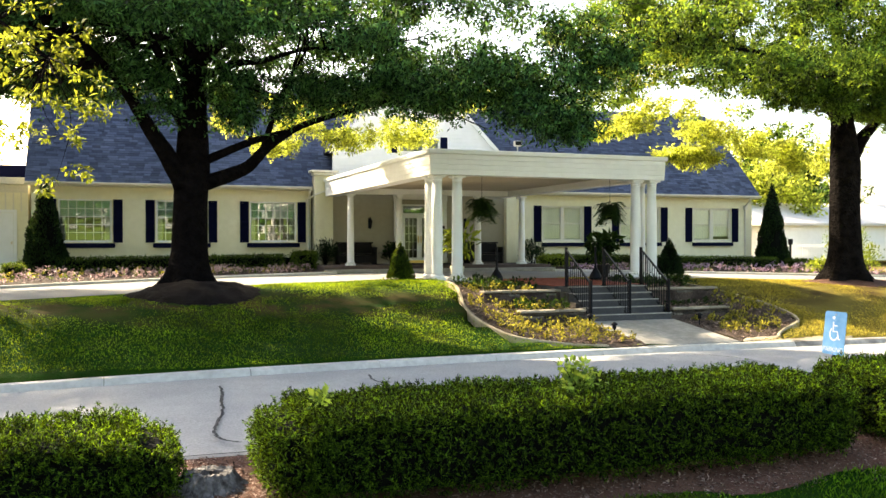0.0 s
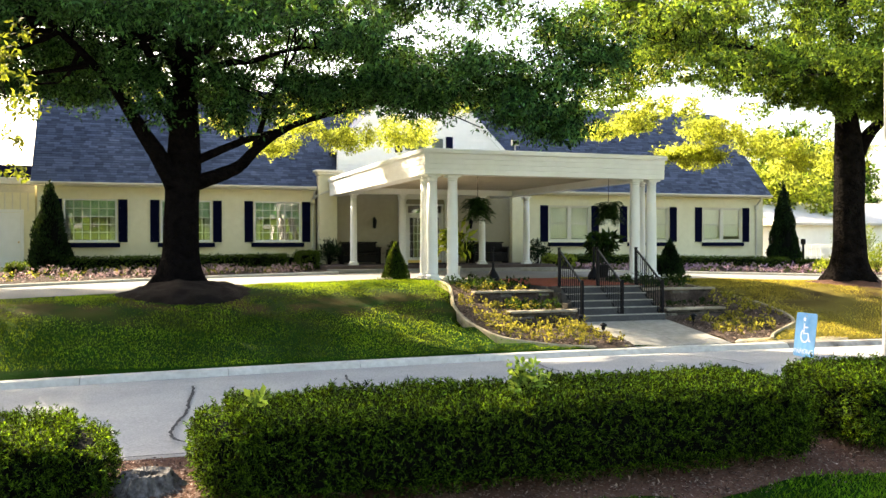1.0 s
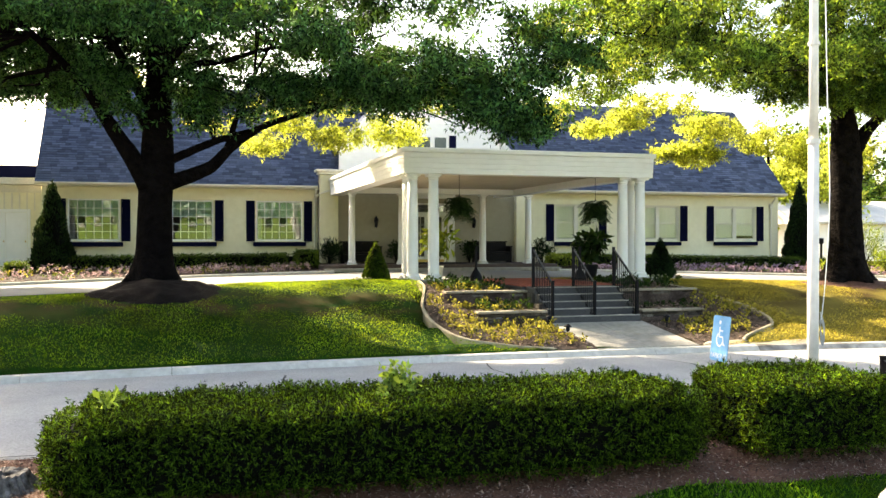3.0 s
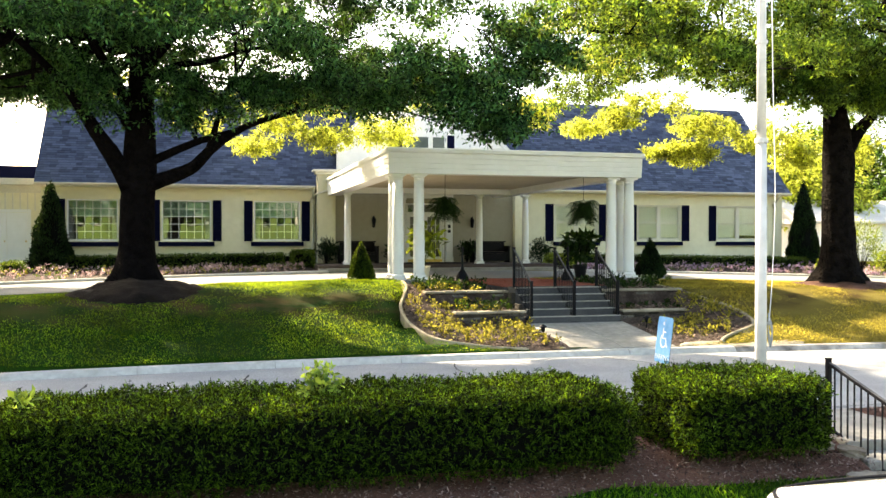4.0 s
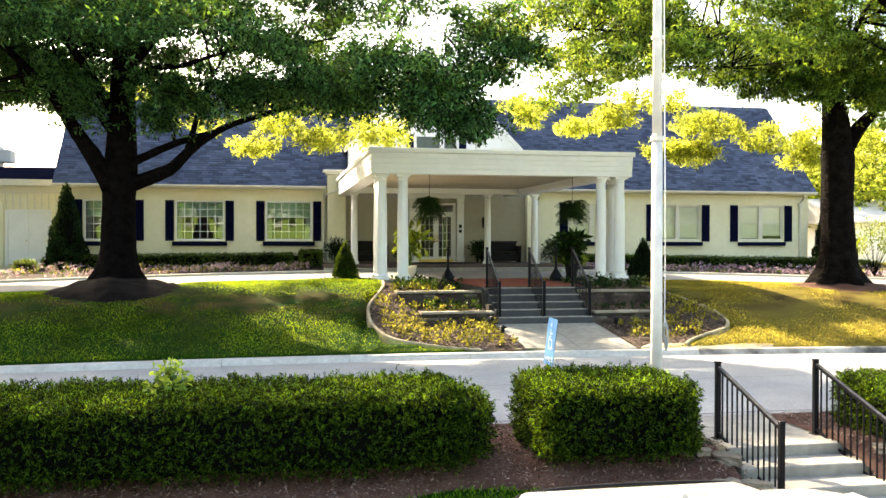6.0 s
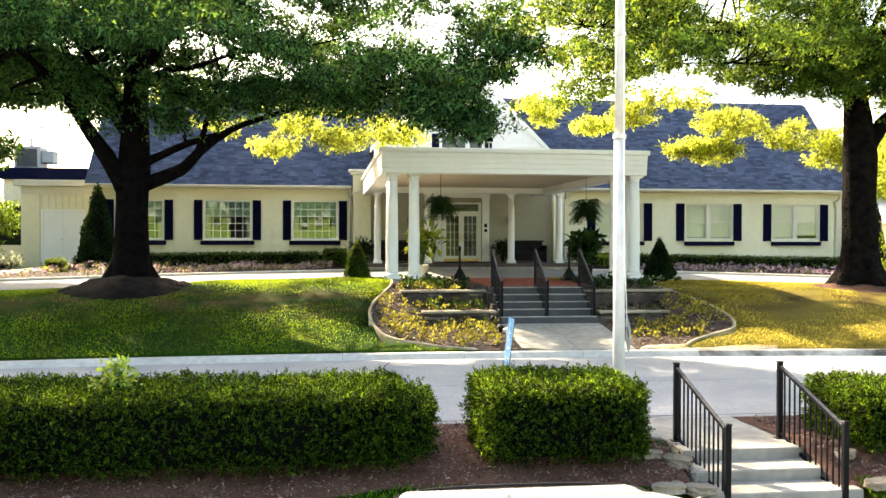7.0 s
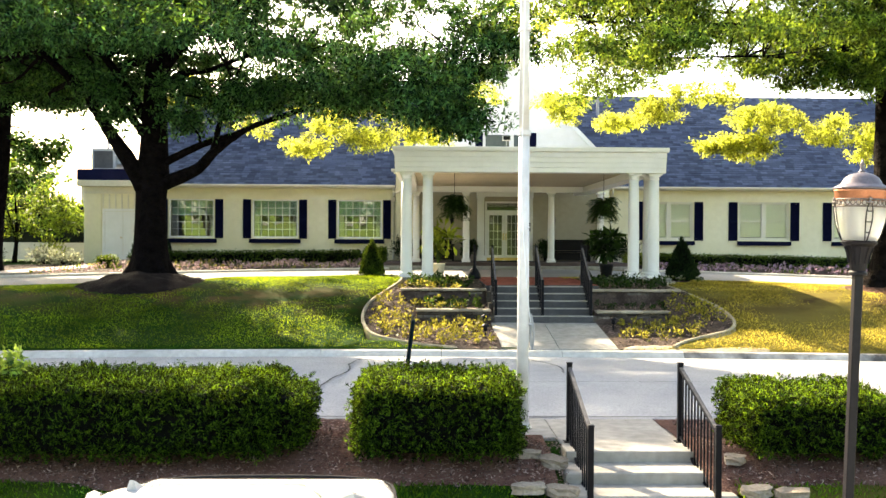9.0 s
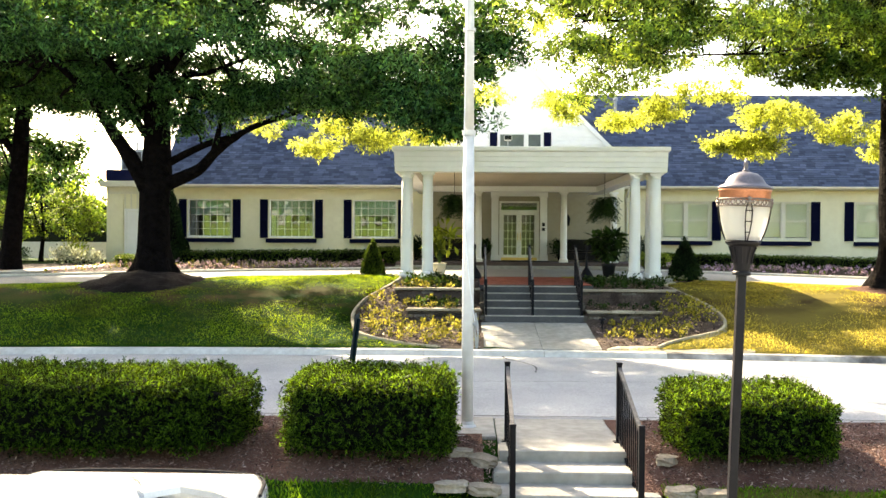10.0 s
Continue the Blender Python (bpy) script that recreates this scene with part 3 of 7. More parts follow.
# curved drive under the porch roof
bm = bmesh.new()
rr = []
for x in [-14 + 0.8 * i for i in range(62)]:
    yf, yb = drive_front(x), drive_back(x)
    rr.append([bm.verts.new((x, yf + (yb - yf) * s, 1.236 - dip(x))) for s in (0, 0.25, 0.5, 0.75, 1)])
for a, b in zip(rr, rr[1:]):
    for j in range(4):
        bm.faces.new((a[j], b[j], b[j + 1], a[j + 1]))
tagged(part("drive", bm, DRIVE, smooth=True), "grey asphalt drive curving under the entrance canopy", "drive", kind="structure")
bedkerb = thing("bed_kerb", "low pale concrete kerb before the flower beds", "kerb", kind="structure")
for i in range(30):
    x0 = -13 + 1.5 * i
    if 7.4 < x0 < 16.6:
        continue
    bm = bmesh.new()
    rr = []
    for k in range(3):
        x = x0 + 0.005 + 1.49 * k / 2
        yb = drive_back(x)
        rr.append([bm.verts.new((x, yb + a, b - dip(x))) for a, b in ((0, 1.0), (0.0, 1.29), (0.03, 1.32), (0.2, 1.325), (0.2, 1.0))])
    for a, b in zip(rr, rr[1:]):
        for j in range(4):
            bm.faces.new((a[j], b[j], b[j + 1], a[j + 1]))
    bm.faces.new(rr[0][::-1])
    bm.faces.new(rr[-1])
    part("kerbstone", bm, KERB, bedkerb)
for side, (a, b) in (("", (-11.0, 7.7)), ("", (17.4, 32.5))):
    bm = bmesh.new()
    rr = []
    for i in range(40):
        x = a + (b - a) * i / 39
        yb = drive_back(x) + 0.19
        rr.append([bm.verts.new((x, yb + (37.75 - yb) * s, 1.29 + 0.10 * s - dip(x))) for s in (0, 0.33, 0.66, 1)])
    for p, q in zip(rr, rr[1:]):
        for j in range(3):
            bm.faces.new((p[j], q[j], q[j + 1], p[j + 1]))
    tagged(part("planting_bed", bm, DARKMULCH, smooth=True), "dark mulched flower bed along the house wall", "flower bed", kind="structure")

# terraced beds
bxs = [7.8 + 0.15 * i for i in range(66)]
bys = [16.76 + 0.137 * i for i in range(61)]
bed = sheet("terraced_bed", bxs, bys, bed_z, BEDMULCH, keep=lambda x, y: in_bed(x, y) and not (10.95 < x < 13.35 and y < 20.8) and not (10.9 < x < 13.75 and y > 20.7))
tagged(bed, "dark mulched terraced flower beds beside the stairs", "flower bed", kind="structure")


def stone_wall(xa, xb, y, z0, z1, seed):
    rng = random.Random(seed)
    w = thing("retaining_wall", "low dry-laid tan stone retaining wall with pale capstones", "retaining wall", kind="structure")
    part("core", box(xa + 0.03, xb - 0.03, y + 0.06, y + 0.24, z0 - 0.2, z1 - 0.06), MATBLACK, w)
    z = z0 - 0.06
    while z < z1 - 0.08:
        h = min(0.085, z1 - 0.06 - z)
        x = xa + rng.uniform(-0.1, 0)
        while x < xb - 0.04:
            l = rng.uniform(0.18, 0.38)
            part("stone", box(max(x, xa), min(x + l - 0.012, xb), y + rng.uniform(-0.025, 0.025), y + 0.16, z + 0.006, z + h - 0.008, 0.014), STONE, w)
            x += l
        z += h
    x = xa - 0.03
    while x < xb:
        l = rng.uniform(0.42, 0.6)
        part("capstone", box(x, min(x + l - 0.008, xb + 0.03), y - 0.05, y + 0.27, z1 - 0.058, z1 + rng.uniform(-0.004, 0.004), 0.012), CAPSTONE, w)
        x += l
    return w


stone_wall(9.2, 10.88, 19.42, 0.42, 0.75, 1)
stone_wall(13.42, 15.1, 19.42, 0.40, 0.72, 2)
stone_wall(8.8, 10.88, 20.72, 0.80, 1.16, 3)
stone_wall(13.42, 15.7, 20.72, 0.80, 1.15, 4)

# sandy strips where the beds meet the kerb
for xa, xb, far in ((13.45, 16.5, 0.85), (9.9, 10.9, 0.45)):
    bm = bmesh.new()
    rr = []
    for i in range(25):
        x = xa + (xb - xa) * i / 24
        dep = 0.10 + far * math.sin(math.pi * (i + 0.5) / 25) * (1 + 0.35 * noise.noise((x * 2.5, 1, 4)))
        y0 = kerb_y(x) + 0.245
        rr.append([bm.verts.new((x, y0 + dep * s, (0.09 if s == 0 else 0.145 + 0.10 * dep * s + 0.022 * math.sin(math.pi * s) + 0.006 * noise.noise((x * 8, s * 5, 2)) - (0.14 if s == 1 else 0) - (0.03 if i in (0, 24) else 0)))) for s in (0, 0.25, 0.5, 0.75, 1)])
    for a, b in zip(rr, rr[1:]):
        for j in range(4):
            bm.faces.new((a[j], b[j], b[j + 1], a[j + 1]))
    tagged(part("sand_patch", bm, SAND, smooth=True), "pale sandy soil washed down to the kerb", "soil", kind="structure")

# concrete mowing edge round the beds
for table, nm in ((BED_L, "bed_edging"), (BED_R, "bed_edging")):
    e = thing(nm, "curved pale concrete mowing edge between lawn and bed", "edging", kind="structure")
    pts = spline([(x, y, 0) for y, x in table[:-1]], 6)
    for i in range(0, len(pts) - 2, 2):
        bm = bmesh.new()
        rr = []
        for p, q in ((pts[i], pts[i + 1]), (pts[i + 1], pts[i + 2]), (pts[min(i + 2, len(pts) - 1)], pts[min(i + 3, len(pts) - 1)])):
            d = (q - p)
            s = Vector((d.y, -d.x, 0)).normalized() if d.length else Vector((1, 0, 0))
            zz = land(p.x, max(p.y, kerb_y(p.x) + 0.3)) + 0.035
            rr.append([bm.verts.new((p.x + s.x * a, p.y + s.y * a, zz + b)) for a, b in ((-0.038, -0.22), (-0.038, -0.01), (-0.024, 0.008), (0.024, 0.008), (0.038, -0.01), (0.038, -0.22))])
        for a, b in zip(rr, rr[1:]):
            for j in range(5):
                bm.faces.new((a[j], b[j], b[j + 1], a[j + 1]))
        bm.faces.new(rr[0][::-1])
        bm.faces.new(rr[-1])
        bmesh.ops.recalc_face_normals(bm, faces=bm.faces)
        part("edging_stone", bm, EDGING, e)

# mulched bank along the near side of the road, and the near stairs
nxs = [-14 + 0.4 * i for i in range(86)]
nys = [7.62 + 0.11 * i for i in range(25)]


def bank_z(x, y):
    edge = smooth01((y - 7.62 - 0.25 * noise.noise((x * 0.7, 0, 3))) / 0.3)
    return near_z(y) - 0.05 + 0.07 * edge + 0.035 * noise.noise((x * 2.2, y * 2.2, 1)) * (y < 10.0) - 0.03 * (y > 10.15)


tagged(sheet("mulch_bank", nxs, nys, bank_z, MULCH, keep=lambda x, y: not (10.95 < x < 12.55 and y < 10.3) and not (10.4 < x < 11.0 and y > 9.15)), "brown bark mulch under the clipped hedges", "mulch", kind="structure")
chips = 42000
cx, cy = RNG.uniform(-3, 18, chips), 7.65 + 2.5 * RNG.random(chips) ** 1.2
ok = ~((cx > 10.93) & (cx < 12.57)) & ~((cx > 10.25) & (cx < 11) & (cy > 9.0))
cx, cy = cx[ok], cy[ok]
cz = np.array([bank_z(a, b) for a, b in zip(cx, cy)]) + 0.008
ax = unit(len(cx)) * (1, 1, 0.35)
nn = unit(len(cx)) * 0.5 + (0, 0, 1)
tagged(new("bark_chips", leaf_mesh("bark_chips", np.c_[cx, cy, cz], ax, nn, RNG.uniform(0.02, 0.075, len(cx)), RNG.uniform(0.008, 0.025, len(cx)), CHIP)), "loose brown bark chips and dry leaves", "mulch", kind="stuff")

nstairs = thing("near_stairs", "weathered pale concrete stairs down the bank", "stairs", kind="structure")
part("landing_slab", box(10.98, 12.56, 8.42, 10.24, -0.14, 0.004, 0.012), CONCRETE, nstairs)
for k in range(5):
    z1 = -0.122 * (k + 1)
    part("step", box(10.90, 12.62, 8.42 - 0.46 * (k + 1), 8.44 - 0.46 * k, z1 - 0.35, z1, 0.014), CONCRETE, nstairs)
part("pad", box(10.28, 10.965, 9.05, 10.235, -0.15, 0.022, 0.012), CONCRETE, nstairs)


def rail(x, ya, za, yb, zb, hgt, label, group, n=11):
    """An iron stair rail: two square posts with caps and feet, sloping rails and thin bars."""
    r = thing("stair_railing", label, "railing", (x, ya, za), group)
    for y, z in ((0, 0), (yb - ya, zb - za)):
        p = part("post", box(-0.03, 0.03, y - 0.03, y + 0.03, z, z + hgt, 0.005), BLACK, r)
        part("foot_plate", box(-0.06, 0.06, y - 0.06, y + 0.06, z, z + 0.014, 0.003), BLACK, p)
        part("post_cap", box(-0.036, 0.036, y - 0.036, y + 0.036, z + hgt, z + hgt + 0.02, 0.006), BLACK, p)
    L, dz = yb - ya, zb - za
    sg = 1 if L > 0 else -1

    def slanted(z0, h, w, mat, name, lab=""):
        bm = bmesh.new()
        vs = []
        for y, z in ((0.03 * sg, z0), (L - 0.03 * sg, z0 + dz)):
            vs.append([bm.verts.new((a, y, z + b)) for a, b in ((-w, 0), (w, 0), (w, h), (-w, h))])
        for j in range(4):
            bm.faces.new((vs[0][j], vs[0][(j + 1) % 4], vs[1][(j + 1) % 4], vs[1][j]))
        bm.faces.new(vs[0][::-1]), bm.faces.new(vs[1])
        bmesh.ops.recalc_face_normals(bm, faces=bm.faces)
        return part(name, bm, mat, r, lab)

    slanted(hgt - 0.075, 0.035, 0.022, BLACK, "top_rail")
    # thin paler strip: the top rail's highlight given as a colour
    slanted(hgt - 0.039, 0.006, 0.020, RAILSHINE, "rail_highlight", "pale highlight strip along the rail's top")
    slanted(0.06, 0.025, 0.015, BLACK, "bottom_rail")
    me = mesh_of(box(-0.008, 0.008, -0.008, 0.008, 0, hgt - 0.15), "bar", BLACK)
    for i in range(n):
        f = (i + 1) / (n + 1)
        piece("bar", me, r, pose(0, L * f, 0.075 + dz * f))
    return r


for x in (11.09, 12.40):
    rail(x, 8.9, 0.0, 7.5, -0.45, 0.92, "black iron stair railing with thin upright bars", "railings of the near stairs", 11)
for x in (11.03, 12.12, 13.25):
    rail(x, 20.62, 1.24, 19.36, 0.45, 0.98, "black iron stair railing beside the front stairs", "railings of the front stairs", 11)

# ---- the house ----
FRONT, BACK = 37.7, 46.3
EAVE, RIDGE_Y, RIDGE_Z = 4.61, 41.8, 9.25


def holed_wall(name, x0, x1, z0, z1, y0, y1, holes, mat, label):
    """A wall along x with openings (xa, xb, za, zb) right through it."""
    xs = sorted({x0, x1, *[v for h in holes for v in h[:2]]})
    zs = sorted({z0, z1, *[v for h in holes for v in h[2:]]})
    bm = bmesh.new()

    def solid(i, j):
        if not (0 <= i < len(xs) - 1 and 0 <= j < len(zs) - 1):
            return False
        xm, zm = (xs[i] + xs[i + 1]) / 2, (zs[j] + zs[j + 1]) / 2
        return not any(h[0] < xm < h[1] and h[2] < zm < h[3] for h in holes)

    def q(*ps):
        bm.faces.new([bm.verts.new(p) for p in ps])

    for i in range(len(xs) - 1):
        for j in range(len(zs) - 1):
            if not solid(i, j):
                continue
            a, b, c, d = xs[i], xs[i + 1], zs[j], zs[j + 1]
            q((a, y0, c), (b, y0, c), (b, y0, d), (a, y0, d))
            q((b, y1, c), (a, y1, c), (a, y1, d), (b, y1, d))
            if not solid(i - 1, j):
                q((a, y1, c), (a, y0, c), (a, y0, d), (a, y1, d))
            if not solid(i + 1, j):
                q((b, y0, c), (b, y1, c), (b, y1, d), (b, y0, d))
            if not solid(i, j - 1):
                q((a, y0, c), (a, y1, c), (b, y1, c), (b, y0, c))
            if not solid(i, j + 1):
                q((a, y0, d), (b, y0, d), (b, y1, d), (a, y1, d))
    bmesh.ops.remove_doubles(bm, verts=bm.verts, dist=0.0005)
    return tagged(part(name, bm, mat), label, "wall", kind="structure")


WL = [(-1.72, 0.22), (1.87, 3.84), (5.55, 7.47)]
WR = [(18.92, 21.05), (23.05, 25.28), (27.2, 29.47)]
WZ0, WZ1 = 2.40, 4.07
holed_wall("wall_left_wing", -2.65, 8.1, 0.7, EAVE, FRONT, FRONT + 0.28, [(a, b, WZ0, WZ1) for a, b in WL], CREAM, "cream painted brick wall of the house")
holed_wall("wall_right_wing", 17.2, 30.75, 0.7, EAVE, FRONT, FRONT + 0.28, [(a, b, WZ0, WZ1) for a, b in WR], CREAM, "cream painted brick wall of the house")
DX0, DX1 = 12.0, 13.54
holed_wall("wall_porch", 8.1, 17.2, 1.0, 5.14, 37.2, 37.48, [(DX0 - 0.08, DX1 + 0.08, 1.47, 4.02)], TAUPE, "painted brick porch wall round the entrance, canopy shade in its taupe")
tagged(part("wall_end_left", box(-2.65, -2.37, FRONT + 0.28, BACK, 1.0, EAVE), CREAM), "cream painted brick end wall", "wall", kind="structure")
tagged(part("wall_end_right", box(30.47, 30.75, FRONT + 0.28, BACK, 1.0, EAVE), CREAM), "cream painted brick end wall", "wall", kind="structure")
tagged(part("wall_back", box(-2.65, 30.75, BACK, BACK + 0.28, 1.0, EAVE), CREAM), "cream painted brick back wall", "wall", kind="structure")
tagged(part("room_back", box(-2.36, 30.46, 41.5, 41.6, 1.3, EAVE - 0.05), ROOM), "dim plaster wall inside the rooms", "wall", kind="structure")
tagged(part("room_floor", box(-2.36, 30.46, 37.99, 41.5, 1.3, 1.45), ROOM), "dim floor inside the rooms", "floor", kind="structure")
tagged(part("ceiling", box(-2.36, 30.46, 37.99, BACK, EAVE - 0.05, EAVE + 0.1), ROOM), "plain ceiling of the rooms", "ceiling", kind="structure")
# short returns at both ends of the porch
tagged(part("wall_return_left", box(8.1, 8.85, 36.9, 37.195, 1.0, 5.15), CREAM), "cream painted pier beside the porch", "wall", kind="structure")
tagged(part("wall_return_right", box(16.75, 17.2, 36.9, 37.195, 1.0, 4.6), CREAM), "cream painted pier beside the porch", "wall", kind="structure")
pc = thing("pier_cap", "cream moulded cornice on the pier", "cornice", kind="structure")
part("moulding", box(8.0, 8.95, 36.78, 37.3, 5.155, 5.26, 0.02), TRIM, pc)
part("crown", box(7.9, 9.05, 36.68, 37.35, 5.263, 5.36, 0.02), TRIM, pc)


def gable_roof(name, x0, x1, label):
    """Two slopes over thick decks, with overlapping shingle courses on the front."""
    r = thing(name, label, "roof", kind="structure")
    ye = FRONT - 0.38
    sl = math.atan2(RIDGE_Z - EAVE, RIDGE_Y - ye)
    bm = bmesh.new()
    prof = ((ye, EAVE - 0.02), (ye, EAVE + 0.10), (RIDGE_Y, RIDGE_Z), (2 * RIDGE_Y - ye, EAVE + 0.10), (2 * RIDGE_Y - ye, EAVE - 0.02), (RIDGE_Y, RIDGE_Z - 0.16))
    rr = [[bm.verts.new((x, y, z)) for y, z in prof] for x in (x0, x1)]
    for j in range(6):
        bm.faces.new((rr[0][j], rr[1][j], rr[1][(j + 1) % 6], rr[0][(j + 1) % 6]))
    bm.faces.new(rr[0][::-1]), bm.faces.new(rr[1])
    bmesh.ops.recalc_face_normals(bm, faces=bm.faces)
    part("roof_deck", bm, ROOFDECK, r)
    bm = bmesh.new()
    for xx in (x0 + 0.25, x1 - 0.27):
        vs = [[bm.verts.new((x, y, z)) for y, z in ((ye + 0.4, EAVE), (RIDGE_Y, RIDGE_Z - 0.25), (BACK, EAVE))] for x in (xx, xx + 0.02)]
        bm.faces.new(vs[0][::-1]), bm.faces.new(vs[1])
    part("gable_end", bm, TRIM, r)
    verts, faces = [], []
    rng = random.Random(3)
    length = math.hypot(RIDGE_Y - ye, RIDGE_Z - EAVE - 0.1)
    ca, sa = math.cos(sl), math.sin(sl)
    n = int(length / 0.145)
    for j in range(n):
        x = x0 - rng.uniform(0, 0.3)
        while x < x1:
            w = rng.uniform(0.2, 0.42)
            a, b = max(x, x0), min(x + w - 0.006, x1)
            if b - a > 0.02:
                s0, s1 = j * 0.145 - 0.02, j * 0.145 + 0.155
                h0, h1 = 0.020 + rng.uniform(0, 0.008), 0.004
                i = len(verts)
                for s, h in ((s0, -0.004), (s0, h0), (s1, h1)):
                    yy, zz = ye + s * ca - h * sa, EAVE + 0.10 + s * sa + h * ca
                    verts += [(a, yy, zz), (b, yy, zz)]
                faces += [(i, i + 1, i + 3, i + 2), (i + 2, i + 3, i + 5, i + 4)]
            x += w
    me = bpy.data.meshes.new("shingles")
    me.from_pydata(verts, [], faces)
    me.materials.append(SHINGLE)
    ob = new("shingles", me)
    ob.parent = r
    tagged(ob, kind="stuff")
    # ridge caps, rake boards, gutter, fascia
    bm = bmesh.new()
    x = x0
    while x < x1:
        b = min(x + 0.28, x1)
        lo = 0.012 * rng.random()
        vs = [bm.verts.new(p) for p in ((x, RIDGE_Y - 0.13, RIDGE_Z - 0.10 + lo), (b, RIDGE_Y - 0.13, RIDGE_Z - 0.10 + lo), (b, RIDGE_Y, RIDGE_Z + 0.035 + lo), (x, RIDGE_Y, RIDGE_Z + 0.035 + lo), (b, RIDGE_Y + 0.13, RIDGE_Z - 0.10 + lo), (x, RIDGE_Y + 0.13, RIDGE_Z - 0.10 + lo))]
        bm.faces.new(vs[:4]), bm.faces.new((vs[3], vs[2], vs[4], vs[5]))
        x += 0.285
    tagged(part("ridge_cap", bm, SHINGLE, r), kind="stuff")
    part("soffit", box(x0 + 0.02, x1 - 0.02, ye + 0.02, FRONT - 0.002, EAVE - 0.06, EAVE - 0.022), TRIM, r)
    return r


gable_roof("roof", -2.85, 30.95, "slate-blue asphalt shingle gable roof")


def gutter(x0, x1):
    g = thing("gutter", "cream metal gutter along the eave", "gutter", kind="structure")
    bm = bmesh.new()
    ye = FRONT - 0.38
    prof = ((0, 0.0), (0, 0.11), (-0.02, 0.115), (-0.115, 0.115), (-0.13, 0.10), (-0.12, 0.05), (-0.08, 0.0))
    rr = [[bm.verts.new((x, ye + a - 0.003, EAVE - 0.03 + b)) for a, b in prof] for x in (x0, x1)]
    for j in range(len(prof)):
        k = (j + 1) % len(prof)
        bm.faces.new((rr[0][j], rr[1][j], rr[1][k], rr[0][k]))
    bm.faces.new(rr[0][::-1]), bm.faces.new(rr[1])
    bmesh.ops.recalc_face_normals(bm, faces=bm.faces)
    part("trough", bm, TRIM, g)
    return g


gutter(-2.86, 8.05)
gutter(17.0, 30.96)


def downspout(x, y, ytop):
    d = thing("downspout", "cream metal rainwater pipe on the wall", "downspout", kind="structure")
    bm = bmesh.new()
    tube(bm, [(x, ytop, EAVE - 0.03), (x, ytop, EAVE - 0.15), (x, y - 0.06, EAVE - 0.45), (x, y - 0.06, EAVE - 0.9), (x, y - 0.06, 1.6), (x, y - 0.06, 1.45), (x, y - 0.25, 1.38)], [0.045] * 7, 8)
    part("pipe", bm, TRIM, d)
    part("rain_head", box(x - 0.09, x + 0.09, y - 0.16, y - 0.002, EAVE - 0.62, EAVE - 0.40, 0.02), TRIM, d)
    for z in (3.5, 2.2):
        part("strap", box(x - 0.06, x + 0.06, y - 0.115, y - 0.001, z, z + 0.03), TRIM, d)


downspout(7.98, FRONT, FRONT - 0.42)
cpipe = thing("conductor_pipe", "cream drain pipe from canopy to downspout", "drain pipe", kind="structure")
part("pipe", tube(bmesh.new(), [(7.98, 37.58, 4.22), (8.0, 37.2, 4.26), (8.06, 36.84, 4.34), (8.9, 36.80, 4.62), (9.0, 36.80, 4.72)], [0.04] * 5, 8), TRIM, cpipe)
downspout(17.45, FRONT, FRONT - 0.42)
downspout(30.3, FRONT, FRONT - 0.42)


def shutter(x0, x1, label="dark navy louvred wooden shutter"):
    s = thing("shutter", label, "shutter", group="window shutters", kind="structure")
    y0, y1 = FRONT - 0.045, FRONT - 0.003
    z0, z1 = WZ0 - 0.02, WZ1
    for a, b in ((x0, x0 + 0.05), (x1 - 0.05, x1)):
        part("stile", box(a, b, y0, y1, z0, z1, 0.004), NAVY, s)
    for a in (z0, (z0 + z1) / 2 - 0.035, z1 - 0.07):
        part("cross_rail", box(x0 + 0.051, x1 - 0.051, y0 + 0.002, y1, a, a + 0.07, 0.003), NAVY, s)
    part("backing_panel", box(x0 + 0.051, x1 - 0.051, y1 - 0.008, y1 - 0.001, z0 + 0.071, z1 - 0.071), NAVY, s)
    w = x1 - x0 - 0.104
    me = mesh_of(box(-w / 2, w / 2, -0.004, 0.004, -0.028, 0.028), "louvre", NAVY)
    n = 28
    for i in range(n):
        z = z0 + 0.10 + (z1 - z0 - 0.20) * i / (n - 1)
        piece("louvre", me, s, pose((x0 + x1) / 2, y0 + 0.024, z, -40))


def sill(x0, x1):
    part_ = thing("window_sill", "dark navy painted ledge under the window", "window sill", kind="structure")
    part("ledge", box(x0, x1, FRONT - 0.16, FRONT - 0.002, WZ0 - 0.22, WZ0 - 0.04, 0.012), NAVY, part_)


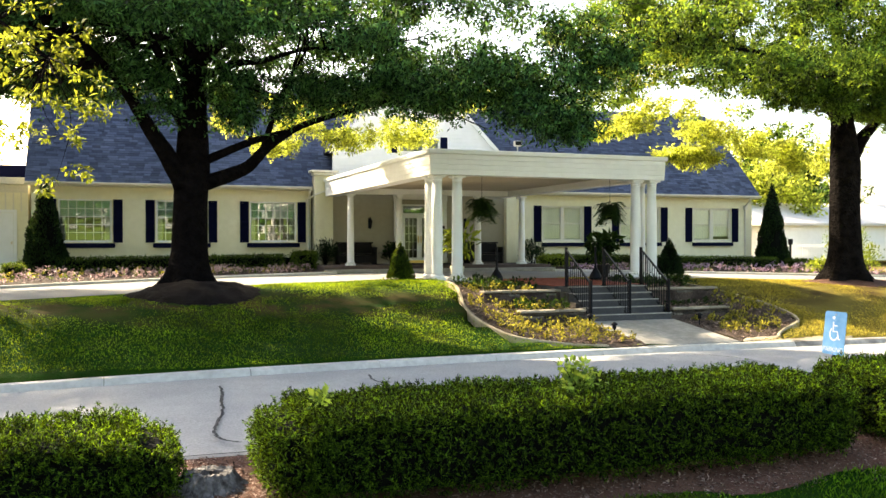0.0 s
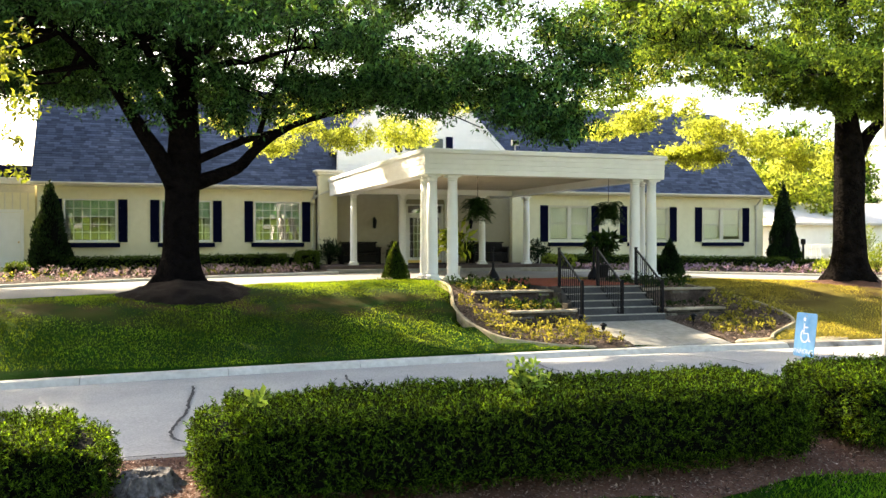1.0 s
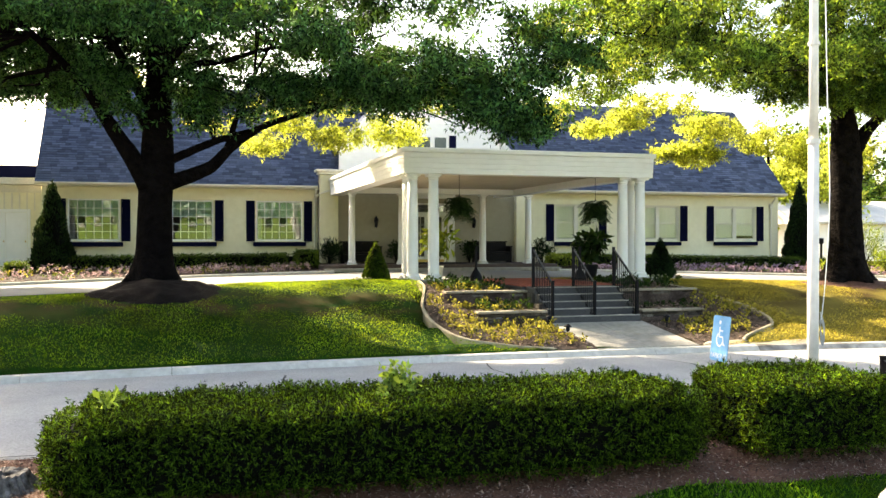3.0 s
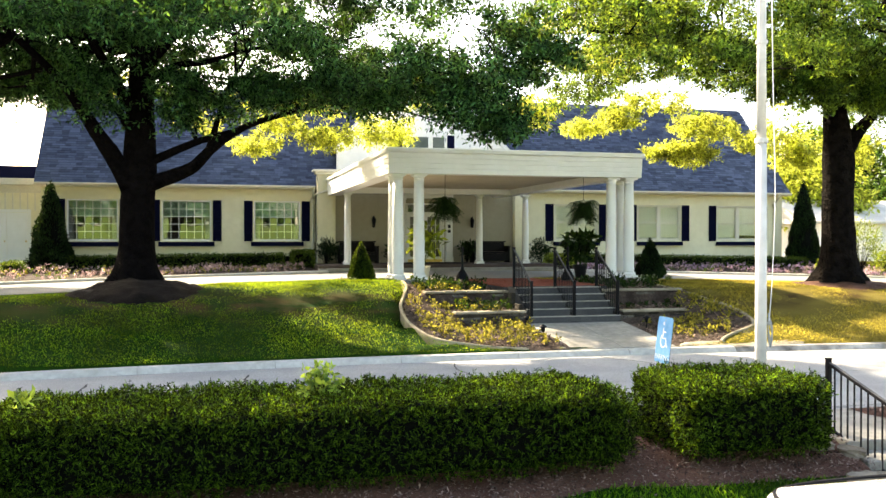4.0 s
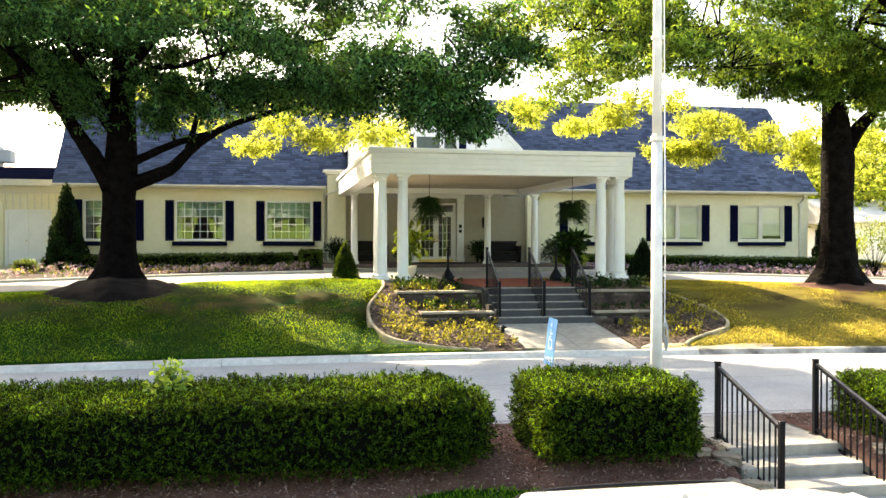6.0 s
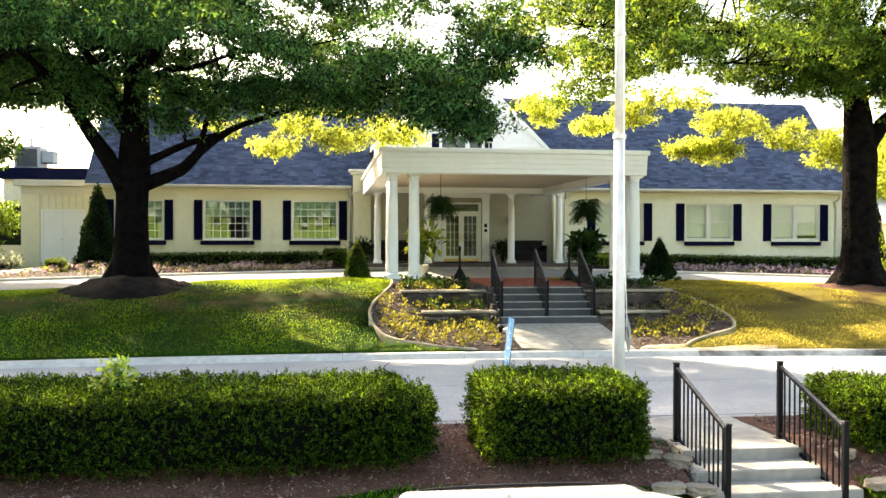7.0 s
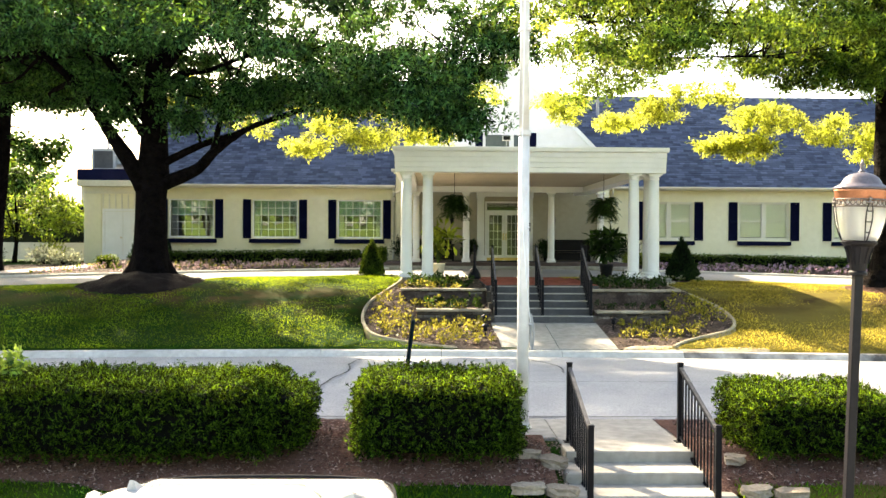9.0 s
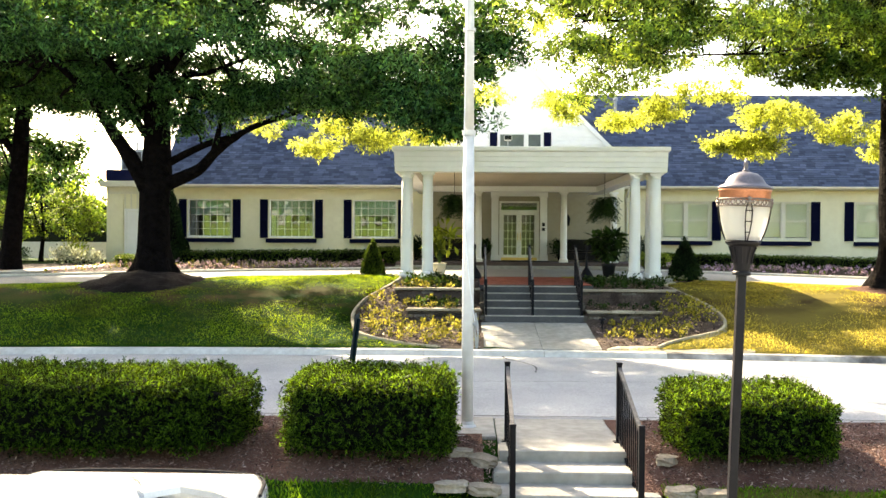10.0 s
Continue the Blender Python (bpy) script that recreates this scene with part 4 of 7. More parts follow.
def picture_window(name, x0, x1):
    """A fixed window of 6 by 5 panes behind white bars."""
    w = thing(name, "white-barred picture window with half-drawn shade", "window", kind="structure")
    y = FRONT + 0.06
    f = part("window_frame", box(x0, x1, y, y + 0.07, WZ1 - 0.06, WZ1), WHITE, w)
    part("window_frame", box(x0, x1, y, y + 0.07, WZ0, WZ0 + 0.07), WHITE, w)
    part("window_frame", box(x0, x0 + 0.06, y + 0.001, y + 0.071, WZ0 + 0.07, WZ1 - 0.06), WHITE, w)
    part("window_frame", box(x1 - 0.06, x1, y + 0.001, y + 0.071, WZ0 + 0.07, WZ1 - 0.06), WHITE, w)
    a, b, c, d = x0 + 0.06, x1 - 0.06, WZ0 + 0.07, WZ1 - 0.06
    nx, nz = 6, 5
    for i in range(1, nx):
        xx = a + (b - a) * i / nx
        part("glazing_bar", box(xx - 0.011, xx + 0.011, y + 0.012, y + 0.05, c, d), WHITE, w)
    for j in range(1, nz):
        zz = c + (d - c) * j / nz
        part("glazing_bar", box(a, b, y + 0.014, y + 0.048, zz - 0.011, zz + 0.011), WHITE, w)
    pw, ph = (b - a) / nx, (d - c) / nz
    me = mesh_of(box(-pw / 2 + 0.008, pw / 2 - 0.008, -0.003, 0.003, -ph / 2 + 0.008, ph / 2 - 0.008), "pane", GLASS)
    for i in range(nx):
        for j in range(nz):
            o = piece("pane", me, w, pose(a + pw * (i + 0.5), y + 0.032, c + ph * (j + 0.5), 0.25 * math.sin(3 * i + j), 0, 0.3 * math.sin(5 * j + i)))
            o.visible_shadow = False
    part("roller_shade", box(a + 0.02, b - 0.02, y + 0.16, y + 0.166, c + 0.62 * (d - c) - 0.05, d), SHADE, w, "pale green half-drawn shade")
    for s in (a, b - 0.2):
        bm = bmesh.new()
        prev = None
        for k in range(13):
            xx = s + 0.2 * k / 12
            yy = y + 0.2 + 0.025 * math.sin(k * 1.9)
            v = (bm.verts.new((xx, yy, c)), bm.verts.new((xx, yy, d)))
            if prev:
                bm.faces.new((prev[0], v[0], v[1], prev[1]))
            prev = v
        part("curtain", bm, CURTAIN, w, "gathered white curtain")


def double_window(name, x0, x1, drop):
    """A pair of double-hung sashes with blinds."""
    w = thing(name, "paired cream double-hung window with closed pale blinds", "window", kind="structure")
    y = FRONT + 0.05
    for a, b, c, d in ((x0, x1, WZ1 - 0.07, WZ1), (x0, x1, WZ0, WZ0 + 0.07), (x0, x0 + 0.07, WZ0 + 0.07, WZ1 - 0.07), (x1 - 0.07, x1, WZ0 + 0.07, WZ1 - 0.07)):
        part("window_frame", box(a, b, y, y + 0.09, c, d), TRIM, w)
    xm = (x0 + x1) / 2
    part("mullion", box(xm - 0.08, xm + 0.08, y - 0.004, y + 0.09, WZ0 + 0.07, WZ1 - 0.07), TRIM, w)
    zm = (WZ0 + WZ1) / 2
    for k, (a, b) in enumerate(((x0 + 0.07, xm - 0.08), (xm + 0.08, x1 - 0.07))):
        for j, (c, d) in enumerate(((WZ0 + 0.07, zm + 0.02), (zm - 0.02, WZ1 - 0.07))):
            yy = y + 0.015 + 0.028 * j
            bm = bmesh.new()
            bx(bm, a, a + 0.035, yy, yy + 0.026, c, d), bx(bm, b - 0.035, b, yy, yy + 0.026, c, d)
            bx(bm, a + 0.035, b - 0.035, yy, yy + 0.026, c, c + 0.045), bx(bm, a + 0.035, b - 0.035, yy, yy + 0.026, d - 0.04, d)
            s = part("sash", bm, TRIM, w)
            o = part("pane", box(a + 0.034, b - 0.034, yy + 0.010, yy + 0.016, c + 0.044, d - 0.039), BLINDGLASS, s)
            o.visible_shadow = False
        low = drop[k]
        me = mesh_of(box(a + 0.01, b - 0.01, -0.019, 0.019, -0.0008, 0.0008), "slat", BLIND)
        n = int((WZ1 - 0.1 - low) / 0.037)
        for i in range(n):
            piece("slat", me, w, pose(0, y + 0.085, WZ1 - 0.1 - 0.037 * i, 74))


for i, (a, b) in enumerate(WL):
    picture_window("window_%d" % (i + 1), a, b)
    shutter(a - 0.40, a - 0.05)
    shutter(b + 0.05, b + 0.40)
    sill(a - 0.12, b + 0.12)
for i, (a, b) in enumerate(WR):
    double_window("window_%d" % (i + 4), a, b, ((2.5, 2.5), (2.5, 2.5), (2.5, 2.62))[i])
    shutter(a - 0.44, a - 0.05)
    shutter(b + 0.05, b + 0.44)
    sill(a - 0.05, b + 0.05)

# ---- porch floor, entrance canopy ----
pf = thing("porch_floor", "grey concrete porch slab with a low step", "floor", kind="structure")
part("slab", box(7.75, 17.35, 33.75, 37.2, 1.0, 1.47, 0.012), PORCHFLOOR, pf)
part("step", box(7.75, 17.35, 33.35, 33.748, 1.0, 1.345, 0.012), CONCRETE, pf)
tagged(part("door_mat", box(11.6, 13.9, 35.2, 36.7, 1.4705, 1.486, 0.004), MATBLACK), "black mat before the entrance door", "mat")

CX0, CX1, CY0, CY1 = 8.48, 16.22, 23.85, 36.85
CZ0, CZ1 = 4.28, 5.0
can = thing("canopy_roof", "white flat entrance canopy with lapped board fascia", "canopy", kind="structure")
part("roof_top", box(CX0 + 0.1, CX1 - 0.1, CY0 + 0.1, CY1, CZ0 + 0.35, CZ1 - 0.02), WHITE, can)
for j in range(4):
    z = CZ0 + 0.145 * j
    out = 0.012 * (j % 2)
    part("fascia_board", box(CX0 + 0.03 - 0.006 * j, CX1 - 0.03 + 0.006 * j, CY0 + 0.03 - 0.006 * j, CY0 + 0.1, z, z + 0.141, 0.006), WHITE, can)
    for x0, x1 in ((CX0 + 0.03 - 0.006 * j, CX0 + 0.1), (CX1 - 0.1, CX1 - 0.03 + 0.006 * j)):
        part("fascia_board", box(x0, x1, CY0 + 0.101, CY1, z, z + 0.141, 0.006), WHITE, can)
z = CZ0 + 0.58
part("crown_moulding", box(CX0 - 0.05, CX1 + 0.05, CY0 - 0.05, CY0 + 0.12, z, CZ1, 0.025), WHITE, can)
part("crown_moulding", box(CX0 - 0.05, CX0 + 0.12, CY0 + 0.121, CY1, z, CZ1, 0.025), WHITE, can)
part("crown_moulding", box(CX1 - 0.12, CX1 + 0.05, CY0 + 0.121, CY1, z, CZ1, 0.025), WHITE, can)
# beam round the underside and a boarded soffit
part("beam", box(CX0 + 0.102, CX1 - 0.102, CY0 + 0.102, CY0 + 0.55, CZ0 + 0.003, CZ0 + 0.34), WHITE, can)
part("beam", box(CX0 + 0.102, CX0 + 0.55, CY0 + 0.551, CY1, CZ0 + 0.003, CZ0 + 0.34), WHITE, can)
part("beam", box(CX1 - 0.55, CX1 - 0.102, CY0 + 0.551, CY1, CZ0 + 0.003, CZ0 + 0.34), WHITE, can)
part("beam", box(CX0 + 0.551, CX1 - 0.551, 34.4, 34.85, CZ0 + 0.003, CZ0 + 0.34), WHITE, can)
n = 40
w = (34.398 - CY0 - 0.552) / n
me = mesh_of(box(CX0 + 0.552, CX1 - 0.552, 0.006, w - 0.006, CZ0 + 0.22, CZ0 + 0.24), "soffit_board", SOFFIT)
for i in range(n):
    piece("soffit_board", me, can, pose(0, CY0 + 0.552 + w * i, 0))


def column(x, y, z0, z1, r=0.155, label="round white tapered column with moulded base and cap", group="canopy columns"):
    c = thing("column", label, "column", (x, y, z0), group, "structure")
    h = z1 - z0
    part("plinth", box(-r * 1.3, r * 1.3, -r * 1.3, r * 1.3, 0, 0.07, 0.008), WHITE, c)
    bm = bmesh.new()
    lathe(bm, [(r * 1.26, 0.072), (r * 1.3, 0.10), (r * 1.24, 0.135), (r * 1.08, 0.145), (r * 1.06, 0.165)], n=28)
    part("base_moulding", bm, WHITE, c, smooth=True)
    bm = bmesh.new()
    lathe(bm, [(r * 1.03, 0.165), (r, 0.2), (r, h * 0.35), (r * 0.95, h * 0.65), (r * 0.86, h - 0.17)], n=32)
    part("shaft", bm, WHITE, c, smooth=True)
    bm = bmesh.new()
    lathe(bm, [(r * 0.86, h - 0.17), (r * 0.95, h - 0.165), (r * 0.95, h - 0.14), (r * 0.88, h - 0.13), (r * 0.9, h - 0.10), (r * 1.15, h - 0.06)], n=28)
    part("neck_moulding", bm, WHITE, c, smooth=True)
    part("abacus", box(-r * 1.22, r * 1.22, -r * 1.22, r * 1.22, h - 0.058, h - 0.001, 0.006), WHITE, c)
    return c


for x, y in ((8.83, 24.22), (9.44, 24.22), (8.83, 24.85), (15.34, 24.18), (15.92, 24.18), (15.92, 24.82)):
    column(x, y, 1.30, CZ0, 0.16)
for x in (9.0, 11.0, 14.41, 16.4):
    column(x, 34.6, 1.47, CZ0, 0.135)
tagged(part("column_footing", box(8.45, 9.85, 23.9, 25.3, 0.95, 1.30, 0.01), CONCRETE), "concrete pad under the columns", "footing", kind="structure")
tagged(part("column_footing", box(14.95, 16.35, 23.85, 25.3, 0.95, 1.30, 0.01), CONCRETE), "concrete pad under the columns", "footing", kind="structure")

# entrance
dr = thing("door_1", "glazed double entrance door in white pilastered surround", "door", kind="structure")
part("door_frame", box(DX0 - 0.08, DX0, 37.19, 37.42, 1.47, 4.02), WHITE, dr)
part("door_frame", box(DX1, DX1 + 0.08, 37.19, 37.42, 1.47, 4.02), WHITE, dr)
part("door_frame", box(DX0, DX1, 37.19, 37.42, 3.95, 4.02), WHITE, dr)
part("transom_bar", box(DX0, DX1, 37.2, 37.4, 3.56, 3.64), WHITE, dr)
for i in range(5):
    a = DX0 + (DX1 - DX0) * i / 5
    o = part("transom_pane", box(a + 0.012, a + (DX1 - DX0) / 5 - 0.012, 37.28, 37.286, 3.645, 3.948), GLASS, dr)
    o.visible_shadow = False
for k in range(2):
    a, b = (DX0, (DX0 + DX1) / 2 - 0.003) if k == 0 else ((DX0 + DX1) / 2 + 0.003, DX1)
    lf = part("door_leaf", box(a, a + 0.11, 37.26, 37.31, 1.48, 3.555), WHITE, dr)
    part("stile", box(b - 0.11, b, 37.26, 37.31, 1.48, 3.555), WHITE, lf)
    part("rail", box(a + 0.11, b - 0.11, 37.26, 37.31, 3.43, 3.555), WHITE, lf)
    part("rail", box(a + 0.11, b - 0.11, 37.26, 37.31, 1.60, 1.72), WHITE, lf)
    part("kick_plate", box(a, b, 37.25, 37.262, 1.485, 1.60), BRASS, lf, "polished brass kick plate")
    for i in range(1, 3):
        xx = a + 0.11 + (b - a - 0.22) * i / 3
        part("glazing_bar", box(xx - 0.01, xx + 0.01, 37.265, 37.305, 1.72, 3.43), WHITE, lf)
    for j in range(1, 5):
        zz = 1.72 + 1.71 * j / 5
        part("glazing_bar", box(a + 0.11, b - 0.11, 37.267, 37.303, zz - 0.01, zz + 0.01), WHITE, lf)
    o = part("pane", box(a + 0.111, b - 0.111, 37.28, 37.286, 1.72, 3.43), BLINDGLASS, lf)
    o.visible_shadow = False
    hx = b - 0.055 if k == 0 else a + 0.055
    part("door_handle", box(hx - 0.015, hx + 0.015, 37.2, 37.26, 2.35, 2.65, 0.006), BRASS, lf)
sr = thing("door_surround", "white pilasters and moulded head round the entrance", "door surround", kind="structure")
for a in (DX0 - 0.42, DX1 + 0.12):
    p = part("pilaster", box(a, a + 0.30, 37.06, 37.197, 1.47, 4.16, 0.008), WHITE, sr)
    part("pilaster_base", box(a - 0.03, a + 0.33, 37.03, 37.06, 1.47, 1.70, 0.008), WHITE, p)
    part("pilaster_cap", box(a - 0.03, a + 0.33, 37.02, 37.196, 4.162, 4.22, 0.008), WHITE, p)
part("entablature", box(DX0 - 0.45, DX1 + 0.45, 37.05, 37.195, 4.222, 4.42, 0.01), WHITE, sr)
part("cornice", box(DX0 - 0.52, DX1 + 0.52, 36.97, 37.194, 4.422, 4.52, 0.02), WHITE, sr)
part("notice_plate", box(DX1 + 0.2, DX1 + 0.32, 37.045, 37.058, 2.95, 3.10), BLACK, sr, "small dark notice plate")
part("notice_plate", box(DX1 + 0.2, DX1 + 0.32, 37.045, 37.058, 2.75, 2.88), BLACK, sr, "small dark notice plate")


def sconce(x):
    s = thing("wall_lantern", "black iron wall lantern on the porch wall", "wall lamp", (x, 37.195, 3.2), "porch lanterns")
    part("back_plate", box(-0.05, 0.05, -0.02, 0, -0.22, 0.22, 0.006), BLACK, s)
    bm = bmesh.new()
    lathe(bm, [(0.02, -0.24), (0.05, -0.2), (0.09, 0.06), (0.10, 0.09), (0.03, 0.2), (0.012, 0.26)], 0, -0.13, 8)
    part("lantern", bm, BLACK, s)
    part("arm", box(-0.012, 0.012, -0.12, -0.02, 0.14, 0.165), BLACK, s)


sconce(10.5)
sconce(14.85)


def bench(x):
    b = thing("bench", "dark stained wooden settle against the porch wall", "bench", (x, 36.6, 1.47), "porch benches")
    for a in (-0.78, 0.78):
        part("end_panel", box(a - 0.04, a + 0.04, -0.30, 0.3, 0, 0.66, 0.015), BENCHWOOD, b)
        part("arm_rest", box(a - 0.06, a + 0.06, -0.32, 0.3, 0.662, 0.71, 0.012), BENCHWOOD, b)
    part("seat", box(-0.735, 0.735, -0.29, 0.26, 0.38, 0.46, 0.02), BENCHWOOD, b)
    part("apron", box(-0.735, 0.735, -0.25, -0.21, 0.06, 0.375, 0.006), BENCHWOOD, b)
    part("back_panel", box(-0.735, 0.735, 0.22, 0.28, 0.465, 0.86, 0.015), BENCHWOOD, b)
    part("top_rail", box(-0.80, 0.80, 0.21, 0.30, 0.862, 0.92, 0.015), BENCHWOOD, b)
    return b


bench(9.75)
bench(15.5)

# ---- front gable above the canopy ----
GX0, GX1, GXM, GZ = 9.0, 16.6, 12.8, 10.2
gb = thing("front_gable", "white lapped-board gable with a small window above the canopy", "gable", kind="structure")
GY = 37.5
bm = bmesh.new()
vs = [[bm.verts.new((x, y, z)) for x, z in ((GX0, 4.9), (GX1, 4.9), (GX1, 6.35), (GXM, GZ), (GX0, 6.35))] for y in (GY, GY + 0.2)]
bm.faces.new(vs[0]), bm.faces.new(vs[1][::-1])
for j in range(5):
    bm.faces.new((vs[0][j], vs[1][j], vs[1][(j + 1) % 5], vs[0][(j + 1) % 5]))
bmesh.ops.recalc_face_normals(bm, faces=bm.faces)
part("gable_wall", bm, WHITE, gb)
z = 5.0
while z < GZ - 0.15:
    half = (GX1 - GXM) if z < 6.35 else (GX1 - GXM) * (GZ - z) / (GZ - 6.35)
    h2 = (GX1 - GXM) if z + 0.16 < 6.35 else (GX1 - GXM) * max(0, GZ - z - 0.16) / (GZ - 6.35)
    bm = bmesh.new()
    a = [bm.verts.new((GXM - half, GY - 0.042, z)), bm.verts.new((GXM + half, GY - 0.042, z)), bm.verts.new((GXM + h2, GY - 0.006, z + 0.17)), bm.verts.new((GXM - h2, GY - 0.006, z + 0.17))]
    c = [bm.verts.new((GXM - half, GY - 0.001, z)), bm.verts.new((GXM + half, GY - 0.001, z))]
    bm.faces.new(a), bm.faces.new((c[0], c[1], a[1], a[0]))
    part("siding_board", bm, WHITE, gb)
    z += 0.165
for sgn in (-1, 1):
    bm = bmesh.new()
    xe = GXM + sgn * (GX1 - GXM + 0.15)
    q = []
    for y in (GY - 0.06, GY + 4.6):
        q.append([bm.verts.new((xe, y, 6.22)), bm.verts.new((GXM, y, GZ + 0.02)), bm.verts.new((GXM, y, GZ + 0.2)), bm.verts.new((xe, y, 6.40))])
    for j in range(4):
        bm.faces.new((q[0][j], q[0][(j + 1) % 4], q[1][(j + 1) % 4], q[1][j]))
    bm.faces.new(q[0]), bm.faces.new(q[1])
    bmesh.ops.recalc_face_normals(bm, faces=bm.faces)
    part("gable_slope", bm, SHINGLE, gb)
    bm = bmesh.new()
    q = []
    for y in (GY - 0.10, GY - 0.062):
        q.append([bm.verts.new((xe, y, 6.14)), bm.verts.new((GXM, y, GZ - 0.06)), bm.verts.new((GXM, y, GZ + 0.18)), bm.verts.new((xe, y, 6.38))])
    for j in range(4):
        bm.faces.new((q[0][j], q[0][(j + 1) % 4], q[1][(j + 1) % 4], q[1][j]))
    bm.faces.new(q[0]), bm.faces.new(q[1])
    bmesh.ops.recalc_face_normals(bm, faces=bm.faces)
    part("rake_board", bm, WHITE, gb)
gw = thing("window_7", "small white two-light window in the gable", "window", kind="structure")
for a, b in ((11.92, 12.98), (13.14, 13.70)):
    part("window_frame", box(a - 0.04, b + 0.04, GY - 0.07, GY - 0.045, 6.28, 6.95), WHITE, gw)
    part("pane", box(a + 0.02, b - 0.02, GY - 0.078, GY - 0.071, 6.34, 6.90), DIMGLASS, gw, "dim grey glass")
for a in (11.50, 13.82):
    part("gable_shutter", box(a, a + 0.32, GY - 0.07, GY - 0.03, 6.25, 7.0, 0.006), NAVY, gb, "dark navy shutter")

fl = thing("flood_light", "small grey floodlight on the canopy roof", "floodlight", (11.76, 25.1, CZ1))
part("stem", box(-0.015, 0.015, -0.015, 0.015, -0.02, 0.3), GREYMETAL, fl)
part("lamp_head", box(-0.12, 0.12, -0.07, 0.06, 0.3, 0.46, 0.02), GREYMETAL, fl)
part("lens", box(-0.1, 0.1, -0.076, -0.071, 0.32, 0.44), CARGLASS, fl)

# ---- lower service block at the far end ----
SX0, SX1, SY = -5.9, -2.87, 39.2
sb = thing("service_block", "low cream flat-roofed block with white double door", "building", kind="structure")
part("wall", box(SX0, SX1, SY, SY + 7, 1.0, 4.66), CREAM, sb)
part("fascia", box(SX0 - 0.25, SX1 + 0.0, SY - 0.3, SY + 7, 4.662, 4.93, 0.015), TRIM, sb)
part("frieze", box(SX0 - 0.02, SX1, SY - 0.04, SY - 0.001, 4.35, 4.655), TRIM, sb)
for i in range(8):
    part("batten", box(-5.10 + 0.28 * i, -5.05 + 0.28 * i, SY - 0.03, SY - 0.001, 3.62, 4.34), TRIM, sb)
part("corner_pilaster", box(SX0 - 0.01, SX0 + 0.75, SY - 0.05, SY - 0.001, 1.0, 4.34, 0.008), CREAM, sb)
part("door_casing", box(-5.10, -4.99, SY - 0.045, SY - 0.001, 1.3, 3.68, 0.006), WHITE, sb)
part("door_casing", box(-3.38, -3.27, SY - 0.045, SY - 0.001, 1.3, 3.68, 0.006), WHITE, sb)
part("door_casing", box(-4.985, -3.385, SY - 0.045, SY - 0.001, 3.56, 3.68, 0.006), WHITE, sb)
for a in (-4.98, -4.18):
    d = part("door", box(a, a + 0.79, SY - 0.03, SY - 0.002, 1.4, 3.55, 0.008), WHITE, sb, "white panelled door")
    for u, v in ((1.55, 2.35), (2.5, 3.4)):
        part("panel", box(a + 0.12, a + 0.67, SY - 0.038, SY - 0.031, u, v, 0.006), WHITE, d)
    part("knob", box(a + 0.70, a + 0.75, SY - 0.07, SY - 0.031, 2.35, 2.42, 0.01), BRASS, d)
part("rear_roof", box(SX0 + 0.05, SX1 + 0.0, SY + 2.0, SY + 7, 4.94, 5.55), NAVY, sb, "dark sloped roof edge")
rw = thing("rear_wing", "cream rear wing with a dark flat roof edge", "building", kind="structure")
part("wall", box(-10.9, -2.9, 52.0, 60.0, 0.9, 5.75), CREAM, rw)
part("roof_edge", box(-11.05, -2.7, 51.7, 60.2, 5.752, 6.40, 0.02), NAVY, rw, "dark flat roof edge")
ac = thing("roof_unit", "grey ventilation unit on the flat roof", "ventilation unit", (-9.85, 54.0, 6.40))
ac.scale = (1.5, 1.5, 1.6)
part("casing", box(-0.6, 0.35, -0.5, 0.5, 0, 0.85, 0.02), GREYMETAL, ac)
part("duct", box(0.352, 0.8, -0.35, 0.35, 0.25, 0.7, 0.03), GREYMETAL, ac)
part("louvre", box(-0.5, 0.25, -0.515, -0.501, 0.1, 0.75), STEPGREY, ac)
bm = bmesh.new()
lathe(bm, [(0.05, 0.85), (0.05, 1.1), (0.09, 1.12), (0.02, 1.2)], -0.1, 0, 10)
part("vent", bm, GREYMETAL, ac)

vp = thing("vent_pipe", "dark metal vent pipe on the roof", "vent pipe", (17.4, 40.7, 8.0))
bm = bmesh.new()
lathe(bm, [(0.07, -0.1), (0.07, 0.85), (0.11, 0.86), (0.11, 0.98), (0.02, 1.04)], n=12)
part("pipe", bm, GREYMETAL, vp)

# ---- near furniture: flagpole, lamp, sign, stump, car ----
fp = thing("flagpole", "tall white painted metal flagpole with rope", "flagpole", (10.62, 9.63, 0.0))
bm = bmesh.new()
lathe(bm, [(0.075, 0.0), (0.073, 1.5), (0.068, 3.68)], n=20)
part("lower_mast", bm, POLE, fp, smooth=True)
bm = bmesh.new()
lathe(bm, [(0.085, 3.68), (0.085, 3.74)], n=20)
part("collar", bm, POLE, fp)
bm = bmesh.new()
lathe(bm, [(0.064, 3.74), (0.058, 5.0), (0.045, 8.2), (0.03, 10.5)], n=20)
part("upper_mast", bm, POLE, fp, smooth=True)
bm = bmesh.new()
lathe(bm, [(0.078, 4.98), (0.078, 5.02)], n=20)
part("collar", bm, POLE, fp)
bm = bmesh.new()
lathe(bm, [(0.12, 0.0), (0.12, 0.02), (0.085, 0.05), (0.078, 0.09)], n=20)
part("base_flange", bm, POLE, fp)
bm = bmesh.new()
tube(bm, spline([(0.03, -0.06, 9.8), (-0.04, -0.30, 4.6), (-0.07, -0.40, 3.0), (0.0, -0.25, 2.0), (0.085, -0.06, 1.35)], 5), [0.006] * 21, 5)
part("rope", bm, SIGNWHITE, fp)
bm = bmesh.new()
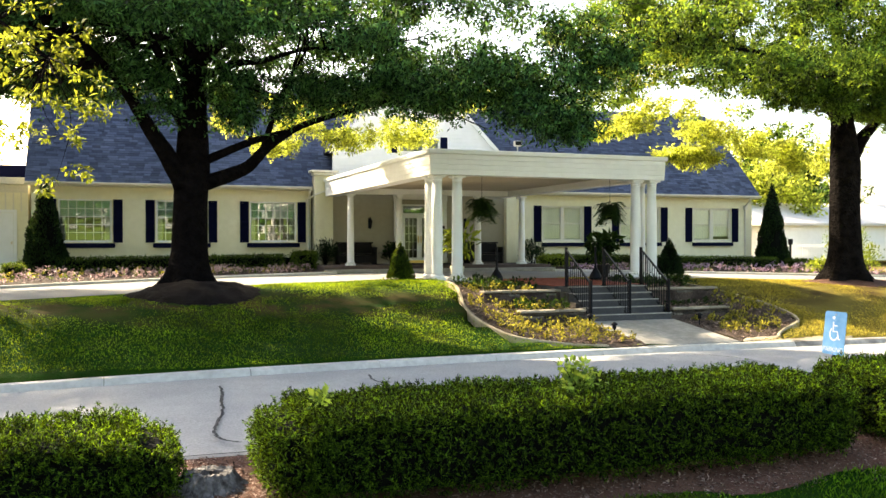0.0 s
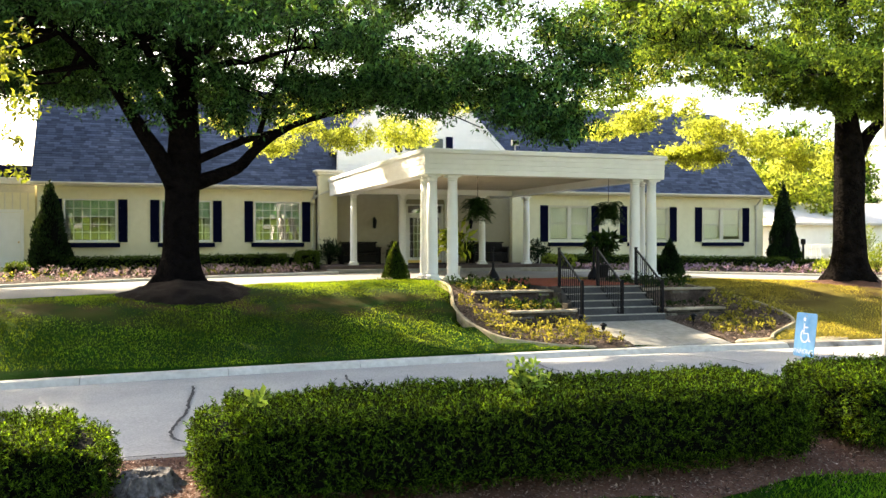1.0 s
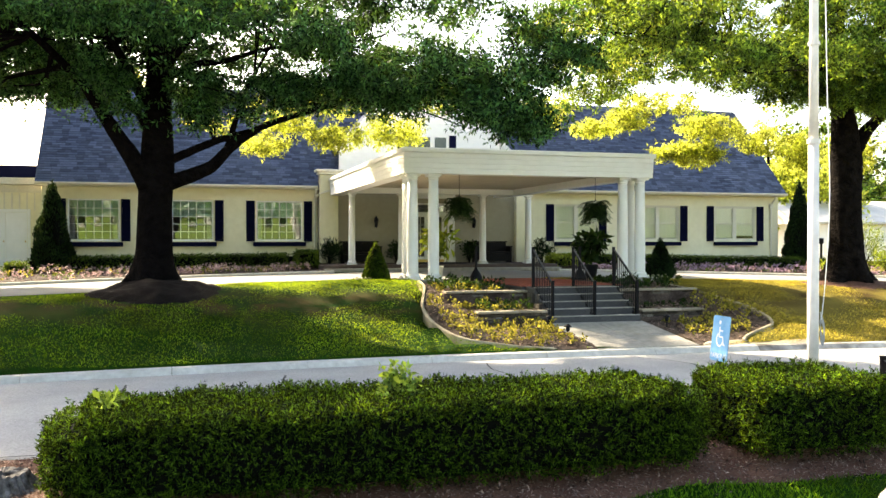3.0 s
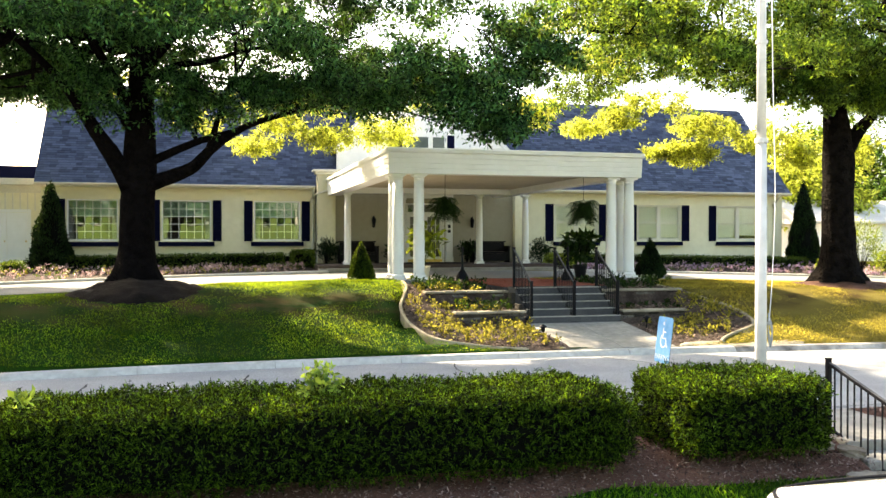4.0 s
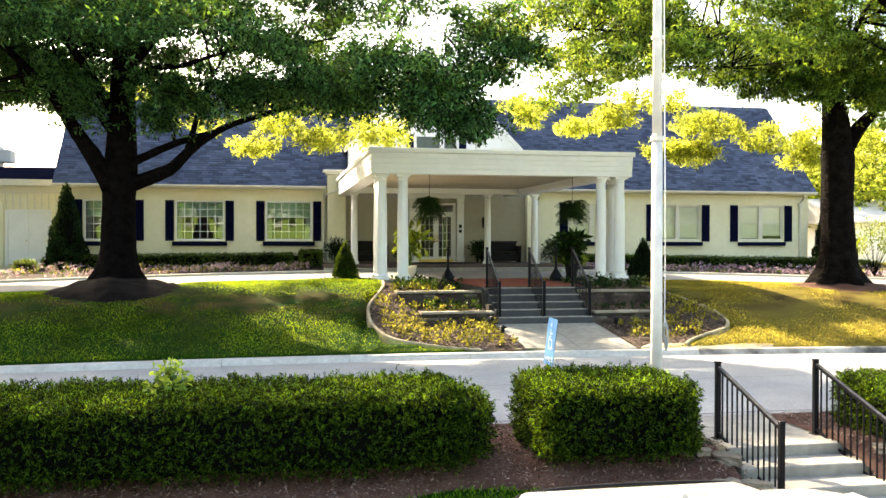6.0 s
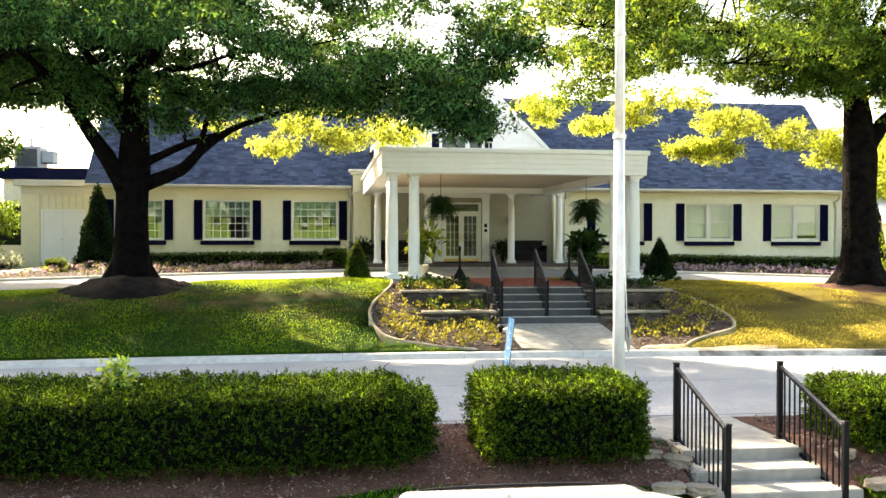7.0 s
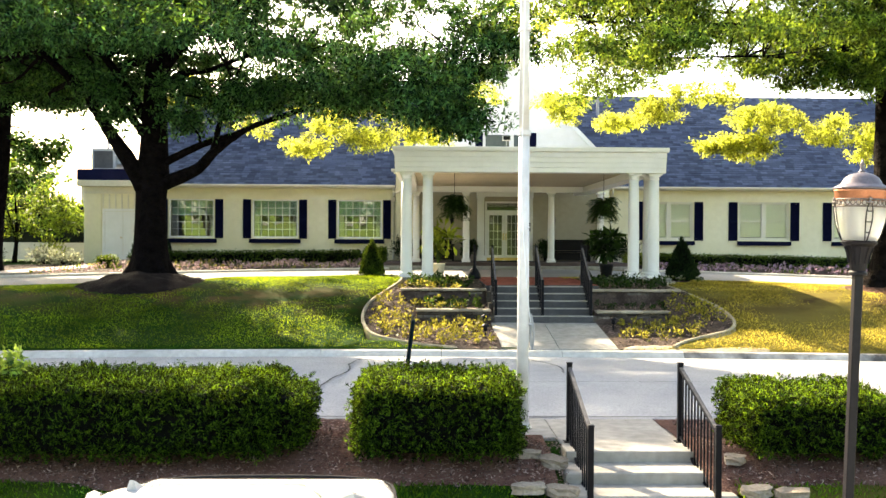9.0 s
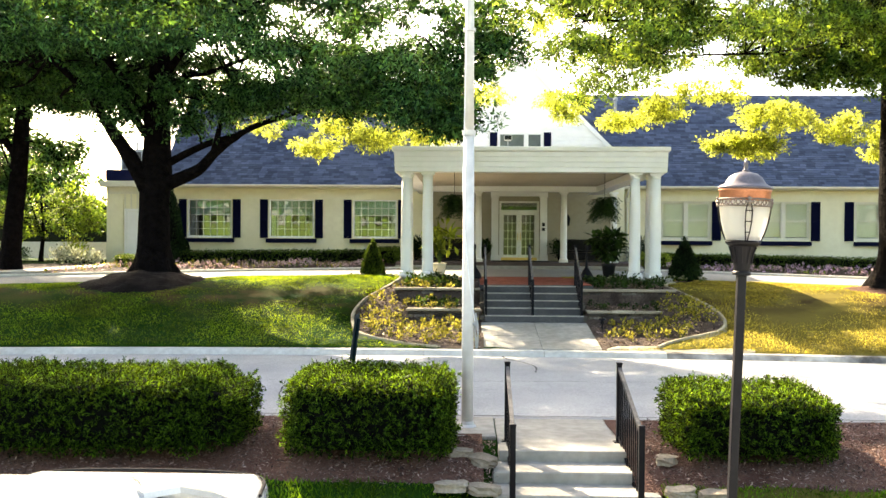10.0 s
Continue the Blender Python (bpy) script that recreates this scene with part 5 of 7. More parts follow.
for k in range(5):
    z0 = 1.05 + 0.03 * k
    tube(bm, spline([(0.10, -0.05 + 0.01 * k, z0 + 0.28), (0.13, -0.06, z0 + 0.1), (0.11, -0.05, z0 - 0.05), (0.09, -0.03, z0 + 0.1), (0.09, -0.04, z0 + 0.28)], 4), [0.008] * 17, 5)
part("coiled_rope", bm, GREYMETAL, fp)
part("cleat", box(0.06, 0.10, -0.08, 0.08, 1.30, 1.33, 0.008), GREYMETAL, fp)


def street_lamp(x, y, zb, lean):
    lp = thing("street_lamp", "acorn street lamp with clear globe, copper band on dark post", "street lamp", (x, y, zb))
    lp.rotation_euler = (0, radians(lean), 0)
    top = 2.215 - zb
    part("post", box(-0.032, 0.032, -0.032, 0.032, 0, top - 0.09, 0.006), BRONZE, lp)
    bm = bmesh.new()
    lathe(bm, [(0.13, 0), (0.13, 0.12), (0.08, 0.2), (0.066, 0.5)], n=12)
    part("base_shoe", bm, BRONZE, lp)
    bm = bmesh.new()
    lathe(bm, [(0.05, top - 0.10), (0.068, top - 0.095), (0.068, top - 0.075), (0.058, top - 0.065), (0.066, top - 0.01), (0.082, top + 0.07), (0.10, top + 0.12), (0.125, top + 0.14), (0.132, top + 0.155), (0.12, top + 0.163), (0.115, top + 0.20), (0.0, top + 0.20)], n=20)
    ft = part("fitter", bm, BRONZE, lp, smooth=False)
    for k in range(10):
        a = 2 * math.pi * k / 10
        bm = bmesh.new()
        tube(bm, [(0.070 * math.cos(a), 0.070 * math.sin(a), top - 0.005), (0.086 * math.cos(a), 0.086 * math.sin(a), top + 0.07), (0.103 * math.cos(a), 0.103 * math.sin(a), top + 0.118)], [0.006] * 3, 5)
        part("flute", bm, BRONZE, ft)
    g0 = top + 0.166
    bm = bmesh.new()
    prof = [(0.124, 0), (0.148, 0.06), (0.170, 0.14), (0.183, 0.22), (0.187, 0.295)]
    lathe(bm, [(r, g0 + z) for r, z in prof], n=32, cap=False)
    gl = part("globe", bm, LAMPGLASS, lp, "clear glass globe", smooth=True)
    gl.visible_shadow = False
    bm = bmesh.new()
    lathe(bm, [(0.180, g0 + 0.298), (0.186, g0 + 0.305), (0.188, g0 + 0.366), (0.193, g0 + 0.370), (0.193, g0 + 0.384), (0.178, g0 + 0.385)], n=32)
    part("copper_band", bm, COPPER, lp, "warm copper-coloured band", smooth=True)
    # pierced ring: small scrolls between two hoops
    bm = bmesh.new()
    for k in range(30):
        a = 2 * math.pi * k / 30
        loop = [(0.192 * math.cos(a + 0.085 * math.cos(w)), 0.192 * math.sin(a + 0.085 * math.cos(w)), g0 + 0.283 + 0.018 * math.sin(w)) for w in [math.pi * i / 4 for i in range(9)]]
        tube(bm, loop, [0.0038] * 9, 4)
    for z in (0.257, 0.309):
        lathe(bm, [(0.188, g0 + z - 0.006), (0.196, g0 + z), (0.188, g0 + z + 0.006)], n=32, cap=False)
    part("fretwork_ring", bm, FRETMETAL, lp, "pierced pale metal ring")
    for k in range(4):
        a = radians(-96 + 90 * k)
        bm = bmesh.new()
        for sd in (-1, 1):
            tube(bm, [((r + 0.007) * math.cos(a + sd * o), (r + 0.007) * math.sin(a + sd * o), g0 + z) for (r, z), o in zip(prof, (0.05, 0.10, 0.13, 0.12, 0.05))], [0.0045] * 5, 5)
        for (r, z), o in zip(prof[1:4], (0.10, 0.13, 0.12)):
            tube(bm, [((r + 0.007) * math.cos(a - o), (r + 0.007) * math.sin(a - o), g0 + z), ((r + 0.007) * math.cos(a + o), (r + 0.007) * math.sin(a + o), g0 + z)], [0.004] * 2, 5)
        st_ = part("cage_strap", bm, BRONZE, lp)
        bm = bmesh.new()
        c, sn = math.cos(a), math.sin(a)
        for du, dz, rr_ in ((0, 0, 0.016), (0.022, 0.0, 0.011), (-0.022, 0.0, 0.011), (0, 0.026, 0.013), (0, -0.026, 0.011)):
            bmesh.ops.create_uvsphere(bm, u_segments=8, v_segments=6, radius=rr_, matrix=Matrix.Translation((0.198 * c - du * sn, 0.198 * sn + du * c, g0 + 0.285 + dz)))
        part("rosette", bm, FRETMETAL, st_)
    bm = bmesh.new()
    lathe(bm, [(0.190, g0 + 0.385), (0.200, g0 + 0.390), (0.200, g0 + 0.400), (0.188, g0 + 0.407), (0.168, g0 + 0.420), (0.150, g0 + 0.430), (0.140, g0 + 0.447), (0.122, g0 + 0.477), (0.085, g0 + 0.504), (0.035, g0 + 0.519), (0.015, g0 + 0.522)], n=32)
    cp = part("cap", bm, CAPMETAL, lp, "weathered grey domed cap", smooth=True)
    bm = bmesh.new()
    lathe(bm, [(0.026, g0 + 0.520), (0.026, g0 + 0.530), (0.012, g0 + 0.536), (0.019, g0 + 0.552), (0.013, g0 + 0.568), (0.018, g0 + 0.578), (0.012, g0 + 0.597), (0.003, g0 + 0.627)], n=12)
    part("finial", bm, CAPMETAL, cp, smooth=True)
    return lp


LAMPGLASS = bpy.data.materials.new("clear_globe")
LAMPGLASS.use_nodes = True
lb = LAMPGLASS.node_tree.nodes["Principled BSDF"]
lb.inputs["Base Color"].default_value = (0.95, 0.93, 0.88, 1)
lb.inputs["Transmission Weight"].default_value, lb.inputs["Roughness"].default_value, lb.inputs["IOR"].default_value = 0.72, 0.30, 1.06
street_lamp(12.60, 5.15, -0.65, 1.9)

# parking sign
sg = thing("parking_sign", "faded blue disabled parking sign on leaning post", "sign")
sg.matrix_basis = pose(9.07, 9.6, 0.0, 0, 7, 0) @ pose(0, 0, 0, 0, 0, -91.5)
bm = bmesh.new()
tube(bm, [(0, 0.012, -0.1), (0, 0.012, 1.38)], [0.022] * 2, 8)
part("post", bm, SIGNPOST, sg)
bm = bmesh.new()
W, H0, H1, R = 0.20, 0.86, 1.44, 0.035
ring = []
for cx_, cz_, a0 in ((W - R, H1 - R, 0), (-W + R, H1 - R, 90), (-W + R, H0 + R, 180), (W - R, H0 + R, 270)):
    for k in range(5):
        a = radians(a0 + 22.5 * k)
        ring.append((cx_ + R * math.cos(a), cz_ + R * math.sin(a)))
f = [bm.verts.new((x, -0.014, z)) for x, z in ring]
b = [bm.verts.new((x, -0.010, z)) for x, z in ring]
bm.faces.new(f[::-1]), bm.faces.new(b)
for i in range(len(ring)):
    j = (i + 1) % len(ring)
    bm.faces.new((f[i], f[j], b[j], b[i]))
bmesh.ops.recalc_face_normals(bm, faces=bm.faces)
for face in bm.faces:
    if face.normal.y > -0.5:
        face.material_index = 1
plate = part("plate", bm, [SIGNBLUE, SIGNPOST], sg, "faded sky-blue sheet metal plate")


def stroke(pts, w, y, name):
    bm = bmesh.new()
    prev = None
    P = [Vector((x, 0, z)) for x, z in pts]
    for i, p in enumerate(P):
        d = P[min(i + 1, len(P) - 1)] - P[max(i - 1, 0)]
        s = Vector((-d.z, 0, d.x)).normalized() * w
        v = (bm.verts.new((p.x + s.x, y, p.z + s.z)), bm.verts.new((p.x - s.x, y, p.z - s.z)))
        if prev:
            bm.faces.new((prev[0], v[0], v[1], prev[1]))
        prev = v
    return part(name, bm, SIGNWHITE, plate)


stroke([(0.035 + 0.075 * math.cos(radians(a)) - 0.04, 1.14 + 0.085 * math.sin(radians(a))) for a in range(125, 360, 15)], 0.011, -0.0165, "wheel_stroke")
stroke([(-0.03, 1.30), (-0.025, 1.17), (0.055, 1.17), (0.085, 1.07), (0.115, 1.075)], 0.012, -0.0168, "figure_stroke")
stroke([(-0.03, 1.25), (0.05, 1.25)], 0.010, -0.0166, "figure_stroke")
stroke([(-0.03 + 0.012 * math.cos(radians(a)), 1.355 + 0.012 * math.sin(radians(a))) for a in range(0, 361, 30)], 0.014, -0.0167, "figure_stroke")
fc = bpy.data.curves.new("sign_text", "FONT")
fc.body, fc.size, fc.align_x, fc.extrude = "PARKING", 0.088, "CENTER", 0.0006
tx = new("sign_text", fc)
fc.materials.append(SIGNWHITE)
tx.parent = plate
tx.matrix_basis = pose(0, -0.0165, 0.90, 90, 0, 0)
for z in (1.40, 0.885):
    part("bolt", box(-0.008, 0.008, -0.02, -0.0145, z - 0.008, z + 0.008), GREYMETAL, plate)

# tree stump
st = thing("tree_stump", "grey weathered hollow tree stump in mulch", "stump", (0.92, 8.9, -0.03))
bm = bmesh.new()
srng = random.Random(12)
n = 72
fl_ = [1 + 0.34 * abs(math.sin(2.5 * 2 * math.pi * k / n + 0.6)) + 0.12 * math.sin(23 * 2 * math.pi * k / n) + 0.14 * srng.random() for k in range(n)]
rings = []
for z, r, wv in ((-0.06, 0.36, 1.5), (0.02, 0.29, 1.3), (0.09, 0.235, 1.0), (0.16, 0.205, 0.7), (0.20, 0.195, 0.5), (0.205, 0.17, 0.4), (0.19, 0.10, 0.3), (0.04, 0.085, 0.2), (0.0, 0.02, 0.0)):
    rings.append([bm.verts.new((r * (1 + (fl_[k] - 1) * wv) * math.cos(2 * math.pi * k / n), r * (1 + (fl_[k] - 1) * wv) * math.sin(2 * math.pi * k / n), z + (0.022 * srng.random() if 0.1 < z else 0))) for k in range(n)])
for a, b in zip(rings, rings[1:]):
    for k in range(n):
        bm.faces.new((a[k], a[(k + 1) % n], b[(k + 1) % n], b[k]))
bm.faces.new(rings[-1])
part("trunk_base", bm, STUMPWOOD, st)


def block(x, y, z, rz, sx=0.32, sy=0.2, sz=0.13):
    rng = random.Random(int(x * 100 + y * 37))
    bm = bmesh.new()
    bmesh.ops.create_cube(bm, size=1)
    bmesh.ops.subdivide_edges(bm, edges=bm.edges[:], cuts=2, use_grid_fill=True)
    for v in bm.verts:
        c = v.co
        k = 1 - 0.18 * (abs(c.x) > 0.4 and abs(c.y) > 0.4)
        v.co = Vector((sx * c.x * k + rng.uniform(-0.018, 0.018), sy * c.y * k + rng.uniform(-0.018, 0.018), sz * (c.z + 0.5) + rng.uniform(-0.008, 0.008)))
    o = tagged(part("edging_block", bm, SPLITSTONE), "flat tan split stone in the mulch", "stone block", "stones beside the near stairs")
    o.matrix_basis = pose(x, y, z, rng.uniform(-4, 4), rng.uniform(-4, 4), rz)


SPLITSTONE = surf("split_stone", (0.20, 0.165, 0.125), (0.33, 0.285, 0.22), 5, 0.95, 0.6, 30, vary=0.25, c3=(0.13, 0.11, 0.085), dist=0.02)

for x, y, z, rz, sx in ((10.52, 8.32, -0.05, -8, 0.34), (10.80, 8.12, -0.08, -34, 0.30), (10.46, 7.52, -0.21, 3, 0.34), (10.80, 7.50, -0.23, -3, 0.33), (12.80, 8.15, -0.06, 70, 0.24), (12.80, 7.5, -0.23, 8, 0.3), (13.14, 7.42, -0.24, -6, 0.34)):
    block(x, y, z, rz, sx, 0.21, 0.085)

# parked car, nose to the bank
car = thing("parked_car", "white station wagon parked nose to the bank", "car", (8.28, 2.38, -0.63))


def loft(name, secs, mat, parent, label="", smooth=True):
    """Closed cross-sections (lists of x, z) at stations along y."""
    bm = bmesh.new()
    rr = [[bm.verts.new((x, y, z)) for x, z in s] for y, s in secs]
    n = len(rr[0])
    for a, b in zip(rr, rr[1:]):
        for j in range(n):
            bm.faces.new((a[j], a[(j + 1) % n], b[(j + 1) % n], b[j]))
    bm.faces.new(rr[0][::-1]), bm.faces.new(rr[-1])
    bmesh.ops.recalc_face_normals(bm, faces=bm.faces)
    return part(name, bm, mat, parent, label, smooth)


def rounded(hw, z0, z1, k=0.12, m=5):
    pts = []
    for sx in (1, -1):
        for i in range(m):
            a = math.pi / 2 * i / (m - 1)
            pts.append((sx * (hw - k + k * (math.cos(a) if sx > 0 else math.sin(a))), z1 - k + k * (math.sin(a) if sx > 0 else math.cos(a))))
    return [(hw, z0)] + pts + [(-hw, z0)]


loft("body", [(-2.25, rounded(0.78, 0.35, 0.85)), (-2.1, rounded(0.88, 0.25, 0.98)), (-1.0, rounded(0.93, 0.22, 1.04)), (0.9, rounded(0.93, 0.22, 1.10)), (1.5, rounded(0.95, 0.22, 1.24, 0.12)), (2.1, rounded(0.94, 0.22, 1.295, 0.12)), (2.40, rounded(0.90, 0.25, 1.285, 0.13)), (2.54, rounded(0.84, 0.3, 1.22, 0.15)), (2.70, rounded(0.68, 0.38, 1.0, 0.14))], CARPAINT, car)
loft("glasshouse", [(-2.05, rounded(0.74, 0.95, 1.10, 0.06)), (-1.75, rounded(0.76, 0.95, 1.54, 0.10)), (-0.4, rounded(0.82, 0.95, 1.59, 0.12)), (0.70, rounded(0.80, 0.95, 1.60, 0.12)), (1.2, rounded(0.80, 0.95, 1.45, 0.12)), (1.9, rounded(0.80, 0.9, 1.17, 0.05))], CARGLASS, car, "dark tinted windows")
loft("roof_panel", [(-1.95, rounded(0.50, 1.50, 1.57, 0.06, 8)), (-1.6, rounded(0.62, 1.52, 1.65, 0.11, 8)), (-0.9, rounded(0.68, 1.54, 1.69, 0.13, 8)), (0.0, rounded(0.69, 1.55, 1.69, 0.13, 8)), (0.45, rounded(0.67, 1.55, 1.685, 0.12, 8)), (0.75, rounded(0.60, 1.55, 1.67, 0.11, 8)), (0.95, rounded(0.50, 1.55, 1.645, 0.08, 8)), (1.08, rounded(0.36, 1.55, 1.61, 0.05, 8))], CARPAINT, car)
part("hood_deflector", tube(bmesh.new(), spline([(-0.93, 2.0, 1.24), (-0.86, 2.36, 1.262), (-0.55, 2.44, 1.285), (0.0, 2.46, 1.29), (0.55, 2.44, 1.285), (0.86, 2.36, 1.262), (0.93, 2.0, 1.24)], 5), [0.013] * 31, 6), MATBLACK, car, "black deflector strip along the hood's edge")
for s in (-1, 1):
    bm = bmesh.new()
    tube(bm, [(s * 0.60, 0.60, 1.62), (s * 0.69, 0.90, 1.57), (s * 0.76, 1.30, 1.43), (s * 0.84, 1.92, 1.18)], [0.045, 0.05, 0.045, 0.045], 8)
    part("front_pillar", bm, CARPAINT, car)
    bm = bmesh.new()
    tube(bm, [(s * 0.70, -1.8, 1.62), (s * 0.76, -2.0, 1.30), (s * 0.82, -2.1, 0.98)], [0.07, 0.08, 0.08], 8)
    part("rear_pillar", bm, CARPAINT, car)
    bm = bmesh.new()
    tube(bm, [(s * 0.79, -0.3, 1.57), (s * 0.87, -0.3, 1.0)], [0.035, 0.04], 6)
    part("middle_pillar", bm, RUBBER, car)
    part("door_mirror", box(s * 0.97 - 0.10, s * 0.97 + 0.10, 1.15, 1.31, 0.92, 1.06, 0.035), CARPAINT, car)
    for y in (-1.4, 1.72):
        bm = bmesh.new()
        lathe(bm, [(0.20, -0.1), (0.32, -0.1), (0.34, -0.06), (0.34, 0.06), (0.32, 0.1), (0.20, 0.1)], n=24, cap=False)
        w = part("wheel", bm, RUBBER, car)
        w.matrix_basis = pose(s * 0.84, y, 0.34, 0, 90, 0)
        bm = bmesh.new()
        lathe(bm, [(0.02, -0.05), (0.205, -0.08), (0.205, 0.08), (0.02, 0.05)], n=20)
        part("rim", bm, STEEL, w)
bm = bmesh.new()
vs = [bm.verts.new(p) for p in ((-0.46, 0.70, 1.64), (-0.38, 0.70, 1.64), (-0.395, 0.92, 1.62), (-0.445, 0.92, 1.62), (-0.43, 0.70, 1.73), (-0.41, 0.70, 1.73))]
for f in ((0, 1, 2, 3), (0, 3, 4), (1, 5, 2), (0, 4, 5, 1), (3, 2, 5, 4)):
    bm.faces.new([vs[i] for i in f])
part("antenna", bm, GREYMETAL, car)
bm = box(-0.72, 0.72, 2.6, 2.80, 0.45, 0.72, 0.03)
part("grille", bm, RUBBER, car)
for s in (-0.68, 0.68):
    part("headlight", box(s - 0.16, s + 0.16, 2.5, 2.77, 0.76, 0.90, 0.03), SIGNWHITE, car)

# smokers' bins flanking the landing
for x, y in ((10.80, 24.5), (14.0, 24.3)):
    u = thing("cigarette_bin", "black bell-shaped cigarette bin with tall neck", "ash bin", (x, y, 1.235), "bins beside the landing")
    bm = bmesh.new()
    lathe(bm, [(0.17, 0), (0.19, 0.03), (0.185, 0.12), (0.12, 0.24), (0.05, 0.34), (0.035, 0.45)], n=18)
    part("bell", bm, BLACK, u, smooth=True)
    bm = bmesh.new()
    lathe(bm, [(0.035, 0.45), (0.03, 0.85), (0.04, 0.88), (0.04, 0.98), (0.01, 1.0)], n=14)
    part("neck", bm, BLACK, u)


def path_light(x, y, z):
    u = thing("path_light", "small black mushroom path light in the bed", "path light", (x, y, z), "path lights")
    bm = bmesh.new()
    lathe(bm, [(0.012, 0), (0.012, 0.16)], n=8)
    part("stake", bm, BLACK, u)
    bm = bmesh.new()
    lathe(bm, [(0.035, 0.16), (0.045, 0.2), (0.045, 0.26)], n=12)
    part("lens", bm, BLACK, u)
    bm = bmesh.new()
    lathe(bm, [(0.085, 0.255), (0.08, 0.28), (0.04, 0.31), (0.01, 0.325)], n=14)
    part("hood", bm, BLACK, u)


path_light(10.68, 17.7, 0.26)
path_light(13.62, 18.6, 0.33)
path_light(10.75, 18.9, 0.36)

# ---- planting ----


def spray(centers, n_each, spread, length, width, mat, name, parent, rng, upward=0.4, flat=1.0, droop=0.0):
    """Leaves in clumps round centres."""
    c = np.repeat(np.asarray(centers, float), n_each, axis=0)
    o = unit(len(c), rng)
    rad = rng.random(len(c))[:, None] ** 0.5
    pos = c + o * rad * np.array([1, 1, flat]) * (spread if np.isscalar(spread) else np.repeat(np.asarray(spread), n_each)[:, None])
    ax = o * 0.7 + unit(len(c), rng) * 0.6 + np.array([0, 0, upward - droop])
    nr = unit(len(c), rng) * 0.7 + np.array([0, 0, 0.8])
    me = leaf_mesh(name, pos, ax, nr, length * rng.uniform(0.7, 1.3, len(c)), width * rng.uniform(0.7, 1.3, len(c)), mat)
    ob = new(name, me)
    ob.parent = parent
    return ob


def clipped_hedge(x0, x1, y0, y1, z0, z1, mat, dens, leaf, label, group, seed, name="hedge", tilt=0.0, rough=0.05, slim=0.38, per=2):
    """A clipped hedge: a dark core in the hedge's rounded form, and its outer coat of leaves."""
    rng = np.random.default_rng(seed)
    h = thing(name, label, "hedge", ((x0 + x1) / 2, (y0 + y1) / 2, z0), group)
    hx, hy, hz = (x1 - x0) / 2, (y1 - y0) / 2, z1 - z0
    core = bmesh.new()
    bmesh.ops.create_cube(core, size=2)
    bmesh.ops.subdivide_edges(core, edges=core.edges[:], cuts=6, use_grid_fill=True)
    for v in core.verts:
        p = v.co.copy()
        r = (abs(p.x) ** 7 + abs(p.y) ** 5 + abs(p.z) ** 6) ** (1 / 6)
        q = p / max(r, 0.6)
        v.co = Vector((q.x * (hx - 0.07), q.y * (hy - 0.07), hz / 2 + q.z * (hz / 2 - 0.05) + tilt * q.x * hx))
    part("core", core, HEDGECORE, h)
    area = 4 * hx * hy + 2 * (hx + hy) * 2 * hz / 1.0
    n = int(area * dens / per)
    # points on the rounded box, one face at a time by area
    w = np.array([4 * hx * hy, 2 * hx * hz * 2, 2 * hy * hz * 2])
    pick = rng.choice(3, size=n, p=w / w.sum())
    u, v = rng.uniform(-1, 1, n), rng.uniform(-1, 1, n)
    s = rng.choice((-1, 1), n)
    P = np.empty((n, 3))
    P[pick == 0] = np.c_[u, v, np.ones(n)][pick == 0]
    P[pick == 1] = np.c_[u, s, v][pick == 1]
    P[pick == 2] = np.c_[s, u, v][pick == 2]
    r = (np.abs(P[:, 0]) ** 14 + np.abs(P[:, 1]) ** 7 + np.abs(P[:, 2]) ** 7) ** (1 / 7)
    P = P / np.maximum(r, 0.5)[:, None]
    N = np.sign(P) * np.abs(P) ** 5 / np.array([hx, hy, hz / 2])
    N /= np.linalg.norm(N, axis=1, keepdims=True) + 1e-9
    Q = P * np.array([hx, hy, hz / 2]) + np.array([0, 0, hz / 2])
    bumpy = np.array([noise.noise((a * 2.3 + seed, b * 2.3, c * 2.3)) for a, b, c in Q]) * rough + np.array([noise.noise((a * 9 + seed, b * 9, c * 9)) for a, b, c in Q]) * rough * 1.1
    depth = rng.random(n) ** 1.2 * 0.16 - 0.045 * (rng.random(n) < 0.08)
    Q = Q + N * (bumpy - depth + 0.0)[:, None]
    Q[:, 2] += tilt * Q[:, 0]
    # every place carries a sprig: a short shoot with its leaves set along and round it
    shoot_way = N * 0.6 + unit(n, rng) * 0.55 + np.array([0, 0, 0.30])
    shoot_way /= np.linalg.norm(shoot_way, axis=1, keepdims=True)
    Q, N, shoot_way = (np.repeat(v, per, axis=0) for v in (Q, N, shoot_way))
    n = len(Q)
    Q = Q + shoot_way * (rng.random((n, 1)) * leaf * (1.6 if per > 3 else 0.6))
    ax = shoot_way * 0.55 + unit(n, rng) * 0.75
    nr = unit(n, rng) * 0.8 + N * 0.7
    keep = Q[:, 2] > 0.03
    me = leaf_mesh("foliage", Q[keep], ax[keep], nr[keep], leaf * rng.uniform(0.6, 1.5, keep.sum()), leaf * slim * rng.uniform(0.7, 1.3, keep.sum()), mat)
    ob = new("foliage", me)
    ob.parent = h
    return h


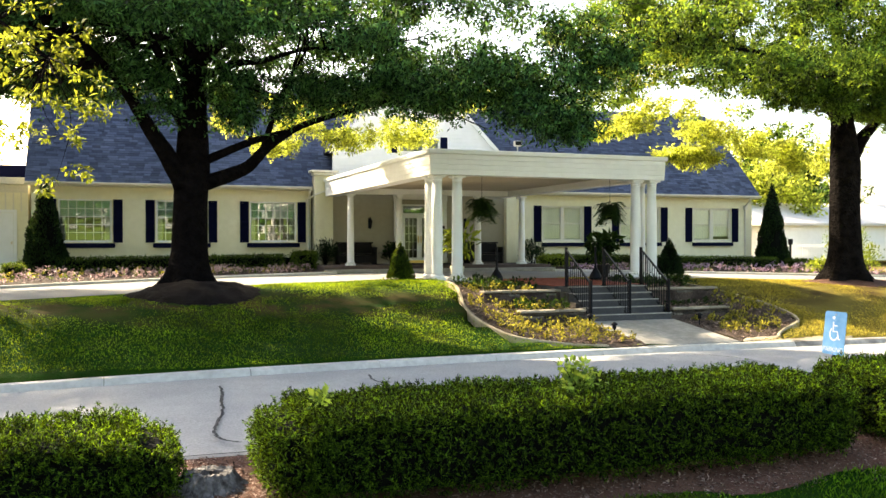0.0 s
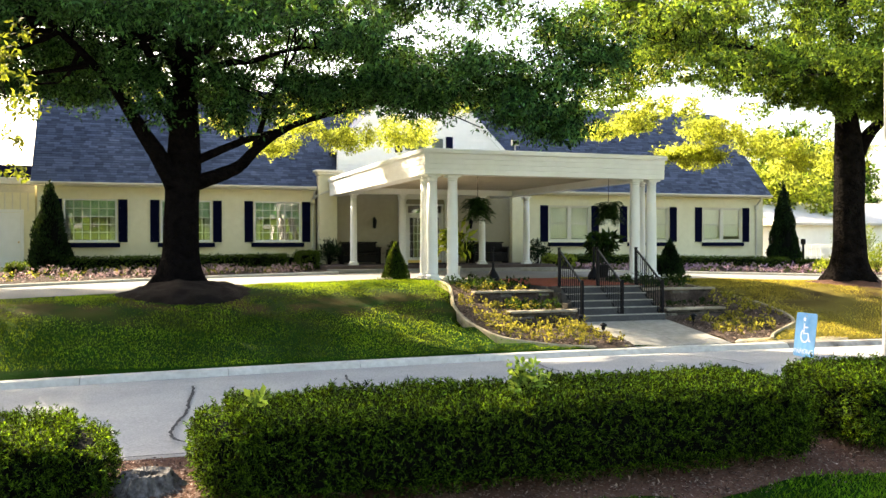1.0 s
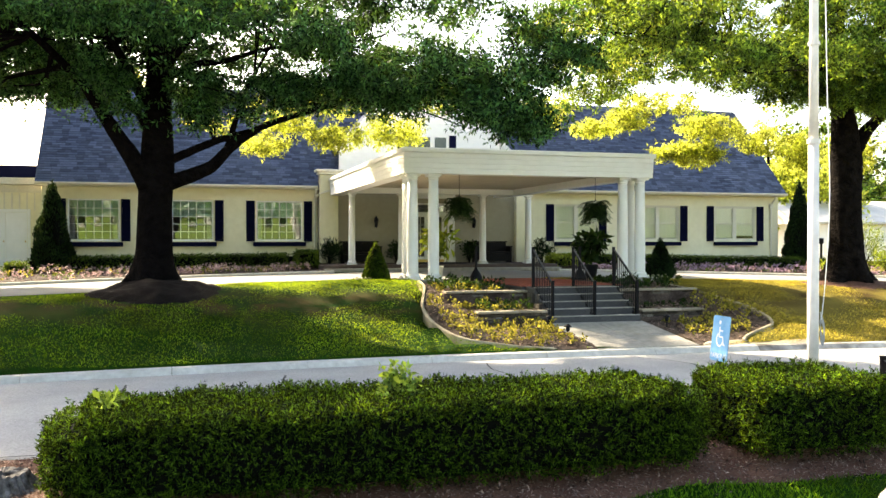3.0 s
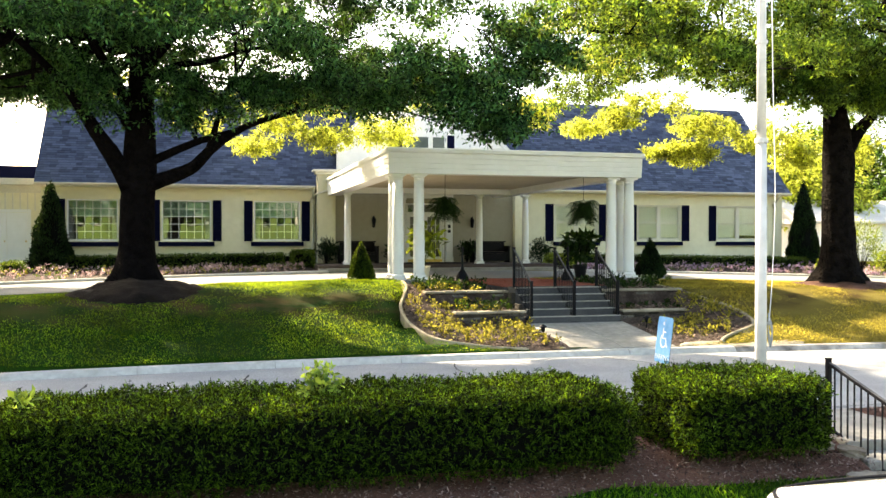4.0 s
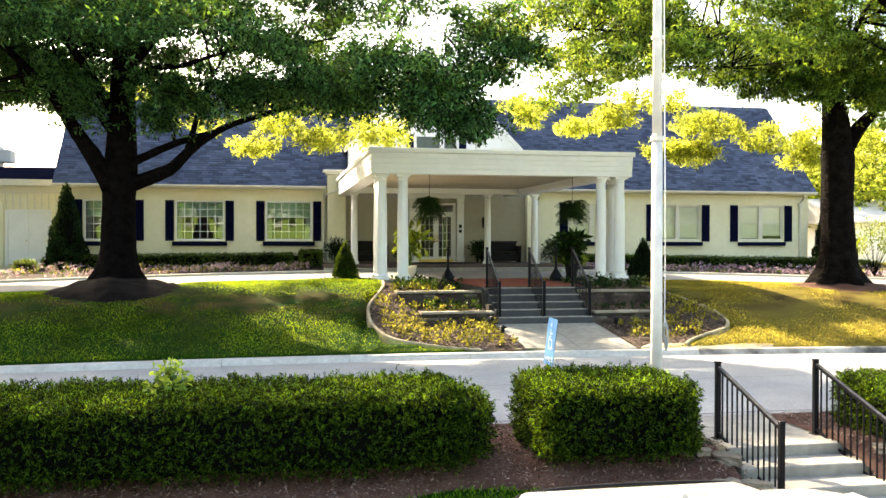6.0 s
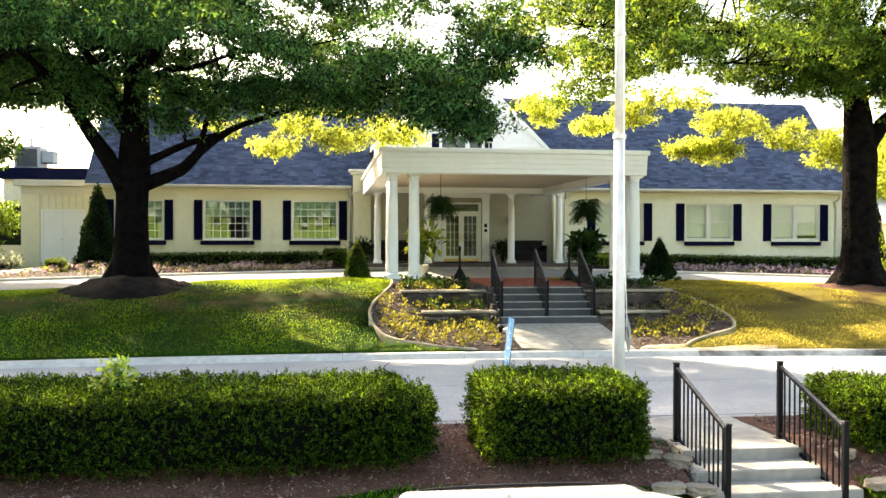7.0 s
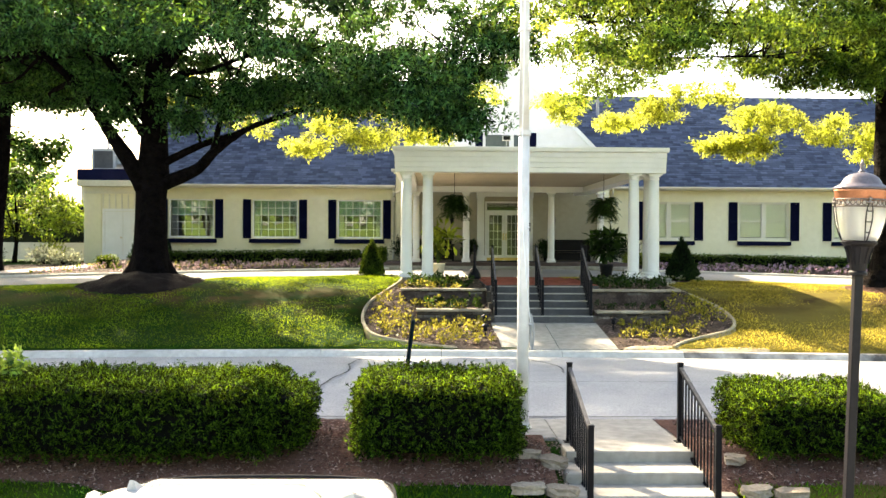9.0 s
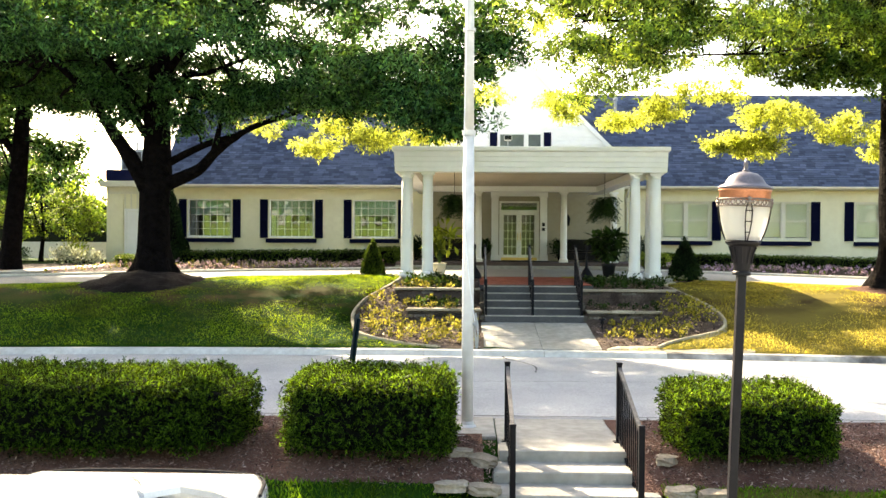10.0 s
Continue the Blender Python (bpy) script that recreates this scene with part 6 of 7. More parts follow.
# near-black core colour stands for the shade inside hedges and shrubs
HEDGECORE = surf("hedge_inner_shade", (0.0012, 0.002, 0.001), (0.003, 0.004, 0.002), 9, 1.0, 0.5, 30)
HL = "dense clipped dark green yew hedge on mulch"
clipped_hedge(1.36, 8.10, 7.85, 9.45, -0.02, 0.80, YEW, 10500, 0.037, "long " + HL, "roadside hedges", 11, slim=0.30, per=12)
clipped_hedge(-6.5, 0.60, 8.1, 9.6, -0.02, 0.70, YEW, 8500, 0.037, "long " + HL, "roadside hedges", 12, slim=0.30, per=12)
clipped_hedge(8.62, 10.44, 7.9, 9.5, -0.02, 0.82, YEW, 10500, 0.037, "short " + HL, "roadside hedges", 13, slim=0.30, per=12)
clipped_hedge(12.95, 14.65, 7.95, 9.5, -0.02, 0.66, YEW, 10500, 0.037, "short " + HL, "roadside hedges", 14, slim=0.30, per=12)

# bright shoots standing out of the long hedge
for x, y, z, k in ((4.72, 8.6, 0.78, 56), (1.9, 8.6, 0.74, 12)):
    w = thing("hedge_shoot", "blue-green leafy shoot with lime tips rising from the hedge", "shoot", (x, y, z))
    rng = np.random.default_rng(int(k * 7))
    bm = bmesh.new()
    cs = []
    for i in range(max(3, k // 4)):
        a = rng.uniform(0, 6.28)
        top = (0.30 * rng.random() * math.cos(a), 0.16 * math.sin(a), 0.04 + (0.24 if k > 20 else 0.14) * rng.random())
        tube(bm, [(0, 0, -0.05), (top[0] * 0.5, top[1] * 0.5, top[2] * 0.6), top], [0.006, 0.005, 0.003], 5)
        cs += [top, (top[0] * 0.7, top[1] * 0.7, top[2] * 0.7)]
    part("stem", bm, BARK, w)
    spray(cs, 9, 0.08, 0.085, 0.050, SHOOT, "leaf_spray", w, rng, 0.1)

# low hedges and flowers along the house
LH = "low clipped green boxwood hedge along the house wall"
clipped_hedge(-3.0, 7.1, 35.9, 36.7, 1.28, 1.83, BOX, 900, 0.07, LH, "house hedges", 21, rough=0.03, tilt=0.0105)
clipped_hedge(6.9, 7.75, 34.9, 36.0, 1.34, 1.98, BOX, 900, 0.09, "rounded end of the clipped boxwood hedge", "house hedges", 22, rough=0.03)
clipped_hedge(-3.25, -2.6, 33.2, 33.9, 1.17, 1.62, BOX, 900, 0.08, "small clipped boxwood ball with lit top", "house hedges", 23, rough=0.03)
clipped_hedge(18.2, 31.6, 35.9, 36.7, 1.18, 1.70, BOX, 850, 0.07, LH, "house hedges", 24, rough=0.03, tilt=-0.018)
clipped_hedge(31.5, 32.6, 35.0, 36.2, 1.04, 1.50, BOX, 700, 0.09, "rounded bright boxwood at the house corner", "house hedges", 25, rough=0.03)
clipped_hedge(17.5, 18.6, 34.4, 35.5, 1.33, 1.78, LIME, 700, 0.09, "low lime green shrub beside the porch", "house hedges", 26, rough=0.06)


def flower_drift(x0, x1, label, mats, seed, front=0.6, dens=150):
    rng = np.random.default_rng(seed)
    f = thing("flower_drift", label, "flowers", ((x0 + x1) / 2, 34, 1.33))
    n = int((x1 - x0) * dens)
    x = rng.uniform(x0, x1, n)
    yb = np.array([drive_back(a) for a in x])
    y = yb + front + (35.8 - yb - front) * rng.random(n) ** 1.1
    z = 1.33 - np.array([dip(a) for a in x]) + 0.02 * (y - yb) + rng.uniform(0.0, 0.17, n) * (0.7 + 0.5 * np.sin(x * 2.1 + seed))
    base = np.array([(x0 + x1) / 2, 34, 1.33])
    for k, m in enumerate(mats):
        s = (rng.random(n) < (0.45 if k else 1.0)) & (np.arange(n) % len(mats) == k)
        P = np.c_[x, y, z][s] - base
        P = np.repeat(P, 5, axis=0) + unit(5 * s.sum(), rng) * 0.05
        me = leaf_mesh("blossoms", P, unit(len(P), rng) + (0, -0.3, 0.5), unit(len(P), rng) + (0, 0, 1.0), 0.075, 0.065, m)
        ob = new("blossoms" if m in (PINK, MAGENTA) else "leaves", me)
        ob.parent = f


flower_drift(-3.6, 7.2, "drift of pale pink bedding flowers before the hedge", (PINK, PINK, BOX, PINK, GOLD), 31, 0.6, 115)
flower_drift(18.3, 31.6, "drift of pink and magenta bedding flowers before the hedge", (MAGENTA, PINK, BOX, PINK), 32, 0.5, 95)


for k, (x, y) in enumerate(((7.25, 24.25), (7.5, 24.1), (8.25, 23.75), (8.5, 23.7), (9.9, 23.7), (10.2, 23.65), (14.3, 23.6), (14.6, 23.65), (16.35, 24.0), (16.7, 24.05), (17.3, 24.2))):
    rng = np.random.default_rng(700 + k)
    p = thing("pale_bedding_plant", "low bedding plant with cream blossoms by the columns", "bedding plant", (x, y, 1.2), "cream bedding plants by the columns")
    c = unit(9, rng) * (0.13, 0.09, 0.05) + (0, 0, 0.09)
    ob = new("leaves", leaf_mesh("leaves", np.repeat(c, 6, axis=0), unit(54, rng), unit(54, rng) + (0, 0, 1), 0.07, 0.04, BOX))
    ob.parent = p
    ob = new("blossoms", leaf_mesh("blossoms", np.repeat(c + (0, 0, 0.03), 4, axis=0), unit(36, rng), unit(36, rng) + (0, 0, 1), 0.055, 0.05, PALE))
    ob.parent = p


def cone_shrub(x, y, z0, h, r, label, category, seed, mat, dens=2600, name="conical_shrub", leaf=0.075, power=0.85):
    rng = np.random.default_rng(seed)
    c = thing(name, label, category, (x, y, z0), "")
    bm = bmesh.new()
    lathe(bm, [(r * 0.5, 0.0), (r * 0.86, 0.12 * h), (r * 0.8, 0.3 * h), (r * 0.5, 0.6 * h), (r * 0.22, 0.86 * h), (0.01, 0.97 * h)], n=16)
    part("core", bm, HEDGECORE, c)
    bm = bmesh.new()
    lathe(bm, [(0.04, -0.03), (0.035, 0.2)], n=8)
    part("stem", bm, BARK, c)
    n = int(dens * r * h * 3)
    t = 1 - np.sqrt(rng.random(n))
    prof = np.where(t < 0.12, 0.75 + 0.25 * t / 0.12, (1 - (t - 0.12) / 0.88) ** power)
    a = rng.uniform(0, 2 * np.pi, n)
    bul = np.array([noise.noise((math.cos(p) * 1.6 + seed, math.sin(p) * 1.6, q * h * 1.5)) for p, q in zip(a, t)])
    R = r * prof * (1 + 0.30 * bul + 0.08 * np.sin(a * 5 + t * 9) * rng.random(n)) - 0.07 * rng.random(n) ** 2
    P = np.c_[R * np.cos(a), R * np.sin(a), 0.03 + t * h]
    N = np.c_[np.cos(a), np.sin(a), np.full(n, 0.5)]
    me = leaf_mesh("foliage", P, N * 0.5 + unit(n, rng) * 0.5 + (0, 0, 0.8), unit(n, rng) + N, leaf * rng.uniform(0.6, 1.4, n), leaf * 0.45, mat)
    ob = new("foliage", me)
    ob.parent = c
    return c


cone_shrub(7.84, 24.55, 1.22, 1.12, 0.38, "small conical evergreen shrub beside the columns", "shrub", 41, BOX, 4200, leaf=0.055)
cone_shrub(16.85, 24.6, 1.20, 1.24, 0.45, "small conical evergreen shrub beside the columns", "shrub", 42, CONIFER)
cone_shrub(-2.1, 36.4, 1.25, 3.4, 0.78, "tall dark conical arborvitae against the wall", "evergreen tree", 43, CONIFER, 900, "arborvitae", 0.11)
cone_shrub(31.6, 37.2, 1.08, 4.25, 0.78, "tall dark conical arborvitae at the house corner", "evergreen tree", 44, CONIFER, 800, "arborvitae", 0.11)


def bush(x, y, z, rx, rz, mat, label, seed, n=700, leaf=0.10, name="shrub", category="shrub", w=0.4, up=0.5):
    rng = np.random.default_rng(seed)
    b = thing(name, label, category, (x, y, z))
    bm = bmesh.new()
    cs = []
    for i in range(14):
        a, el = rng.uniform(0, 6.28), rng.uniform(0.2, 1.4)
        tip = Vector((rx * 0.8 * math.cos(a) * math.cos(el), rx * 0.8 * math.sin(a) * math.cos(el), rz * (0.25 + 0.65 * math.sin(el))))
        tube(bm, [(0, 0, -0.03), tip * 0.5 + Vector((0, 0, 0.05)), tip], [0.014, 0.010, 0.005], 5)
        cs += [tuple(tip), tuple(tip * 0.75)]
    tagged(part("branching", bm, BARK, b), kind="stuff")
    spray(cs, max(3, n // 28), rx * 0.38, leaf, leaf * w, mat, "foliage", b, rng, up)
    return b


bush(8.35, 36.3, 1.36, 0.62, 1.05, CONIFER, "dark spiky shrub at the porch corner", 51, 900, 0.16, w=0.25)
bush(17.9, 36.6, 1.36, 0.62, 1.05, CONIFER, "dark spiky shrub at the porch corner", 52, 900, 0.16, w=0.25)
bush(11.2, 36.4, 1.47, 0.45, 0.8, FERN, "dark leafy pot plant beside the door", 53, 500, 0.16)
bush(14.4, 36.4, 1.47, 0.5, 0.85, FERN, "dark leafy pot plant beside the door", 54, 500, 0.16)


def potted(x, y, z, pot_mat, mat, label, h, r, seed, leaf=0.3, dense=10):
    p = thing("potted_plant", label, "potted plant", (x, y, z))
    bm = bmesh.new()
    lathe(bm, [(0.13, 0), (0.15, 0.02), (0.20, 0.36), (0.22, 0.42), (0.20, 0.43), (0.185, 0.39), (0.0, 0.385)], n=20)
    part("pot", bm, pot_mat, p, smooth=True)
    rng = np.random.default_rng(seed)
    bm = bmesh.new()
    cs = []
    for i in range(16):
        a = rng.uniform(0, 6.28)
        rr_, t = r * rng.uniform(0.3, 1), rng.uniform(0.45, 1)
        tip = (rr_ * math.cos(a), rr_ * math.sin(a), 0.4 + h * t)
        tube(bm, [(0, 0, 0.37), (tip[0] * 0.4, tip[1] * 0.4, 0.4 + h * t * 0.6), tip], [0.010, 0.008, 0.004], 5)
        cs.append(tip)
    tagged(part("branching", bm, YEWSTEM, p), kind="stuff")
    spray(cs, dense, 0.19, leaf, leaf * 0.42, mat, "foliage", p, rng, 0.1, droop=0.2)
    return p


YEWSTEM = surf("green_stem", (0.03, 0.06, 0.015), (0.05, 0.08, 0.02), 9, 0.7, 0.1)
potted(9.75, 25.0, 1.24, POTCREAM, LIME, "tall lime-leaved plant in a cream pot", 1.05, 0.38, 61)
potted(14.75, 25.1, 1.24, RUBBER, FERN, "tall dark broad-leaved plant in a black urn", 0.85, 0.42, 62, 0.27, 26)


def hanging_fern(x, y, zc, seed):
    f = thing("hanging_fern", "dark hanging fern basket below the canopy", "hanging plant", (x, y, zc), "hanging ferns")
    f.location.z = zc
    top = CZ0 + 0.21 - zc
    bm = bmesh.new()
    lathe(bm, [(0.08, -0.16), (0.14, -0.12), (0.18, 0.02), (0.19, 0.03), (0.16, 0.0), (0.0, -0.01)], n=16)
    part("basket", bm, RUBBER, f)
    bm = bmesh.new()
    for k in range(3):
        a = 2.09 * k
        tube(bm, [(0.17 * math.cos(a), 0.17 * math.sin(a), 0.02), (0.0, 0, 0.42)], [0.006] * 2, 4)
    tube(bm, [(0, 0, 0.42), (0, 0, top)], [0.007] * 2, 5)
    part("chain", bm, BLACK, f)
    rng = np.random.default_rng(seed)
    P, A, N = [], [], []
    bm = bmesh.new()
    for i in range(150):
        a, l, lift = rng.uniform(0, 6.28), rng.uniform(0.18, 0.52), rng.uniform(-0.05, 0.42)
        d = Vector((math.cos(a), math.sin(a), 0))
        pts = [d * (l * t) + Vector((0, 0, 0.02 + lift * math.sin(t * 2.0) * 1.1 - 0.34 * t * t * (1.0 - lift))) for t in (0, 0.25, 0.5, 0.75, 1)]
        tube(bm, pts, [0.004, 0.004, 0.003, 0.003, 0.002], 4)
        for t in np.linspace(0.15, 1, 13):
            k = min(3, int(t * 4))
            q = pts[k].lerp(pts[k + 1], t * 4 - k)
            side = Vector((-d.y, d.x, 0))
            for s in (-1, 1):
                P.append(q), A.append(side * s + d * 0.35 + Vector((0, 0, -0.3))), N.append((0, 0, 1))
    tagged(part("frond_stem", bm, YEWSTEM, f), kind="stuff")
    me = leaf_mesh("fronds", np.array(P), np.array(A), np.array(N) + unit(len(P), rng) * 0.5, 0.085, 0.040, FERN)
    ob = new("fronds", me)
    ob.parent = f
    return f


hanging_fern(10.2, 24.2, 3.3, 71)
hanging_fern(14.5, 24.3, 3.24, 72)

# bedding plants on the terraces
GROUP_L = "golden-leaved bedding plants on the terraced beds"


def bedding(name, label, mat, spots, size, leaf, seed, per=7):
    rng = np.random.default_rng(seed)
    for i, (x, y) in enumerate(spots):
        s = size * rng.uniform(0.6, 1.3)
        p = thing(name, label, "bedding plant", (x, y, bed_z(x, y)), GROUP_L if mat is GOLD else "green bedding plants on the terraced beds")
        k = int(per * rng.uniform(0.7, 1.3))
        c = unit(k, rng) * (s * 0.45, s * 0.45, s * 0.4) + (0, 0, s * 0.55)
        c[:, 2] = np.abs(c[:, 2])
        spray(c, 4, s * 0.25, leaf, leaf * 0.55, mat, "foliage", p, rng, 0.4)
        part("stem", tube(bmesh.new(), [(0, 0, -0.02), tuple(c[0] * 0.5), tuple(c[0])], [0.007, 0.006, 0.004], 4), YEWSTEM, p)


brng = random.Random(8)


def spots(n, x0, x1, y0, y1, gap=0.16):
    out = []
    for _ in range(n * 30):
        x, y = brng.uniform(x0, x1), brng.uniform(y0, y1)
        if along(BED_L, y) + 0.15 < x < along(BED_R, y) - 0.15 and not 10.75 < x < 13.5 and all((x - a) ** 2 + (y - b) ** 2 > gap * gap for a, b in out):
            out.append((x, y))
            if len(out) >= n:
                break
    return out


bedding("golden_coleus", "golden yellow bedding plant in dark mulch", GOLD, spots(64, 8.1, 10.8, 16.95, 19.3, 0.2), 0.19, 0.075, 81)
bedding("golden_coleus", "golden yellow bedding plant in dark mulch", GOLD, spots(36, 13.6, 16.2, 17.2, 19.3, 0.2), 0.19, 0.075, 82)
bedding("golden_coleus", "golden yellow bedding plant in dark mulch", GOLD, spots(36, 8.2, 10.3, 19.5, 22.4, 0.2), 0.18, 0.075, 83)
bedding("golden_coleus", "golden yellow bedding plant in dark mulch", GOLD, spots(18, 15.2, 16.3, 18.8, 20.6), 0.19, 0.08, 84)
bedding("green_groundcover", "dark green low bedding plant in mulch", FERN, spots(18, 9.4, 10.8, 19.6, 20.6), 0.20, 0.09, 85)
bedding("green_groundcover", "dark green low bedding plant in mulch", FERN, spots(30, 8.9, 10.8, 21.2, 23.7), 0.22, 0.10, 86)
bedding("green_groundcover", "dark green low bedding plant in mulch", FERN, spots(34, 13.8, 16.0, 21.2, 23.7), 0.22, 0.10, 87)
bedding("green_groundcover", "dark green low bedding plant in mulch", FERN, spots(16, 13.6, 15.2, 19.6, 20.5), 0.10, 0.06, 88, 6)

# chunky bark over the terraced beds
bx_, by_ = RNG.uniform(7.9, 17.2, 9000), RNG.uniform(16.9, 24.6, 9000)
ok = np.array([in_bed(a, b) and not (10.9 < a < 13.45 and b < 20.8) and not (10.85 < a < 13.8 and b > 20.6) for a, b in zip(bx_, by_)])
bx_, by_ = bx_[ok], by_[ok]
bz_ = np.array([bed_z(a, b) for a, b in zip(bx_, by_)]) + 0.012
tagged(new("bed_chips", leaf_mesh("bed_chips", np.c_[bx_, by_, bz_], unit(len(bx_)) * (1, 1, 0.4), unit(len(bx_)) * 0.6 + (0, 0, 1), RNG.uniform(0.04, 0.13, len(bx_)), RNG.uniform(0.02, 0.05, len(bx_)), CHIP)), "coarse pale and brown bark pieces on the beds", "mulch", kind="stuff")

# ---- trees ----


def oak(name, label, base, trunk, limbs, clumps, mat, leaf, per, seed, clump_r=0.75, twig_share=0.25, flare=1.6, flat=0.55, droop=0.15, lit=(), lit_mat=None, loose=0.0, slim=0.5, bark=None):
    """A tree: flared trunk, main limbs, branches reaching to the clumps, and a crown of single leaves."""
    rng = np.random.default_rng(seed)
    pr = random.Random(seed)
    t = thing(name, label, "tree", base)
    B = Vector(base)
    bm = bmesh.new()
    tp = spline([Vector(p) - B for p, _ in trunk], 6)
    tr = np.interp(np.linspace(0, len(trunk) - 1, len(tp)), range(len(trunk)), [r for _, r in trunk])
    n = 26
    rings = []
    for i, (p, r) in enumerate(zip(tp, tr)):
        f = 1 + (flare - 1) * math.exp(-max(0, p.z) / 0.32)
        ring = []
        for k in range(n):
            a = 2 * math.pi * k / n
            lob = 1 + (f - 1) * (0.55 + 0.45 * math.sin(a * 5 + seed)) + 0.06 * noise.noise((math.cos(a) * 2.2, math.sin(a) * 2.2, p.z * 0.9 + seed)) + 0.05 * noise.noise((math.cos(a) * 6, math.sin(a) * 6, p.z * 0.6))
            ring.append(bm.verts.new((p.x + r * lob * math.cos(a), p.y + r * lob * math.sin(a), p.z)))
        rings.append(ring)
    for a, b in zip(rings, rings[1:]):
        for k in range(n):
            bm.faces.new((a[k], a[(k + 1) % n], b[(k + 1) % n], b[k]))
    bm.faces.new(rings[-1])
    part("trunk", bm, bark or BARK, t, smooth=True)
    nodes = []
    for pts, r0, r1 in limbs:
        lp = spline([Vector(p) - B for p in pts], 5)
        bm = bmesh.new()
        m = len(lp)
        tube(bm, lp, [r1 + (r0 - r1) * (1 - i / (m - 1)) ** 1.5 for i in range(m)], 12, 0.10, pr)
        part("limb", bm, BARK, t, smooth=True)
        nodes += [(lp[i], r0 + (r1 - r0) * i / (m - 1)) for i in range(m // 4, m)]
    nodes += [(p, r) for p, r in zip(tp, tr) if p.z > 0.55 * tp[-1].z]
    NP = np.array([tuple(p) for p, _ in nodes])
    C = np.asarray(clumps, float) - np.array(base)
    bm = bmesh.new()
    for c in C:
        if pr.random() < twig_share:
            d = np.linalg.norm(NP - c, axis=1) + np.maximum(0, NP[:, 2] - c[2]) * 0.6
            i = int(np.argmin(d))
            a, r = nodes[i]
            e = Vector(c)
            L = (e - a).length
            if L > 7:
                continue
            mid = a.lerp(e, 0.5) + Vector((pr.uniform(-1, 1), pr.uniform(-1, 1), pr.uniform(-0.3, 0.9))) * 0.18 * L
            r0 = min(r * 0.6, 0.018 + 0.016 * L)
            pts = spline([a, mid, e], 3)
            tube(bm, pts, [r0 * (1 - 0.85 * k / (len(pts) - 1)) for k in range(len(pts))], 5, 0.1, pr)
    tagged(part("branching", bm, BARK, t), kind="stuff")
    # clumps listed in lit get the sunlit leaf colour, the rest the darker one
    for nm, C, mt in (("crown", C, mat), ("sunlit_crown", np.asarray(lit, float) - np.array(base) if len(lit) else [], lit_mat)):
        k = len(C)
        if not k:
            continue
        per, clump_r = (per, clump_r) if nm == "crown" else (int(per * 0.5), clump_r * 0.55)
        # each clump is a spray of tufts, each tuft a star of leaves round a twig's end
        m = max(2, round(per / 13))
        q = max(3, per // m)
        ce = np.repeat(C, m, axis=0)
        rad = np.repeat(clump_r * rng.uniform(0.55, 1.35, k), m)[:, None]
        tc_ = ce + unit(len(ce), rng) * rng.random((len(ce), 1)) ** 0.5 * rad * (1, 1, flat)
        tc_ += unit(len(ce), rng) * (rng.random((len(ce), 1)) < loose) * rng.random((len(ce), 1)) * clump_r * 1.3
        cs = np.repeat(tc_, q, axis=0)
        o = unit(len(cs), rng)
        tr_ = np.repeat(leaf * rng.uniform(0.55, 1.25, len(tc_)), q)[:, None]
        pos = cs + o * rng.random((len(cs), 1)) * tr_ * (1, 1, 0.75)
        ax = o * 0.9 + unit(len(cs), rng) * 0.45 - (0, 0, droop)
        nr = unit(len(cs), rng) * 0.5 + np.repeat(unit(len(tc_), rng) * 0.7 + (0, 0, 0.7), q, axis=0)
        me = leaf_mesh(nm, pos, ax, nr, leaf * rng.uniform(0.6, 1.35, len(cs)), leaf * slim * rng.uniform(0.7, 1.3, len(cs)), mt)
        ob = new(nm, me)
        ob.parent = t
    return t


def lobes(spec, seed):
    """Clump places inside ellipsoids (centre, radii, count)."""
    rng = np.random.default_rng(seed)
    return [tuple(np.array(c) + unit(1, rng)[0] * rng.random() ** 0.4 * np.array(r)) for c, r, n in spec for _ in range(n)]


# stretches of ground that the sun reaches past the crowns: x0, x1, y0, y1, share of clumps kept out
SUNLIT = ((17.0, 30.0, 22.0, 26.0, 0.95), (18.3, 30.0, 17.2, 22.0, 0.95), (8.0, 11.5, 16.8, 21.5, 0.9), (13.4, 17.4, 16.6, 18.2, 0.8), (6.3, 9.4, 16.4, 19.2, 1.0), (4.9, 5.7, 16.9, 17.5, 0.9), (3.8, 8.6, 21.9, 23.2, 0.6), (9.0, 24.0, 10.0, 16.6, 0.45), (8.4, 15.5, 7.5, 10.0, 0.96), (3.5, 8.4, 7.6, 9.8, 0.88), (1.0, 16.0, 5.2, 7.6, 0.95))


def in_sun_path(x, y, z, rng):
    h = (z - 0.8) / SUN_WAY.z
    gx_, gy_ = x - SUN_WAY.x * h, y - SUN_WAY.y * h
    return any(a < gx_ < b and c < gy_ < d and rng.random() < k for a, b, c, d, k in SUNLIT)


def crown_points(cx, cy, n, seed, reach, low, high, gap=0.0, bias=1.3, freq=0.38, zf=1.5):
    """Places of leaf clumps under a dome. reach, low: functions of the compass angle and of the share of the radius; gaps by noise."""
    rng = np.random.default_rng(seed)
    out = []
    while len(out) < n:
        a, s = rng.uniform(-math.pi, math.pi), math.sqrt(rng.random())
        R = reach(a)
        x, y = cx + R * s * math.cos(a), cy + R * s * math.sin(a)
        zl = low(a, s)
        zh = zl + (high - zl) * max(0.0, 1 - s) ** 0.75 + 0.7
        z = zl + (zh - zl) * rng.random() ** bias
        if noise.noise((x * freq + seed, y * freq, z * freq * zf)) > gap and not in_sun_path(x, y, z, rng):
            out.append((x, y, z))
    return out


